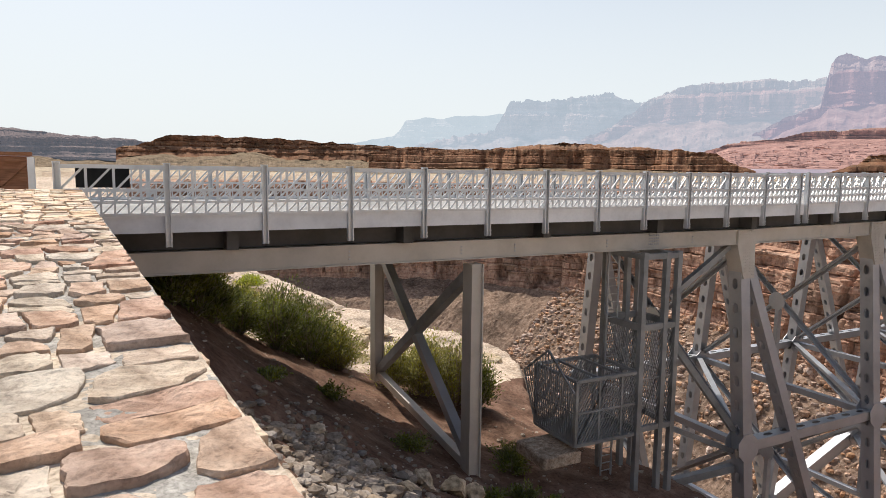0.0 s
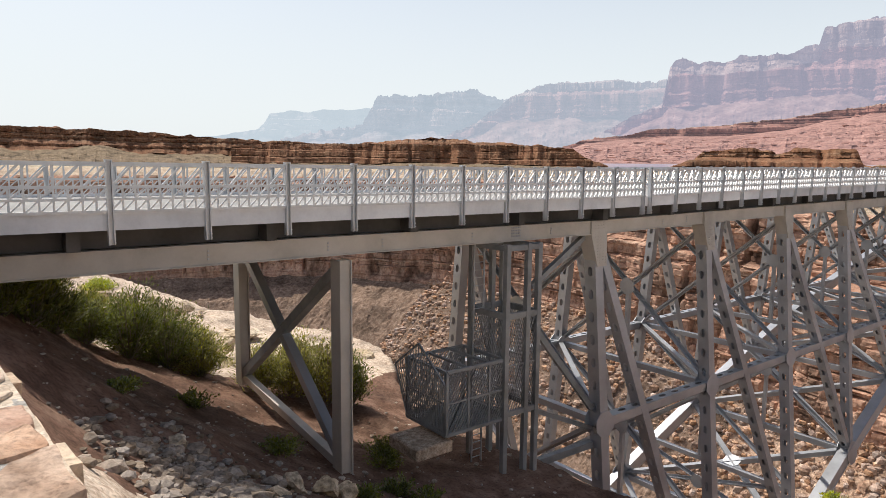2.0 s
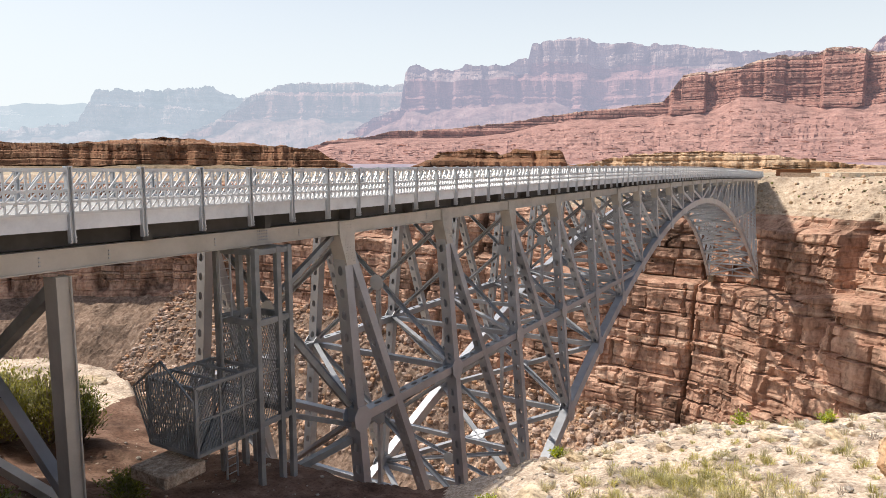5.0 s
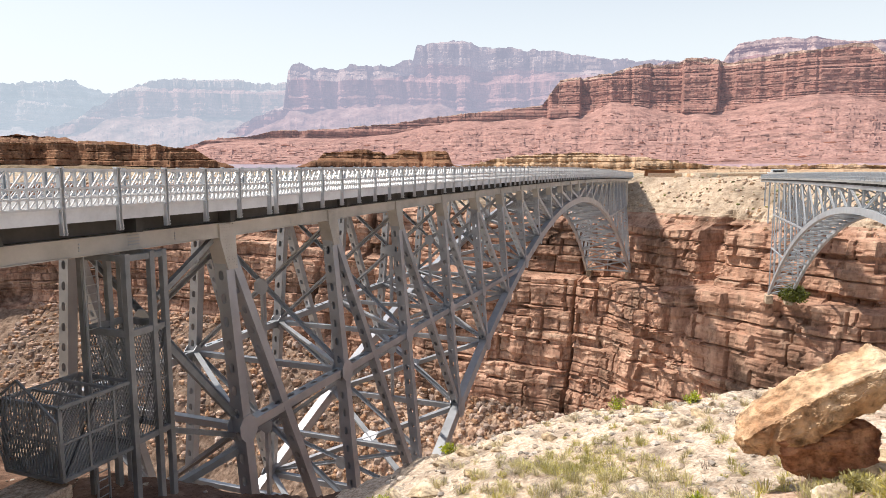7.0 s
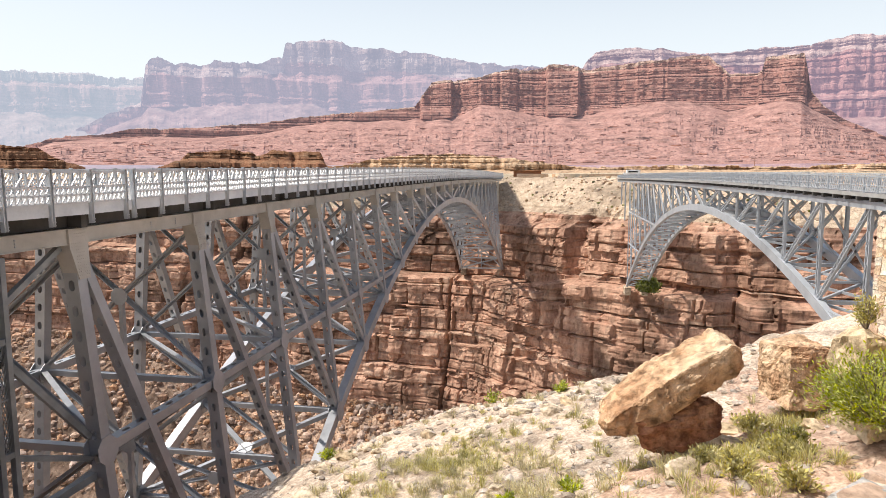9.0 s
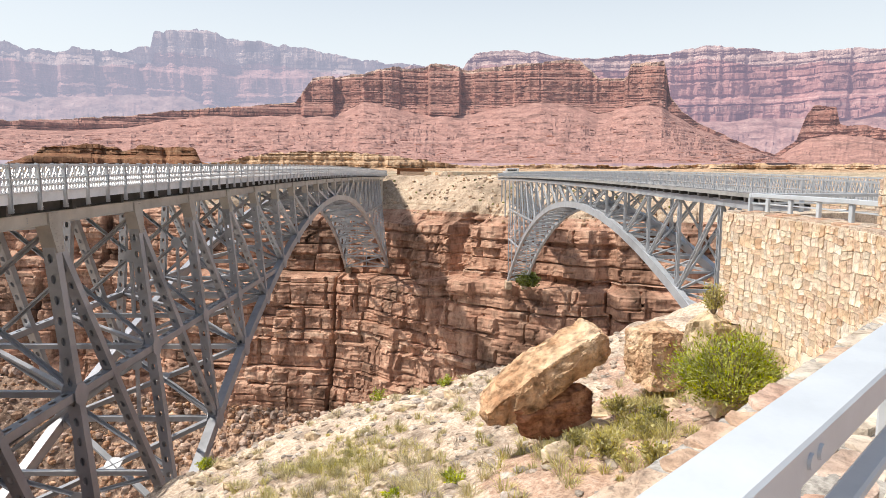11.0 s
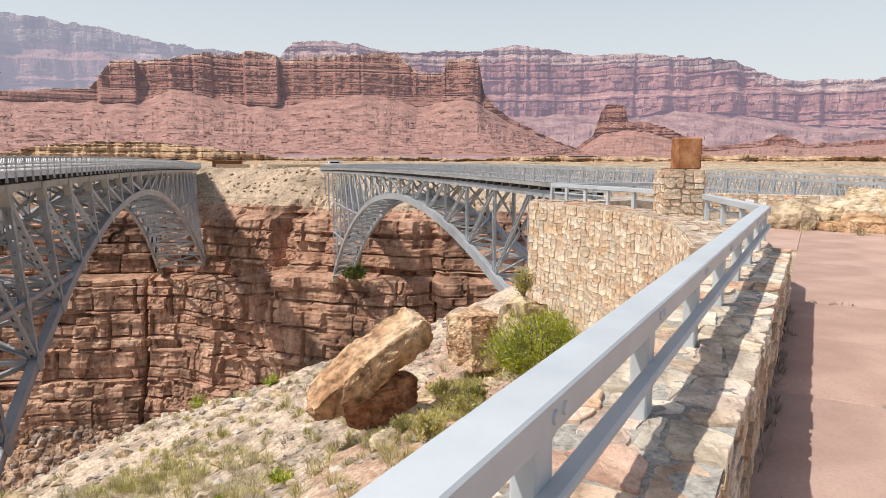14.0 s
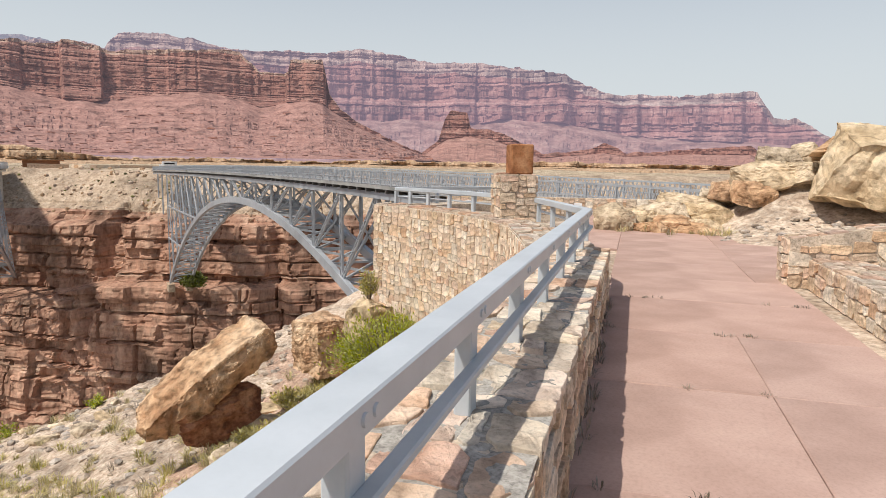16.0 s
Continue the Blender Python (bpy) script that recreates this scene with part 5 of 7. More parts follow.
def stone_mesh(poly, gap, proud, rnd, rough=0.12, sink=0.04, lean=0.05, detail=False):
    """A flat stone from a polygon: ragged broken outline, chipped edge, layered top. Local axes: u, v, outward."""
    cx, cy = sum(p[0] for p in poly) / len(poly), sum(p[1] for p in poly) / len(poly)
    n = len(poly)
    per = sum(math.dist(poly[i], poly[(i + 1) % n]) for i in range(n))
    count = 26 if detail else 10
    ring = []
    for i in range(n):
        (ax, ay), (bx, by) = poly[i], poly[(i + 1) % n]
        seg = max(1, round(math.dist((ax, ay), (bx, by)) / per * count))
        ring += [(ax + (bx - ax) * k / seg, ay + (by - ay) * k / seg) for k in range(seg)]
    off = Vector((rnd.uniform(0, 90), rnd.uniform(0, 90), 0))
    pts = []
    for x, y in ring:
        d = math.hypot(x - cx, y - cy) or 1
        e = noise.noise(Vector((x * 11, y * 11, 0)) + off) + 0.7 * noise.noise(Vector((x * 29, y * 29, 0)) + off)
        k = max(0.35, 1 - gap * (0.7 + 0.8 * rnd.random()) / d - rough * (0.3 * max(0, e) + 0.12 * rnd.random()))
        pts.append(((x - cx) * k, (y - cy) * k))
    m = len(pts)
    tilt = ((rnd.random() - 0.5) * lean, (rnd.random() - 0.5) * lean)
    verts, faces = [], []

    def up(x, y, k):
        h = 0.0
        if detail:
            q = Vector((x, y, 0)) * 5 + off
            h = 0.011 * noise.fractal(q * 1.3, 0.7, 2.2, 4) + 0.0045 * math.floor(2.6 * noise.noise(q * 0.7) + 1.5 * noise.noise(q * 0.25 + off))
        return proud * k + tilt[0] * x + tilt[1] * y + h

    for x, y in pts:
        verts.append((x, y, -sink))
    for x, y in pts:
        verts.append((x, y, up(x, y, 0.55 + 0.35 * rnd.random())))
    for x, y in pts:
        k = 0.955 + 0.035 * rnd.random()
        verts.append((x * k, y * k, up(x * k, y * k, 0.92 + 0.12 * rnd.random())))
    inner = (0.84, 0.68, 0.5, 0.32, 0.15) if detail else (0.5,)
    for k in inner:
        for x, y in pts:
            verts.append((x * k, y * k, up(x * k, y * k, 0.97 + (0.0 if detail else 0.22 * rnd.random()))))
    verts.append((0, 0, up(0, 0, 1.0)))
    rings = 3 + len(inner)
    for r in range(rings - 1):
        for i in range(m):
            j = (i + 1) % m
            faces.append((r * m + i, r * m + j, (r + 1) * m + j, (r + 1) * m + i))
    faces += [((rings - 1) * m + i, (rings - 1) * m + (i + 1) % m, rings * m) for i in range(m)]
    return (cx, cy), verts, faces, per


def mortar_bed(parent, origin, u, v, width, height, step, low, high):
    """Rough trowelled mortar between and partly over the edges of flat stones."""
    u, v = Vector(u).normalized(), Vector(v).normalized()
    w = u.cross(v)
    na, nb = int(width / step) + 1, int(height / step) + 1
    a, b = np.meshgrid(np.linspace(0, width, na), np.linspace(0, height, nb), indexing="ij")
    h = low + (high - low) * fbm(a * 5, b * 5, 3.0, 5, 0.6) * 1.2 + 0.008 * (vnoise(a * 45, b * 45, 1.0) - 0.5)
    pts = np.array(origin)[None, None] + a[..., None] * np.array(u) + b[..., None] * np.array(v) + h[..., None] * np.array(w)
    return part("mortar_bed", mesh_of("mortar_bed", pts.reshape(-1, 3).tolist(), grid(na, nb).tolist(), M["mortar"], True), None, parent, "rough grey mortar between stones")


def stones(parent, frame_of, width, height, size, gap, proud, mat, bulk_mat, rnd, stretch=1.2, single=lambda u, v: True, keep=lambda u, v: True, warp=0.15, rough=0.16, fine=lambda u, v: False, chips=(0.02, 0.05, 0.1, 0.2, 0.36)):
    """Fills a rectangle of a wall with stones: near ones are parts, the rest one joined part."""
    bv, bf = [], []
    for poly in cells(width, height, size, rnd, stretch, warp, (0.02, 0.06, 0.12, 0.3, 0.42) if fine(0, 0) else chips):
        (cx, cy), verts, faces, _ = stone_mesh(poly, gap, proud * (0.5 + 0.9 * rnd.random()), rnd, rough, detail=fine(poly[0][0], poly[0][1]))
        if not keep(cx, cy):
            continue
        m = frame_of(cx, cy)
        if single(cx, cy):
            me = mesh_of("stone", verts, faces, mat)
            ob = part("stone", me, None, parent)
            ob.matrix_local = m
        else:
            k = len(bv)
            bv += [tuple(m @ Vector(v)) for v in verts]
            bf += [tuple(i + k for i in f) for f in faces]
    if bv:
        tagged(part("stones", mesh_of("stones", bv, bf, bulk_mat), None, parent), kind="stuff")


def plane(origin, u, v):
    """A frame for stones: origin at the rectangle's corner, u and v along it, z outward."""
    u, v = Vector(u).normalized(), Vector(v).normalized()
    w = u.cross(v)
    rot = Matrix((u, v, w)).transposed().to_4x4()
    return lambda a, b: Matrix.Translation(Vector(origin) + u * a + v * b) @ rot


def wall(name, label, pts, width, base, top):
    """A mortar core along a line of points, width wide, from base to top."""
    bm = bmesh.new()
    P2 = [Vector((p[0], p[1], 0)) for p in pts]
    L, R = [], []
    for i, p in enumerate(P2):
        d = (P2[min(i + 1, len(P2) - 1)] - P2[max(i - 1, 0)]).normalized()
        s = Vector((-d.y, d.x, 0)) * width / 2
        L.append(p + s)
        R.append(p - s)
    tops = top if isinstance(top, (list, tuple)) else [top] * len(pts)
    rows = [[bm.verts.new((q.x, q.y, z)) for q, z in ((l, base), (l, t), (r, t), (r, base))] for l, r, t in zip(L, R, tops)]
    for a, b in zip(rows, rows[1:]):
        for k in range(4):
            j = (k + 1) % 4
            bm.faces.new((a[k], a[j], b[j], b[k]))
    bm.faces.new(rows[0])
    bm.faces.new(rows[-1][::-1])
    bmesh.ops.recalc_face_normals(bm, faces=bm.faces)
    return tagged(part(name, bm, M["mortar_pale"]), label, "wall", kind="structure")


# wall beside the walkway, under the handrail
wall_rail = wall("wall_walkway", "low wall of cream and pink flat sandstone with rough mortar", [along(-3.2, 0.37), along(5.35, 0.37)], 0.74, -3.0, CAP)
stones(wall_rail, plane(along(-3.2, -0.045, CAP), DIR, OUT), 8.5, 0.8, 0.25, 0.008, 0.018, M["cap_pale"], M["facebulk"], pick, 1.25, warp=0.35, fine=lambda u, v: True)
mortar_bed(wall_rail, along(-3.2, -0.03, CAP), DIR, OUT, 8.5, 0.78, 0.025, -0.010, 0.012)
stones(wall_rail, plane(along(-1.85, 0.0, PAVE - 0.05), DIR, (0, 0, 1)), 7.2, 0.6, 0.15, 0.009, 0.035, M["face"], M["facebulk"], pick, 1.5)

# wall that runs to the bridge
B0, B1 = Vector((-22.17, -17.6, 0)), Vector((-23.35, -1.4, 0))
wall_bridge = wall("wall_bridge", "broad stone wall top leading to the bridge end", [B0, B0.lerp(B1, 0.5), B1], 2.1, -3.0, [1.93, 2.1, 2.32])
bd = (B1 - B0).normalized()
bu = Vector((bd.x, bd.y, 0.39 / (B1 - B0).length))
bs = Vector((bd.y, -bd.x, 0))
stones(wall_bridge, plane((B0 + bs * 1.05) + Vector((0, 0, CAP - 0.01)), bu, -bs), (B1 - B0).length, 2.1, 0.32, 0.012, 0.034, M["cap"], M["facebulk"], pick, 1.1, single=lambda u, v: u < 8.5, warp=0.38, rough=0.3, fine=lambda u, v: u < 9)
mortar_bed(wall_bridge, (B0 + bs * 1.05) + Vector((0, 0, CAP - 0.01)), bu, -bs, 9.0, 2.1, 0.025, -0.012, 0.013)
stones(wall_bridge, plane((B0 + bs * 1.05) + Vector((0, 0, 0.2)), bd, (0, 0, 1)), (B1 - B0).length, 1.7, 0.26, 0.014, 0.05, M["face"], M["facebulk"], pick, 1.4, single=lambda u, v: u < 4)
stones(wall_bridge, plane(B0 - bs * 1.05 + Vector((0, 0, 0.9)), bs, (0, 0, 1)), 2.1, 1.0, 0.25, 0.02, 0.04, M["face"], M["facebulk"], pick, 1.4, single=lambda u, v: False)

# curved retaining wall from the walkway past the pier to its corner
CURVE = [along(5.35, 0.5), Vector((-14.9, -24.0, 0)), Vector((-13.6, -24.75, 0)), Vector((-12.2, -25.2, 0)), Vector((-10.6, -25.4, 0)), Vector((-8.8, -25.35, 0)), Vector((-7.5, -25.13, 0))]
wall_curved = wall("wall_retaining", "tall curved retaining wall of cream rubble stone", CURVE, 0.8, -3.5, CAP)
for a, b in zip(CURVE, CURVE[1:]):
    d = (b - a).normalized()
    o = Vector((-d.y, d.x, 0)) * 0.4
    start = b + o
    stones(wall_curved, plane(start + Vector((0, 0, -2.3)), -d, (0, 0, 1)), (b - a).length + 0.02, 4.22, 0.19, 0.006, 0.018, M["face"], M["facebulk"], pick, 1.15, warp=0.4, rough=0.14, single=lambda u, v: v > 2.2)
    stones(wall_curved, plane(a - o + Vector((0, 0, CAP)), d, (-d.y, d.x, 0)), (b - a).length, 0.8, 0.26, 0.012, 0.03, M["cap"], M["facebulk"], pick, 1.3)
wall_end = wall("wall_corner", "return of the retaining wall towards the old bridge", [(-7.8, -25.4), (-7.5, -27.0), (-7.3, -28.4)], 0.8, -5.5, CAP)

# square pier with its block
PIER = Vector((-12.25, -25.33, 0))
pier = thing("stone_pier", "square cream rubble pier carrying a rust-brown block", "pier", at=(PIER.x, PIER.y, 0))
pd, ps = Vector((0.93, -0.37, 0)).normalized(), Vector((0.37, 0.93, 0)).normalized()
bm = bmesh.new()
beam(bm, (0, 0, -0.5), (0, 0, 2.68), 0.62, 0.62, ps)
part("core", bm, M["mortar_pale"], pier)
corners = [(-1, -1), (1, -1), (1, 1), (-1, 1)]
for k in range(4):
    a = pd * corners[k][0] * 0.31 + ps * corners[k][1] * 0.31
    b = pd * corners[(k + 1) % 4][0] * 0.31 + ps * corners[(k + 1) % 4][1] * 0.31
    stones(pier, plane(a + Vector((0, 0, 1.2)), b - a, (0, 0, 1)), 0.62, 1.48, 0.17, 0.009, 0.028, M["face"], M["facebulk"], pick, 1.2)
stones(pier, plane(-pd * 0.31 - ps * 0.31 + Vector((0, 0, 2.68)), pd, ps), 0.62, 0.62, 0.3, 0.012, 0.03, M["cap"], M["facebulk"], pick)
bm = bmesh.new()
beam(bm, (PIER.x - 0.05, PIER.y - 0.07, 2.70), (PIER.x - 0.05, PIER.y - 0.07, 3.2), 0.42, 0.38, ps)
bmesh.ops.bevel(bm, geom=bm.edges, offset=0.02, segments=1, affect="EDGES")
tagged(part("stone_block", bm, M["rust"]), "rust-brown upright stone block on the pier", "block")

# wall on the inner side of the walkway, with its taller end
wall_inner = wall("wall_inner", "low stepped sandstone wall along the inner side of the walkway", [along(-6, -2.7), along(7.12, -2.7)], 0.6, 0.4, 1.71)
stones(wall_inner, plane(along(7.1, -2.4, 1.34), -DIR, (0, 0, 1)), 13.1, 0.38, 0.17, 0.009, 0.026, M["face"], M["facebulk"], pick, 1.3, single=lambda u, v: u < 5)
stones(wall_inner, plane(along(-6, -3.0, 1.71), DIR, OUT), 13.1, 0.6, 0.24, 0.009, 0.024, M["cap"], M["facebulk"], pick, 1.3, single=lambda u, v: u > 7)
wall_step = wall("wall_step", "taller rubble end of the inner wall with a rising top", [along(7.4, -2.16), along(7.4, -3.6), along(7.4, -6.5)], 0.56, 0.6, [1.96, 2.2, 2.3])
stones(wall_step, plane(along(7.12, -2.14, 1.34), -OUT, (0, 0, 1)), 4.3, 0.96, 0.18, 0.009, 0.026, M["face"], M["facebulk"], pick, 1.3, keep=lambda u, v: v + 0.09 < 0.6 + 0.2 * min(u, 1.5))
stones(wall_step, plane(along(7.68, -2.14, 1.34), -DIR, (0, 0, 1)), 0.56, 0.62, 0.18, 0.009, 0.026, M["face"], M["facebulk"], pick, 1.2)
stones(wall_step, plane(along(7.12, -3.6, 2.2), DIR, OUT + Vector((0, 0, -0.167))), 0.56, 1.46, 0.25, 0.009, 0.02, M["cap"], M["facebulk"], pick, 1.2)

# low wall across the end of the walk, with dark blocks for its square drain holes
LOW = [Vector((-1.5, -30.2, 0)), Vector((-3.7, -32.6, 0)), Vector((-7.2, -36.2, 0)), Vector((-10, -39, 0))]
wall_low = wall("wall_low", "low rubble wall with square drain holes beyond the walkway", LOW, 0.5, 0.8, 1.86)
for a, b in zip(LOW, LOW[1:]):
    d = (b - a).normalized()
    o = Vector((d.y, -d.x, 0)) * 0.25
    stones(wall_low, plane(a + o + Vector((0, 0, 1.3)), d, (0, 0, 1)), (b - a).length, 0.58, 0.19, 0.009, 0.026, M["face"], M["facebulk"], pick, 1.4)
    for t in (0.25, 0.8):
        # no opening is cut: a near-black block gives the hole's shade
        h = part("drain_hole", bmesh.new(), None, wall_low, "dark block for the shade of a square drain hole")
        bm = bmesh.new()
        c = a.lerp(b, t) + o
        beam(bm, (c.x - d.x * 0.13, c.y - d.y * 0.13, 1.62), (c.x + d.x * 0.13, c.y + d.y * 0.13, 1.62), 0.1, 0.16)
        bm.to_mesh(h.data)
        bm.free()
        h.data.materials.append(M["dark"])


# ---- handrails ----
def handrail(label, pts, posts, base):
    r = thing("hand_rail", label, "railing", "painted handrails on the walls")
    P3 = [Vector(p) for p in pts]
    for name, z, h, w, aside in (("top_rail", 2.292, 0.078, 0.115, 0.0), ("lower_rail", 2.118, 0.03, 0.05, 0.05)):
        bm = bmesh.new()
        line = []
        for i, a in enumerate(P3):
            d = (P3[min(i + 1, len(P3) - 1)] - P3[max(i - 1, 0)]).normalized()
            line.append((a.x + d.y * aside, a.y - d.x * aside, z + a.z))
        strip(bm, line, w, h)
        bmesh.ops.recalc_face_normals(bm, faces=bm.faces)
        bmesh.ops.bevel(bm, geom=bm.edges, offset=0.006, segments=1, affect="EDGES")
        bmesh.ops.recalc_face_normals(bm, faces=bm.faces)
        part(name, bm, M["paint"], r)
    for a, b, t in posts:
        p = P3[a].lerp(P3[b], t)
        d = (P3[b] - P3[a]).normalized()
        bm = bmesh.new()
        beam(bm, (p.x, p.y, base), (p.x, p.y, 2.24 + p.z), 0.06, 0.09, d)
        bmesh.ops.bevel(bm, geom=bm.edges, offset=0.006, segments=1, affect="EDGES")
        po = part("post", bm, M["paint"], r)
        side = Vector((d.y, -d.x, 0))
        for e in (-0.028, 0.028):
            bm = bmesh.new()
            c = p + side * 0.0575 + d * e
            bmesh.ops.create_cone(bm, cap_ends=True, segments=12, radius1=0.017, radius2=0.014, depth=0.012, matrix=Matrix.Translation((c.x, c.y, 2.293 + p.z)) @ side.to_track_quat("Z", "Y").to_matrix().to_4x4())
            part("bolt", bm, M["paint"], po)


BEND = along(5.95, 0.265)
handrail("pale blue-grey painted steel handrail bolted on the walkway wall", [along(-2.3, 0.265), BEND], [(0, 1, (s + 2.3) / 8.25) for s in (-1.72, -0.74, 0.24, 1.22, 2.2, 3.18, 4.16, 5.14, 5.85)], CAP)
handrail("pale painted handrail running from the bend to the pier", [BEND, Vector((-13.1, -25.2, 0))], [(0, 1, t) for t in (0.3, 0.62, 0.96)], CAP)
handrail("pale painted handrail along the retaining wall", [Vector((-11.8, -25.45, 0)), Vector((-10.6, -25.55, 0)), Vector((-8.8, -25.5, 0)), Vector((-7.6, -25.3, 0)), Vector((-7.3, -28.2, 0))],
         [(0, 1, 0.1), (1, 2, 0.0), (1, 2, 0.5), (2, 3, 0.0), (2, 3, 0.55), (3, 4, 0.0), (3, 4, 0.4), (3, 4, 0.8)], CAP)

# ---- terrace ground and walkway slabs ----
bm = bmesh.new()
TERRACE = [(-23.6, 0.5), (-22.6, -17.2), (-19.6, -20.0), (-16.0, -23.7), (-12.6, -25.45), (-7.1, -25.3), (-6.3, -60), (-95, -60), (-95, 0.5)]
bm.faces.new([bm.verts.new((x, y, 1.335)) for x, y in TERRACE[::-1]])
bmesh.ops.recalc_face_normals(bm, faces=bm.faces)
for f in bm.faces:
    if f.normal.z < 0:
        f.normal_flip()
tagged(part("terrace", bm, M["bank"]), "pale trodden gravel behind the walls", "ground", kind="structure")

walk_way = thing("pavement", "walkway of pink-tinted concrete slabs with open joints", "pavement", kind="structure")


def slab(s0, s1, n0, n1):
    g = 0.004
    w, h = s1 - s0 - g, n1 - n0 - g
    bm = bmesh.new()
    beam(bm, (0, 0, -0.1), (0, 0, pick.uniform(-0.003, 0.003)), w, h, (0, 1, 0))
    bmesh.ops.bevel(bm, geom=[e for e in bm.edges if all(v.co.z > -0.05 for v in e.verts)], offset=0.006, segments=1, affect="EDGES")
    ob = part("slab", bm, M["pave"], walk_way)
    c = along((s0 + s1) / 2, (n0 + n1) / 2, PAVE)
    ob.matrix_local = Matrix.Translation(c) @ Matrix.Rotation(math.atan2(DIR.y, DIR.x), 4, "Z")


for k in range(-5, 5):
    for n0, n1 in ((-2.15, -1.16), (-1.16, -0.01)) if k < 3 else ((-2.15, -0.01),):
        slab(k * 1.55 - 0.6, (k + 1) * 1.55 - 0.6, n0, n1)
for k in range(5, 13):
    for n0, n1 in ((-3.7, -1.8), (-1.8, 0.0), (0.0, 1.1)):
        if n1 > 1 and k < 7:
            continue
        slab(k * 1.55 - 0.6, (k + 1) * 1.55 - 0.6, n0, n1)


# ---- rocks ----
def rock_mesh(size, rnd, points=16, cuts=2, rough=0.06, flat=1.0, shape=None, soften=0.12):
    """A hull broken by bedding steps, chipped hollows and cracks."""
    bm = bmesh.new()
    for i in range(points):
        v = shape[i] if shape and i < len(shape) else None
        if v is None:
            a, b = rnd.uniform(0, 6.283), rnd.uniform(-1, 1)
            r = math.sqrt(1 - b * b)
            v = tuple(math.copysign(abs(c) ** 0.72, c) for c in (r * math.cos(a), r * math.sin(a), b))
        bm.verts.new((v[0] * size[0] / 2, v[1] * size[1] / 2, v[2] * size[2] / 2 * flat))
    res = bmesh.ops.convex_hull(bm, input=bm.verts)
    junk = [g for g in res["geom_interior"] if isinstance(g, bmesh.types.BMVert)]
    if junk:
        bmesh.ops.delete(bm, geom=junk, context="VERTS")
    bmesh.ops.triangulate(bm, faces=bm.faces)
    for k in range(cuts):
        bmesh.ops.subdivide_edges(bm, edges=bm.edges, cuts=1, use_grid_fill=True, smooth=0.0)
        if k == 0 and cuts > 2:
            bmesh.ops.smooth_vert(bm, verts=bm.verts, factor=soften, use_axis_x=True, use_axis_y=True, use_axis_z=True)
    off = Vector((rnd.uniform(0, 50), rnd.uniform(0, 50), rnd.uniform(0, 50)))
    bm.normal_update()
    big = (size[0] * size[1] * size[2]) ** (1 / 3) * 1.3
    for v in bm.verts:
        q = v.co * (1.9 / big) + off
        n1 = noise.fractal(q, 0.55, 2.1, 7)
        bed = math.floor(2.5 * noise.noise(Vector((q.x * 0.5, q.y * 0.5, q.z * 2.6)))) / 2.5
        crack = max(0.0, 0.09 - abs(noise.noise(q * 0.9 + off))) / 0.09
        v.co += v.normal * big * rough * (n1 * 0.8 + bed * 0.55 - 0.55 * crack)
    return bm


def boulder(name, label, at, size, turn, mat, rnd, category="boulder", group="", shape=None, cuts=3, rough=0.05, points=16):
    ob = part(name, rock_mesh(size, rnd, points, cuts, rough, shape=shape), mat)
    ob.matrix_world = pose(*at, *turn)
    return tagged(ob, label, category, group)


rr = random.Random(5)
LONG = [(-1, -0.5, -0.5), (-1, 0.5, -0.4), (-0.95, -0.8, 0.35), (-0.92, 0.8, 0.45), (-0.82, -0.75, -1), (-0.8, 0.75, -0.95), (1, -0.55, 0.25), (1, 0.5, 0.3), (0.9, -0.85, 0.85), (0.88, 0.85, 0.9),
        (0.86, -0.8, -0.75), (0.84, 0.8, -0.7), (0.0, -0.95, 0.95), (0.1, 0.95, 1.0), (-0.2, -0.95, -1), (0.3, 0.95, -0.9), (-0.6, 0.1, 0.85), (0.35, -1.0, 0.1)]
boulder("boulder", "long orange sandstone boulder propped at a tilt on the bank", (-6.3, -21.15, -2.02), (3.55, 1.45, 0.9), (4, -31, -84), M["boulder"], rr, shape=LONG, cuts=5, rough=0.05, points=18)
boulder("boulder", "dark red rock wedged under the tilted boulder", (-6.35, -21.1, -3.0), (2.9, 1.6, 1.15), (0, -18, -78), M["redrock"], rr, rough=0.07, cuts=4)
BLOCK = [(-0.95, -0.8, -1), (0.9, -0.9, -1), (0.9, 0.95, -0.9), (-0.9, 0.9, -1), (-0.8, -0.95, 0.75), (0.85, -0.7, 0.95), (0.95, 0.8, 0.7), (-0.9, 0.85, 0.9), (0.2, -1.0, 0.2), (-1.0, 0.1, 0.0), (1.0, 0.1, 0.2)]
boulder("boulder", "upright block of cream and orange sandstone beside the bush", (-4.0, -24.7, -2.2), (1.5, 1.4, 1.75), (0, 3, 15), M["boulder"], rr, shape=BLOCK, points=11, cuts=5, rough=0.05)
boulder("boulder", "small white boulder on the gravel bank", (-9.6, -20.6, -3.6), (0.85, 0.6, 0.55), (0, 0, 30), M["pale_rock"], rr)
boulder("boulder", "pinkish weathered mound of rock at the wall foot", (-8.7, -24.2, -1.0), (1.0, 0.9, 2.1), (0, 6, 20), M["boulder_pale"], rr, shape=BLOCK, points=11, cuts=4, rough=0.07)
boulder("boulder", "cream slab of rock under the retaining wall", (-4.6, -26.3, -1.6), (3.2, 1.6, 1.2), (0, 15, 20), M["pale_rock"], rr)
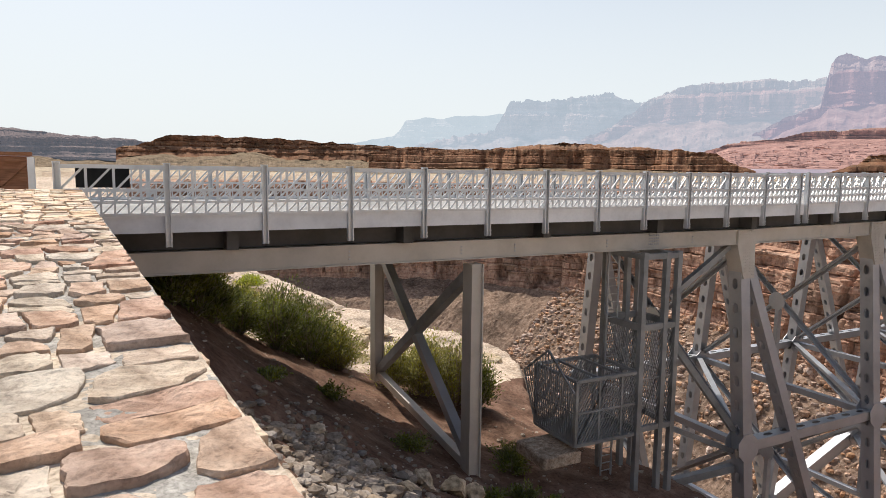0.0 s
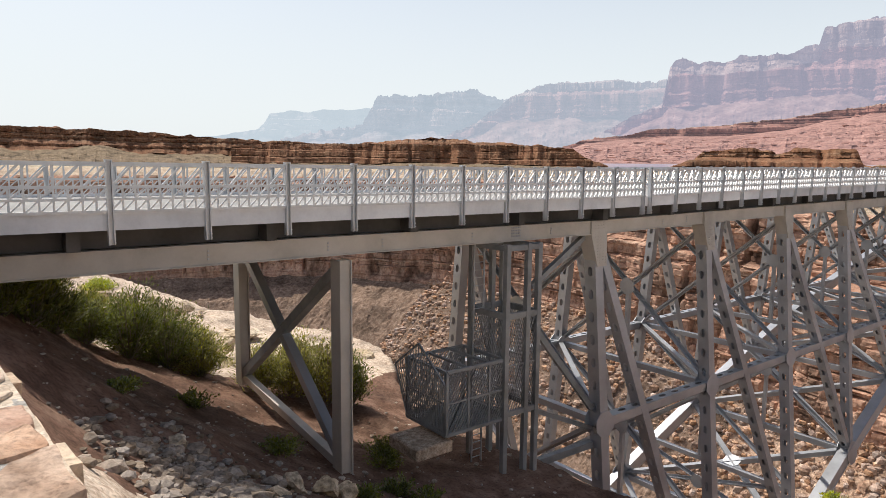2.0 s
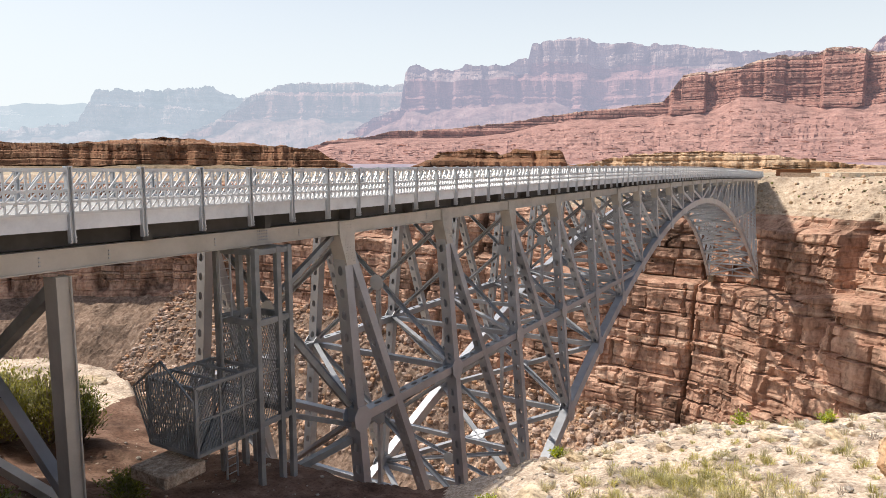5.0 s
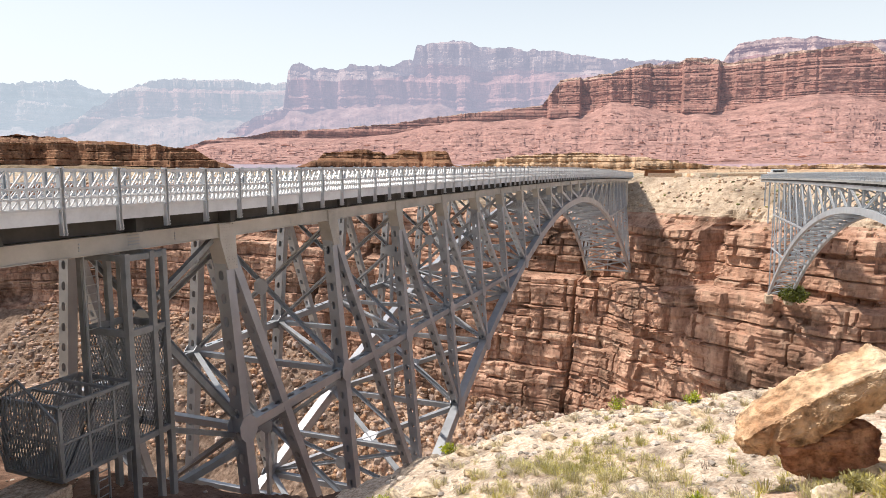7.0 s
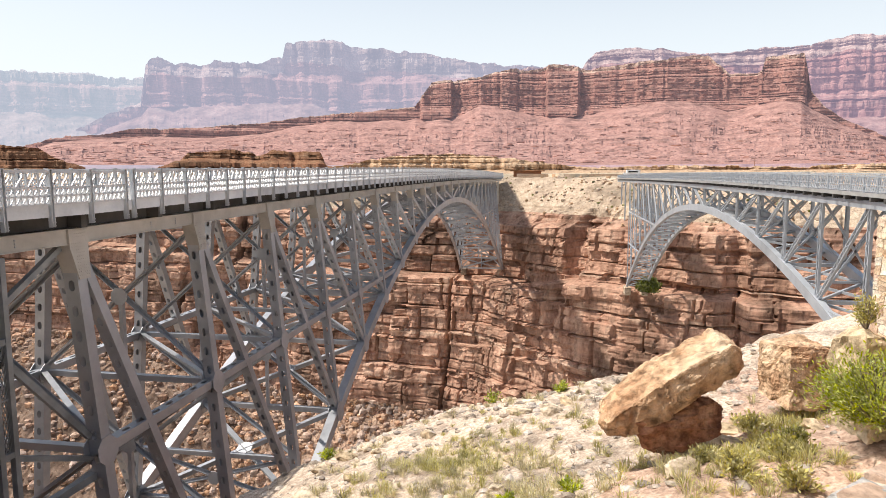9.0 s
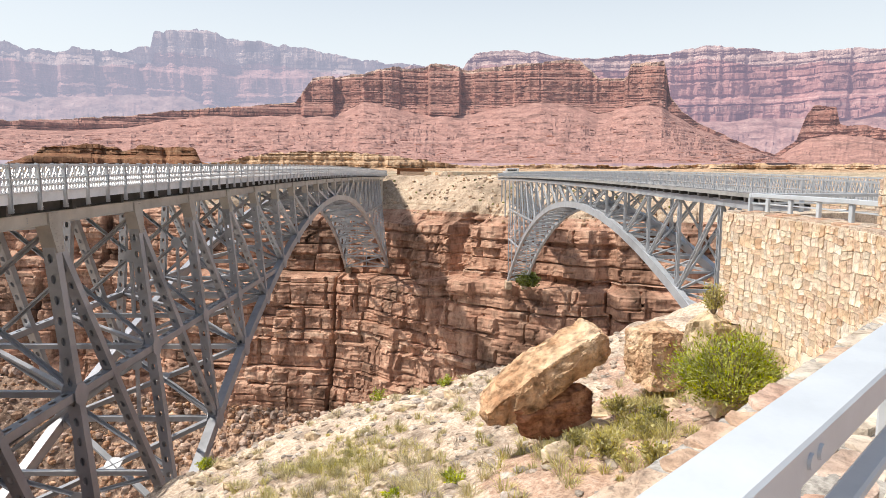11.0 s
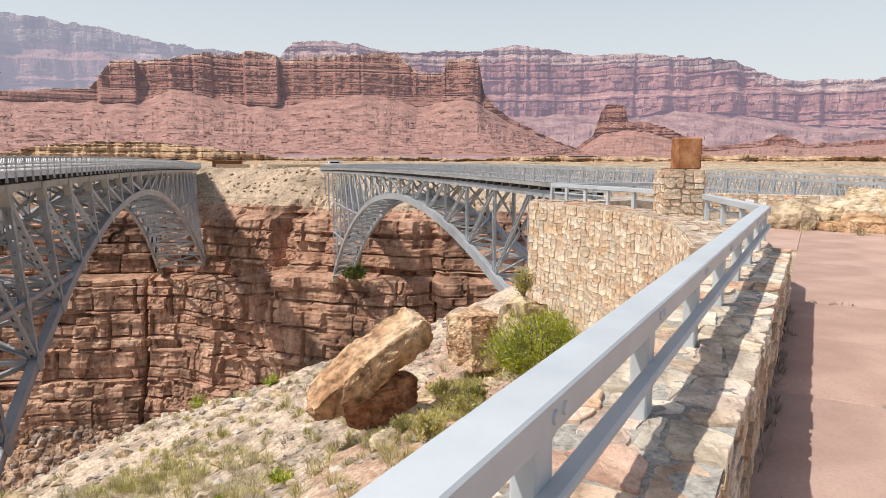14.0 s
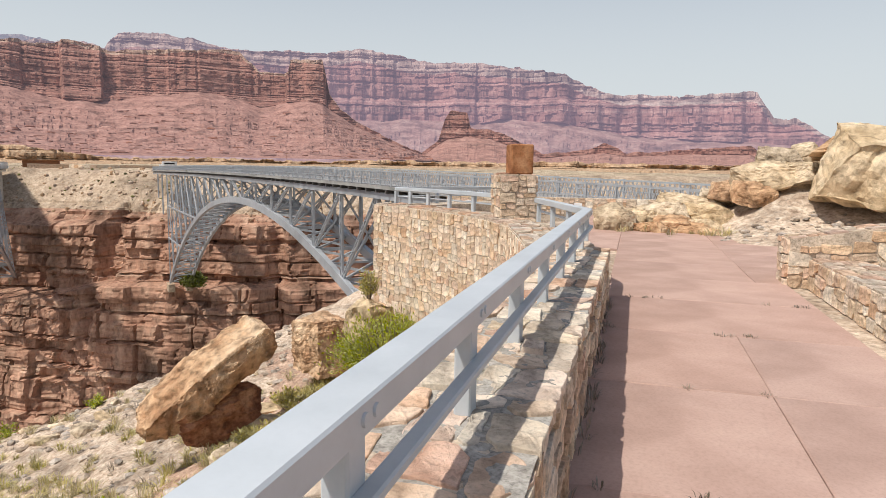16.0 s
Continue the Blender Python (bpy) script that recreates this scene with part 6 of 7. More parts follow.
HEAP = [(-44.9, 16.4, 1.62, (1.0, 0.8, 0.85), "pale_rock"), (-46.6, 16.9, 1.62, (1.3, 1.0, 0.5), "pale_rock"), (-48.4, 17.3, 1.75, (1.7, 1.1, 0.6), "pale_rock"), (-49.6, 16.5, 1.5, (1.2, 0.8, 0.5), "boulder"), (-50.6, 17.6, 1.98, (1.9, 1.2, 0.6), "pale_rock"), (-52.3, 17.1, 1.8, (1.3, 0.9, 0.6), "boulder_pale"), (-51.4, 16.6, 1.5, (1.1, 0.8, 0.45), "pale_rock"), (-53.6, 18.0, 2.15, (1.6, 1.1, 0.6), "pale_rock"), (-47.6, 16.2, 1.45, (0.8, 0.6, 0.4), "boulder"), (-53.4, 17.4, 2.35, (1.0, 0.8, 0.6), "boulder"),
        (-56.4, 17.4, 2.72, (2.1, 1.5, 0.75), "pale_rock"), (-55.3, 16.8, 2.3, (1.1, 0.8, 0.6), "boulder"), (-58.9, 17.6, 2.7, (1.4, 1.2, 0.8), "pale_rock"), (-56.6, 18.8, 3.12, (1.15, 0.9, 0.72), "pale_rock"),
        (-58.5, 19.2, 3.22, (0.8, 0.7, 0.75), "pale_rock"), (-59.9, 19.0, 3.15, (0.8, 0.7, 0.6), "pale_rock"), (-64.4, 16.2, 2.8, (3.1, 2.3, 1.9), "boulder_pale"), (-63.2, 17.0, 3.42, (2.4, 1.5, 0.55), "boulder"),
        (-58.0, 17.8, 2.2, (2.2, 1.4, 0.7), "pale_rock"), (-60.6, 18.4, 2.4, (2.2, 1.6, 1.0), "pale_rock"), (-50.8, 16.4, 1.45, (1.6, 0.8, 0.5), "boulder")]
LIE = [(-0.95, -0.6, -0.7), (-0.9, 0.7, -0.5), (0.9, -0.8, -0.8), (0.95, 0.6, -0.6), (-0.8, -0.7, 0.4), (-0.6, 0.8, 0.75), (0.75, -0.6, 0.9), (0.85, 0.75, 0.6), (0.0, -1.0, 0.1), (0.1, 0.95, -0.9), (-1.0, 0.0, 0.1), (0.0, -0.3, 0.95)]
for az, d, z, size, mat in HEAP:
    x, y = polar(az, d)
    shape = [tuple(c + rr.uniform(-0.18, 0.18) for c in p) for p in LIE]
    boulder("boulder", ("rusty orange" if mat == "boulder" else "cream") + " weathered boulder in the heap beside the walkway", (float(x), float(y), z), size, (rr.uniform(-9, 9), rr.uniform(-9, 9), az + 90 + rr.uniform(-25, 25)), M[mat], rr, group="boulder heap", rough=0.05, cuts=4, shape=shape, points=12)
aa, rad = np.meshgrid(np.linspace(-76, -43, 80), np.linspace(12.5, 26, 60), indexing="ij")
hx, hy = polar(aa, rad)
hz = 1.31 + (1.05 * smooth(13.4, 18.5, rad) + 0.12 * (fbm(hx * 0.9, hy * 0.9, 2.0, 5) - 0.5)) * smooth(-51.5, -58, aa) + 0.5 * smooth(15.8, 18.0, rad) * smooth(-45, -50, aa) + 0.05 * (fbm(hx * 2.5, hy * 2.5, 6.0, 3) - 0.5)
tagged(part("ground", mesh_of("ground", np.stack([hx, hy, hz], -1).reshape(-1, 3).tolist(), grid(80, 60).tolist(), M["bank"], True)), "sloping pale gravel under the boulder heap", "ground", kind="structure")
for x, y, z, sx, sy, sz in ((-14.2, 24.5, -4.9, 1.8, 1.2, 0.7), (-12.5, 25.5, -5.2, 2.2, 1.4, 0.8), (-10.8, 23.4, -5.9, 1.6, 1.3, 0.9), (-13.0, 20.5, -5.3, 1.4, 1.1, 0.7), (-3.4, 21.5, -9.0, 5.5, 3.0, 1.0), (-0.8, 18.5, -9.5, 4.0, 2.6, 1.1), (-6.0, 23.5, -8.4, 3.5, 2.2, 0.9), (-6.5, 16.5, -8.2, 2.6, 1.6, 0.9), (-9.2, 17.5, -7.2, 2.2, 1.5, 0.8), (-11.6, 16.4, -6.4, 1.9, 1.2, 0.8), (0.6, 22.0, -9.7, 3.0, 2.2, 0.8), (-16.4, 27, -3.9, 2.4, 1.6, 0.9), (-15.0, 30, -4.0, 3.0, 2.0, 0.9), (-9.0, 27.0, -6.6, 2.6, 1.8, 0.8)):
    boulder("boulder", "flat white limestone slab among the scrub below the bridge", (x, y, z), (sx, sy, sz), (rr.uniform(-6, 6), rr.uniform(-6, 6), rr.uniform(0, 180)), M["pale_rock"], rr, group="white slabs below the bridge")
for _ in range(34):
    x, y = rr.uniform(-18, -5), rr.uniform(15.5, 38)
    sx = 0.6 + 1.5 * rr.random() ** 2
    boulder("boulder", "broken white limestone block among the scrub below the bridge", (x, y, float(ground_z(x, y)) + 0.1), (sx, sx * rr.uniform(0.5, 0.85), sx * rr.uniform(0.35, 0.5)), (rr.uniform(-10, 10), rr.uniform(-10, 10), rr.uniform(0, 180)), M["pale_rock"], rr, group="white slabs below the bridge", cuts=2, rough=0.06)
for x, y, sx, sz in ((-14.6, -3.4, 0.9, 0.6), (-13.6, -3.2, 1.0, 0.7), (-12.8, -2.9, 0.8, 0.6), (-17.2, -2.4, 0.6, 0.35), (-15.6, -4.6, 0.7, 0.45)):
    boulder("boulder", "buff boulder on the slope below the wall", (x, y, float(ground_z(x, y)) + sz * 0.2), (sx, sx * 0.8, sz), (0, 0, rr.uniform(0, 180)), M["pale_rock"], rr, group="boulders on the slope")


for _ in range(95):
    x, y = rr.uniform(-12, 8), rr.uniform(-25, -9)
    sx = 0.25 + 1.0 * rr.random() ** 2
    boulder("boulder", "pale half-buried rock on the gravel bank", (x, y, float(ground_z(x, y)) + 0.02), (sx, sx * rr.uniform(0.5, 0.9), sx * 0.45), (rr.uniform(-12, 12), rr.uniform(-12, 12), rr.uniform(0, 180)), M["pale_rock"], rr, group="rocks on the bank", cuts=2, rough=0.06)


def scatter(name, label, mat, count, rnd, where, size, sink=0.25, floor_z=None):
    """Loose stones as one object."""
    v0 = [(0, 0, 1), (0.89, 0, 0.45), (0.28, 0.85, 0.45), (-0.72, 0.53, 0.45), (-0.72, -0.53, 0.45), (0.28, -0.85, 0.45), (0.72, 0.53, -0.45), (-0.28, 0.85, -0.45), (-0.89, 0, -0.45), (-0.28, -0.85, -0.45), (0.72, -0.53, -0.45)]
    f0 = [(0, 1, 2), (0, 2, 3), (0, 3, 4), (0, 4, 5), (0, 5, 1), (1, 6, 2), (2, 7, 3), (3, 8, 4), (4, 9, 5), (5, 10, 1), (6, 7, 2), (7, 8, 3), (8, 9, 4), (9, 10, 5), (10, 6, 1)]
    verts, faces = [], []
    for _ in range(count):
        x, y = where(rnd)
        s = size[0] + (size[1] - size[0]) * rnd.random() ** 5
        z = (floor_z or ground_z)(x, y) + s * (0.5 - sink)
        a = rnd.uniform(0, 6.28)
        sc = (rnd.uniform(0.7, 1.3), rnd.uniform(0.7, 1.2), rnd.uniform(0.35, 0.75))
        k = len(verts)
        for p in v0:
            j = [c * q * s * rnd.uniform(0.75, 1.2) for c, q in zip(p, sc)]
            verts.append((x + j[0] * math.cos(a) - j[1] * math.sin(a), y + j[0] * math.sin(a) + j[1] * math.cos(a), z + j[2]))
        faces += [tuple(i + k for i in f) for f in f0]
    return tagged(part(name, mesh_of(name, verts, faces, mat)), label, "stones", kind="stuff")


scatter("loose_stones", "gravel and stones on the slope under the boulders", M["pebble"], 900, rr, lambda r: tuple(float(c) for c in polar(r.uniform(-66, -46), r.uniform(14.3, 18.5))), (0.015, 0.12), 0.4, lambda x, y: 1.31 + 1.05 * float(smooth(13.4, 18.5, math.hypot(x + 21.5, y + 18.5))) * float(smooth(-51.5, -58, math.degrees(math.atan2(y + 18.5, x + 21.5)))))
scatter("rubble", "heap of grey-brown broken stone below the wall", M["rubble"], 1700, rr, lambda r: (r.gauss(-17.1, 1.0), r.gauss(-5.0, 1.5)), (0.06, 0.26))
scatter("loose_stones", "loose pale stones strewn over the bank", M["pebble"], 4200, rr, lambda r: (r.uniform(-14, 9), r.uniform(-27, -8)), (0.015, 0.2), 0.42)
scatter("loose_stones", "stones in the shade under the bridge", M["pebble"], 700, rr, lambda r: (r.uniform(-20, -3), r.uniform(-8, 9)), (0.03, 0.14))


# ---- plants ----
def blades(verts, faces, c, n, reach, height, width, rnd, lean=0.9, droop=0.2, ball=0.0):
    """Thin tapering blades or leafy sprays from one root."""
    for _ in range(n):
        a = rnd.uniform(0, 6.283)
        r0 = ball * math.sqrt(rnd.random())
        x0, y0, z0 = c[0] + r0 * math.cos(a), c[1] + r0 * math.sin(a), c[2]
        t = rnd.random() ** 0.7 * lean
        b = a + rnd.gauss(0, 0.5)
        h = height * rnd.uniform(0.55, 1.1)
        dx, dy, dz = math.cos(b) * t * reach, math.sin(b) * t * reach, h * (1 - 0.45 * t * t)
        px, py = -math.sin(b) * width * rnd.uniform(0.6, 1.3), math.cos(b) * width * rnd.uniform(0.6, 1.3)
        k = len(verts)
        m = 0.55
        verts += [(x0 - px * 0.6, y0 - py * 0.6, z0), (x0 + px * 0.6, y0 + py * 0.6, z0),
                  (x0 + dx * m * 0.8 + px, y0 + dy * m * 0.8 + py, z0 + dz * (m + droop)), (x0 + dx * m * 0.8 - px, y0 + dy * m * 0.8 - py, z0 + dz * (m + droop)), (x0 + dx, y0 + dy, z0 + dz)]
        faces += [(k, k + 1, k + 2, k + 3), (k + 3, k + 2, k + 4)]


def bush(label, at, size, n, mat, rnd, group="", twigs=True, leaf=(0.10, 0.022)):
    """A twiggy shrub: stems from the root, and small leaves round the ends of many shoots."""
    b = thing("bush", label, "bush", group, at=at)
    sv, sf, lv, lf = [], [], [], []
    shoots = max(12, n // 26)
    for _ in range(shoots):
        a = rnd.uniform(0, 6.283)
        e = rnd.uniform(0.1, 1.0) ** 0.8
        tip = Vector((math.cos(a) * e * size[0] * rnd.uniform(0.6, 1.0), math.sin(a) * e * size[1] * rnd.uniform(0.6, 1.0), size[2] * (1.05 - 0.55 * e * e) * rnd.uniform(0.6, 1.12)))
        root = Vector((tip.x * 0.12, tip.y * 0.12, -0.05))
        w = 0.012 + 0.008 * size[2]
        side = Vector((-math.sin(a), math.cos(a), 0)) * w
        k = len(sv)
        sv += [tuple(root - side), tuple(root + side), tuple(tip + side * 0.3), tuple(tip - side * 0.3)]
        sf.append((k, k + 1, k + 2, k + 3))
        for _ in range(n // shoots):
            t = rnd.uniform(0.3, 1.08)
            c = root.lerp(tip, t) + Vector((rnd.gauss(0, 1), rnd.gauss(0, 1), rnd.gauss(0, 0.8))) * 0.085 * size[2]
            d = (tip - root).normalized() + Vector((rnd.gauss(0, 0.6), rnd.gauss(0, 0.6), rnd.gauss(0, 0.5)))
            d = d.normalized() * leaf[0] * rnd.uniform(0.6, 1.4)
            s = d.cross(Vector((rnd.gauss(0, 1), rnd.gauss(0, 1), rnd.gauss(0, 1)))).normalized() * leaf[1] * rnd.uniform(0.7, 1.4)
            k = len(lv)
            lv += [tuple(c), tuple(c + d * 0.5 + s), tuple(c + d), tuple(c + d * 0.5 - s)]
            lf.append((k, k + 1, k + 2, k + 3))
    part("stem", mesh_of("stem", sv, sf, M["twig"]), None, b)
    part("foliage", mesh_of("foliage", lv, lf, mat), None, b)
    return b


rb = random.Random(21)


def on_ground(x, y, up=0.0):
    return (x, y, float(ground_z(x, y)) + up)


bush("bright green rounded shrub below the retaining wall", (-9.3, -24.3, -1.6), (1.55, 1.4, 1.1), 24000, M["leaf"], rb, leaf=(0.085, 0.013))
bush("olive shrub on the slope by the wall foot", (-8.3, -23.2, float(ground_z(-8.3, -23.2))), (0.5, 0.5, 0.55), 900, M["leaf_olive"], rb)
bush("dry yellow-green shrub at the wall corner", (-8.8, -24.1, 0.02), (0.3, 0.3, 0.5), 900, M["grass_green"], rb, leaf=(0.07, 0.012))
for x, y, s, h in ((-9.4, -21.9, 0.9, 0.6), (-10.2, -22.6, 0.8, 0.55), (-8.9, -22.8, 0.7, 0.5), (-11.5, -21.9, 0.8, 0.65), (-6.9, -23.0, 0.7, 0.5), (-5.3, -23.3, 0.8, 0.5), (-8.0, -21.6, 0.6, 0.4)):
    bush("low olive-green scrub on the bank", on_ground(x, y), (s * 0.6, s * 0.6, h * 0.8), 600, M["grass_green"], rb, "low scrub on the bank")
for x, y, s, h, m in ((-17.2, 9.6, 1.4, 1.7, "leaf_dark"), (-15.6, 10.0, 1.8, 2.3, "leaf_dark"), (-14.0, 10.6, 2.0, 2.5, "leaf_dark"), (-12.6, 10.6, 1.6, 1.9, "leaf_olive"), (-14.8, 12.2, 2.0, 2.6, "leaf_dark"), (-12.9, 12.4, 1.6, 2.0, "leaf_olive"),
                      (-10.3, 9.4, 1.3, 2.0, "leaf_olive"), (-8.9, 8.8, 1.4, 2.6, "leaf_olive"), (-7.4, 8.4, 1.4, 2.8, "leaf_olive"), (-6.3, 8.2, 1.2, 2.3, "leaf_dark"), (-8.2, 10.4, 1.6, 2.4, "leaf_olive"),
                      (-19.3, 5.5, 1.3, 1.9, "leaf_dark"), (-20.2, 3.6, 1.0, 1.5, "leaf_dark"), (-18.4, 8.0, 1.2, 1.7, "leaf_dark"), (-15.5, 20, 1.3, 0.9, "leaf_olive"), (-12.5, 21, 1.3, 0.9, "leaf"), (-16.8, 26, 1.2, 0.8, "leaf_olive"), (-12.8, 32, 1.2, 0.9, "leaf")):
    bush("feathery green tamarisk scrub beyond the bridge bent", on_ground(x, y), (s, s, h), 5200, M[m], rb, "scrub below the bridge", leaf=(0.2, 0.022))
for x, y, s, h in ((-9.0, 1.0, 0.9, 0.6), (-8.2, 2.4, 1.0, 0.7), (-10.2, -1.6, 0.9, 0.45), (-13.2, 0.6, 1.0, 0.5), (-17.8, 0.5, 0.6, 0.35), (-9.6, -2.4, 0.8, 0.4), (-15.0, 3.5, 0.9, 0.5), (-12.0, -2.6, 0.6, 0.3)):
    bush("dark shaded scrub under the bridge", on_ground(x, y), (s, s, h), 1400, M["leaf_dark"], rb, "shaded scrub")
for x, y, s in ((-3.4, -9.5, 0.5), (2.5, -9.8, 0.5), (7.0, -19.0, 0.5), (7.8, -16.0, 0.6), (-7.2, -19.0, 0.35), (-9.8, -18.6, 0.35), (-6.8, -17.6, 0.3)):
    bush("small green bush on the pale bank", on_ground(x, y), (s, s, s * 0.8), 500, M["leaf"], rb, "small bushes on the bank")
x, y = polar(-54.4, 17.2)
bush("yellow-green bush at the walkway edge", (float(x), float(y), 1.34), (0.75, 0.5, 0.42), 2600, M["leaf"], rb)

bush("dark green shrub on the ledge under the old arch", (148.5, -43.2, -27.6), (4.2, 3.6, 3.2), 4200, M["leaf_dark"], rb, leaf=(0.7, 0.16))

gv, gf, dv, df = [], [], [], []
gg, ggf = [], []
for _ in range(300):
    cx, cy, e = rb.choice(((-1.5, -16.0, 1.5), (-2.5, -15.2, 1.2), (-9.0, -22.4, 0.8), (-4.6, -24.3, 0.7), (-4.0, -17.0, 3.5), (-6.0, -19.0, 3.0)))
    x, y = rb.gauss(cx, e), rb.gauss(cy, e)
    s = rb.uniform(0.12, 0.38)
    blades(gg, ggf, on_ground(x, y, -0.02), 55, s * 1.2, s, 0.007, rb, ball=s * 0.45)
tagged(part("green_grass", mesh_of("green_grass", gg, ggf, M["grass_green"])), "yellow-green bunch grass and weeds over the bank", "grass", kind="stuff")
for _ in range(420):
    if rb.random() < 0.6:
        x, y = rb.gauss(-6.5, 3.0), rb.gauss(-15.5, 2.4)
    else:
        x, y = rb.uniform(-13, 7), rb.uniform(-25, -9)
    c = on_ground(x, y, -0.02)
    s = rb.uniform(0.15, 0.42)
    if rb.random() < 0.75:
        blades(gv, gf, c, 60, s * 1.1, s, 0.006, rb, ball=s * 0.3)
    else:
        blades(dv, df, c, 45, s * 1.2, s * 0.7, 0.006, rb, ball=s * 0.3)
for _ in range(110):
    x, y = rb.uniform(-19, -9), rb.uniform(14, 34)
    s = rb.uniform(0.25, 0.6)
    blades(gv, gf, on_ground(x, y, -0.02), 40, s, s, 0.012, rb, ball=s * 0.4)
for _ in range(60):
    a = rb.uniform(-57, -45)
    d = rb.gauss(16.6 - 0.05 * abs(a + 50), 0.5)
    x, y = polar(a, d)
    s = rb.uniform(0.1, 0.3)
    blades(gv, gf, (float(x), float(y), 1.33), 40, s, s, 0.006, rb, ball=s * 0.4)
for _ in range(26):
    s = rb.choice((0.95, 2.5, 4.05, 5.6))
    p = along(s + rb.gauss(0, 0.02), rb.uniform(-2.1, -0.1), PAVE - 0.01)
    blades(dv, df, p, 14, 0.05, 0.05, 0.003, rb, ball=0.03)
for _ in range(40):
    p = along(rb.uniform(-1.5, 5.2), -0.03 - 0.05 * rb.random(), PAVE - 0.01)
    blades(dv, df, p, 14, 0.08, 0.09, 0.003, rb, ball=0.03)
tagged(part("dry_grass", mesh_of("dry_grass", gv, gf, M["grass"])), "tufts of dry yellow bunch grass over the bank", "grass", kind="stuff")
tagged(part("dead_weeds", mesh_of("dead_weeds", dv, df, M["twig"])), "grey dead weeds between stones and slab joints", "weeds", kind="stuff")

# ---- inspection lift below the bridge ----
def lift_cage():
    t = thing("access_cage", "dark steel mesh access cage with gabled end beside its shaft", "cage")
    S = M["cage"]
    x0, x1, y0, y1, z0, z1 = -7.75, -5.0, -1.05, 1.35, -6.55, -4.25

    def frame_bars(x0, x1, y0, y1, z0, z1, w):
        bm = bmesh.new()
        for x in (x0, x1):
            for y in (y0, y1):
                beam(bm, (x, y, z0), (x, y, z1), w, w, (0, 1, 0))
        for z in (z0, z1):
            for y in (y0, y1):
                beam(bm, (x0, y, z), (x1, y, z), w, w)
            for x in (x0, x1):
                beam(bm, (x, y0, z), (x, y1, z), w, w)
        return bm

    def screen(p, u, v, w, h, pitch, thick=0.025, slope=0.0):
        """Upright bars with two cross rails; slope leans them."""
        bm = bmesh.new()
        p, u, v = Vector(p), Vector(u), Vector(v)
        n = int(w / pitch)
        for k in range(n + 1):
            a = k * w / n
            b = min(max(a + slope * h, 0), w)
            f = (b - a) / (slope * h) if slope else 1.0
            beam(bm, p + u * a, p + u * b + v * h * f, thick, thick)
            if slope and a + slope * h > w:
                rest = (a + slope * h - w)
                beam(bm, p + v * (h - rest / slope), p + u * rest + v * h, thick, thick)
        for q in (0.02, 0.5, 0.98):
            beam(bm, p + v * h * q, p + u * w + v * h * q, thick * 1.6, thick * 1.6)
        return bm

    part("cage_frame", frame_bars(x0, x1, y0, y1, z0, z1, 0.11), S, t)
    for x in (x0 + 1.0, x0 + 2.0):
        for p, q, up in (((x, y0, z1), (x, y1, z1), (0, 0, 1)), ((x, y0, z0), (x, y0, z1), (0, 1, 0))):
            bm = bmesh.new()
            beam(bm, p, q, 0.08, 0.08, up)
            part("cage_rail", bm, S, t)
    bm = bmesh.new()
    beam(bm, (x0, y0, (z0 + z1) / 2), (x1, y0, (z0 + z1) / 2), 0.07, 0.07)
    part("cage_rail", bm, S, t)
    tagged(part("side_screen", screen((x0, y0, z0), (1, 0, 0), (0, 0, 1), x1 - x0, z1 - z0, 0.13, 0.028, 0.6), S, t), kind="stuff")
    tagged(part("side_screen", screen((x0, y1, z0), (1, 0, 0), (0, 0, 1), x1 - x0, z1 - z0, 0.13, 0.028, 0.6), S, t), kind="stuff")
    tagged(part("end_screen", screen((x0, y0, z0), (0, 1, 0), (0, 0, 1), y1 - y0, z1 - z0, 0.12, 0.03), S, t), kind="stuff")
    bm = bmesh.new()
    ym, zp = (y0 + y1) / 2, z1 + 0.85
    gx = x0 - 0.35
    for a, b in (((gx, y0 - 0.3, z1 - 0.25), (gx, ym, zp)), ((gx, ym, zp), (gx, y1 + 0.3, z1 - 0.25)), ((gx, y1 + 0.3, z1 - 0.25), (x0, y1, z0)), ((gx, y0 - 0.3, z1 - 0.25), (x0, y0, z0))):
        beam(bm, a, b, 0.06, 0.06)
    n = 18
    for k in range(1, n):
        f = k / n
        y = y0 - 0.3 + (y1 - y0 + 0.6) * f
        top = z1 - 0.25 + (zp - z1 + 0.25) * (1 - abs(2 * f - 1))
        beam(bm, (x0, y0 + (y1 - y0) * f, z0), (gx, y, z1 - 0.25), 0.028, 0.028, (0, 1, 0))
        beam(bm, (gx, y, z1 - 0.25), (gx, y, top), 0.028, 0.028, (0, 1, 0))
    tagged(part("gable_screen", bm, S, t), kind="stuff")
    bm = bmesh.new()
    box(bm, (x0, y0, z0 - 0.06), (x1, y1, z0 + 0.03))
    part("cage_floor", bm, S, t)
    # shaft
    a0, a1, b0, b1 = -5.0, -3.35, -1.1, 0.9
    for x in (a0, (a0 + a1) / 2 + 0.25, a1):
        for y in (b0, b1):
            bm = bmesh.new()
            beam(bm, (x, y, -10.5), (x, y, 0.1), 0.2, 0.2, (0, 1, 0))
            part("shaft_post", bm, S, t)
    for z in (-0.05, -2.6, -6.4):
        bm = bmesh.new()
        for y in (b0, b1):
            beam(bm, (a0, y, z), (a1, y, z), 0.16, 0.2)
        for x in (a0, a1):
            beam(bm, (x, b0, z), (x, b1, z), 0.16, 0.2)
        part("shaft_ring", bm, S, t)
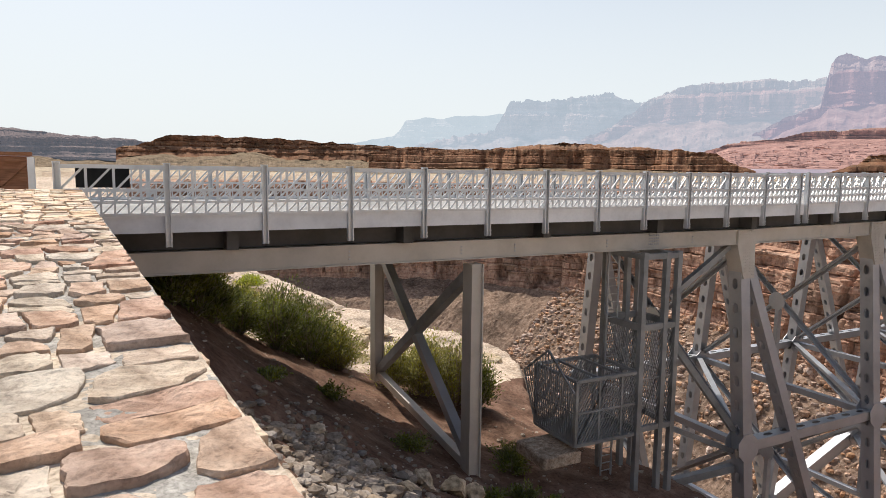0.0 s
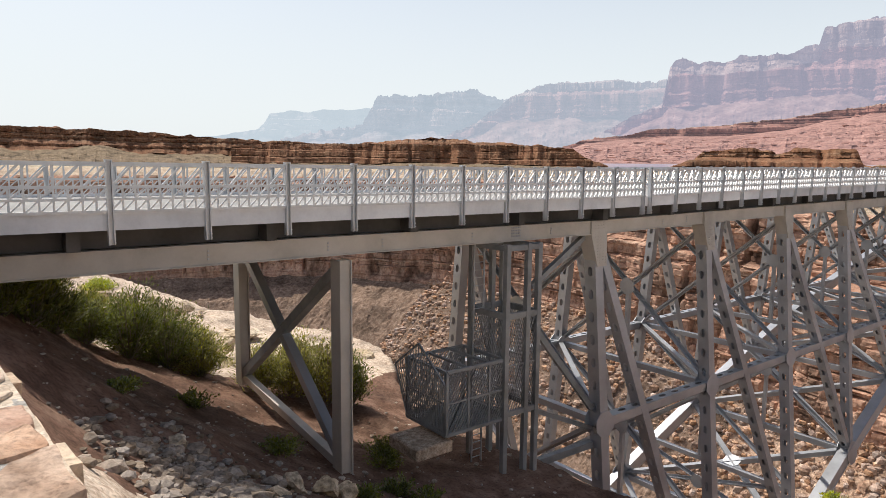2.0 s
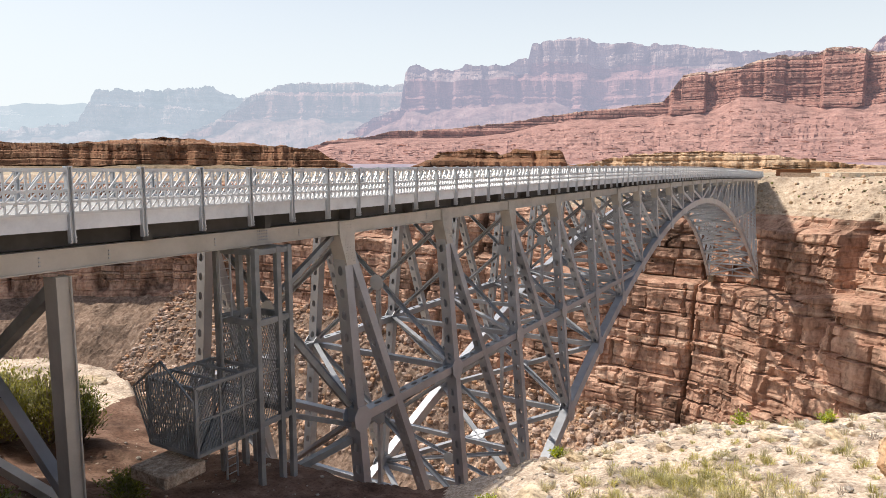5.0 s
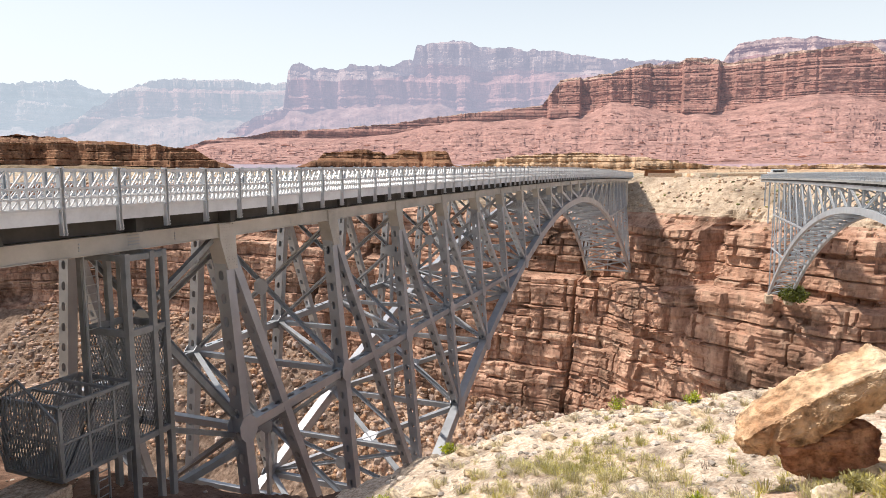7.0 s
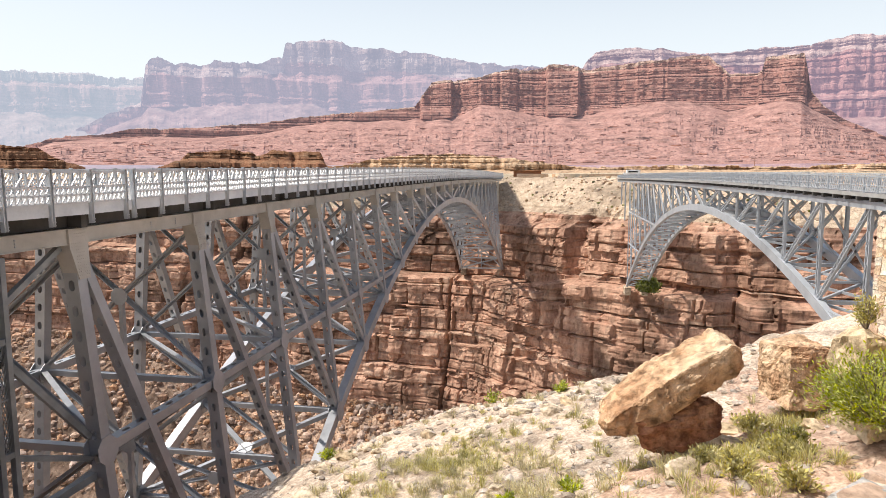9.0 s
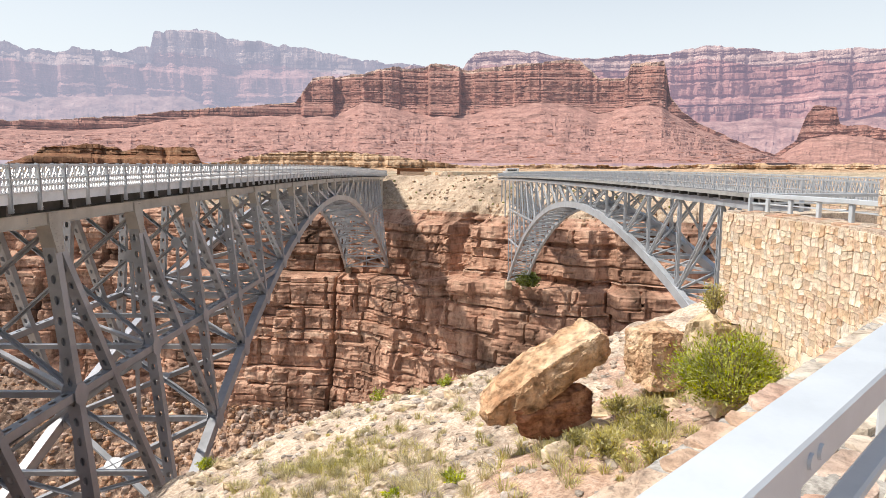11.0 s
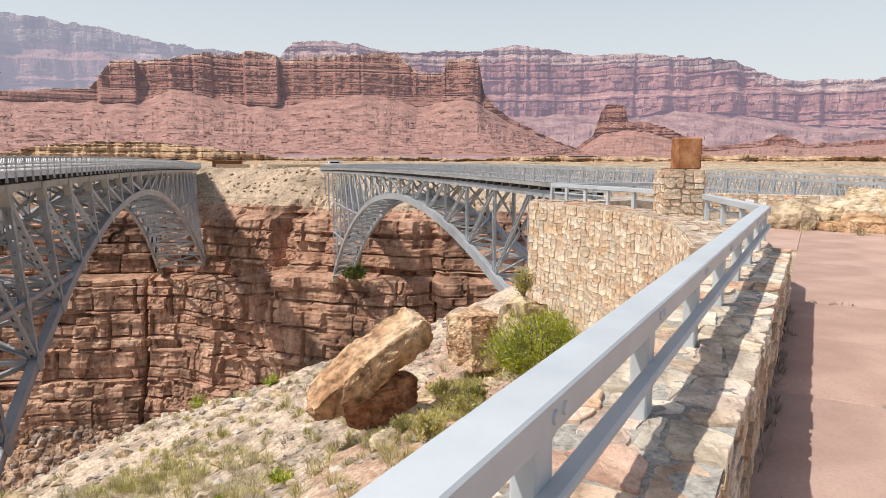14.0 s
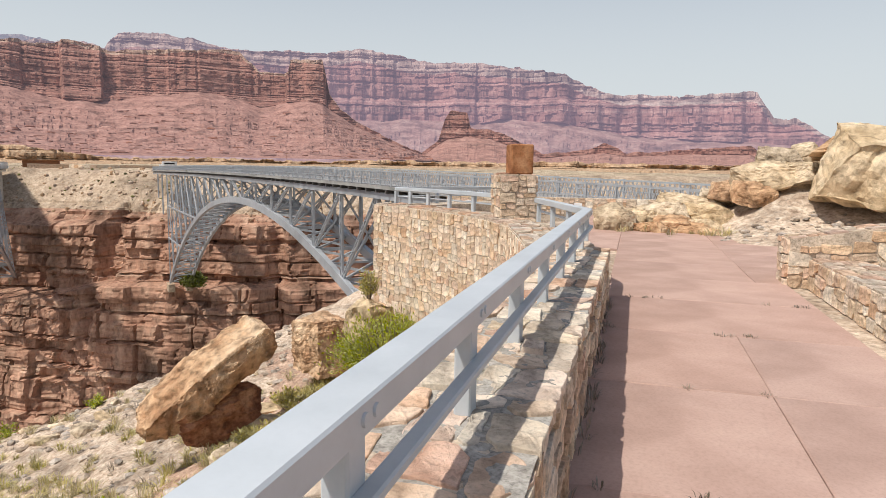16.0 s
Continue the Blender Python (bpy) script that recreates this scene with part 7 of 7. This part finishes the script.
    for p, u, w in (((a0, b0, -6.4), (1, 0, 0), a1 - a0), ((a0, b0, -6.4), (0, 1, 0), b1 - b0), ((a0, b1, -6.4), (1, 0, 0), a1 - a0), ((a1, b0, -6.4), (0, 1, 0), b1 - b0)):
        tagged(part("shaft_screen", screen(p, u, (0, 0, 1), w, 3.75, 0.13, 0.026, 0.45), S, t), kind="stuff")
    bm = bmesh.new()
    for e in (0, 0.5):
        beam(bm, (-5.4 + e, 0.3, -10.5), (-5.4 + e, 0.3, 0.0), 0.06, 0.06, (0, 1, 0))
    for k in range(34):
        beam(bm, (-5.4, 0.3, -10.3 + 0.3 * k), (-4.9, 0.3, -10.3 + 0.3 * k), 0.03, 0.03)
    part("ladder", bm, M["steel"], t, "grey steel ladder inside the shaft")
    bm = bmesh.new()
    box(bm, (-8.9, -0.9, -7.3), (-7.3, 0.9, -6.85))
    bmesh.ops.bevel(bm, geom=bm.edges, offset=0.05, segments=1, affect="EDGES")
    tagged(part("landing_slab", bm, M["bank"]), "buff concrete landing slab beside the access cage", "slab")


lift_cage()

# ---- braces of the end panel next to the lift ----
def brace(label, bars, mat):
    b = thing("bridge_brace", label, "brace", "braces beside the lift")
    for p, q, w in bars:
        bm = bmesh.new()
        beam(bm, p, q, w, w)
        part("bar", bm, mat, b)


brace("dark diagonal braces between the first columns and the lift", [((-2.5, 0.1, -1.9), (0.7, 0.1, 0.0), 0.22), ((-2.4, 0.1, -3.5), (0.85, -0.5, -7.6), 0.24), ((-2.6, 0.1, -7.0), (0.85, -0.55, -8.5), 0.2), ((-2.7, 0.2, -9.65), (0.85, -0.6, -9.2), 0.3)], M["cage"])

# ---- at the bridge end ----
bm = bmesh.new()
box(bm, (-22.45, -0.72, 2.36), (-21.3, -0.66, 2.84))
tagged(part("dark_sign", bm, M["dark"]), "back of a dark square sign behind the railing", "sign")
kiosk = thing("notice_board", "brown timber notice board with diagonal battens at the bridge end", "board", at=(0, 0, 0))
bm = bmesh.new()
box(bm, (-25.6, 1.55, 1.4), (-23.55, 1.65, 3.1))
part("panel", bm, M["wood"], kiosk)
for p, q in (((-25.6, 1.5, 3.02), (-23.55, 1.5, 3.02)), ((-25.6, 1.5, 2.3), (-23.55, 1.5, 2.3)), ((-24.35, 1.5, 2.25), (-23.65, 1.5, 2.95)), ((-24.4, 1.5, 2.2), (-24.4, 1.5, 3.0)), ((-25.6, 1.5, 3.16), (-23.5, 1.5, 3.16))):
    bm = bmesh.new()
    beam(bm, p, q, 0.06, 0.1)
    part("batten", bm, M["wood"], kiosk)
post = thing("end_post", "grey steel post and pipe at the end of the bridge railing", "post", at=(-23.35, -0.4, 0))
bm = bmesh.new()
beam(bm, (0, 0, 1.2), (0, 0, 3.05), 0.14, 0.14, (0, 1, 0))
part("upright", bm, M["rail"], post)

# ---- far rim: lookout walls, vehicle and poles ----
def far_wall(label, pts, h, thick):
    w = thing("rim_wall", label, "wall", "stone walls on the far rim")
    bm = bmesh.new()
    for a, b in zip(pts, pts[1:]):
        beam(bm, a, b, thick, h)
    part("masonry", bm, M["facebulk"], w)
    nearer(w)


arc = [(262 - 9 * math.sin(math.radians(a)), -26 - 8 * math.cos(math.radians(a)), 0.3) for a in range(0, 181, 15)]
far_wall("round stone lookout bastion on the far rim", arc, 4.2, 0.8)
far_wall("low stone wall along the far rim", [(258, -34, 1.6), (260, -48, 1.6)], 1.6, 0.6)
far_wall("low stone wall from the bridge end to the bastion", [(258, -4, 1.8), (260, -17, 1.6)], 1.6, 0.6)
shed = thing("rim_shelter", "low brown roofed shelter on the far rim", "shelter")
bm = bmesh.new()
box(bm, (268, -14, 1.2), (274, -2, 3.6))
part("walls", bm, M["wood"], shed)
bm = bmesh.new()
box(bm, (267, -15.5, 3.6), (275, -0.5, 4.0))
part("roof", bm, M["rust"], shed)
nearer(shed)
van = thing("camper_van", "white camper van parked beyond the old bridge", "vehicle", at=(264, -52, 1.2))
bm = bmesh.new()
box(bm, (-1.1, -3.2, 0.5), (1.1, 2.4, 2.9))
box(bm, (-1.0, 2.4, 0.5), (1.0, 3.6, 1.7))
bmesh.ops.bevel(bm, geom=bm.edges, offset=0.12, segments=2, affect="EDGES")
part("body", bm, M["white"], van)
bm = bmesh.new()
box(bm, (-1.13, -2.2, 1.8), (-1.1, 1.8, 2.4))
part("window_strip", bm, M["dark"], van)
for y in (-2.0, 2.2):
    bm = bmesh.new()
    bmesh.ops.create_cone(bm, cap_ends=True, segments=16, radius1=0.4, radius2=0.4, depth=0.25, matrix=pose(-1.0, y, 0.4, 0, 90, 0))
    part("wheel", bm, M["dark"], van)
nearer(van)
for az, d in ((-0.5, 420), (7.5, 430), (-16, 400), (17, 440)):
    x, y = polar(az, d)
    pl = thing("utility_pole", "thin dark utility pole beyond the rim", "pole", "utility poles", at=(float(x), float(y), 2.0))
    bm = bmesh.new()
    bmesh.ops.create_cone(bm, cap_ends=True, segments=8, radius1=0.16, radius2=0.1, depth=9, matrix=Matrix.Translation((0, 0, 4.5)))
    beam(bm, (0, -1.1, 8.4), (0, 1.1, 8.4), 0.12, 0.12)
    part("shaft", bm, M["wood"], pl)

# skewback seats under the arches
for x, y0, y1, z, label in ((XE + 1.3, -3.0, WIDE + 3.0, -30.4, "concrete seat of the bridge arch on its rock ledge"), (OC + OH + 1.0, OY - OW - 0.9, OY + 0.9, -27.6, "concrete seat of the old arch on its rock ledge")):
    seat = thing("concrete_foundation", label, "foundation")
    for y in ((y0 + 1.2), (y1 - 1.2)):
        bm = bmesh.new()
        box(bm, (x - 0.7, y - 0.8, z - 1.3), (x + 3.0, y + 0.8, z + 0.75))
        bmesh.ops.bevel(bm, geom=bm.edges, offset=0.1, segments=1, affect="EDGES")
        part("block", bm, M["rim"], seat)

# ---- the whole plan brought to true size ----
for ob in list(scene.objects):
    if ob.parent is None and ob.type in ("MESH", "EMPTY"):
        ob.matrix_basis = Matrix.Scale(TRUE_SIZE, 4) @ ob.matrix_basis
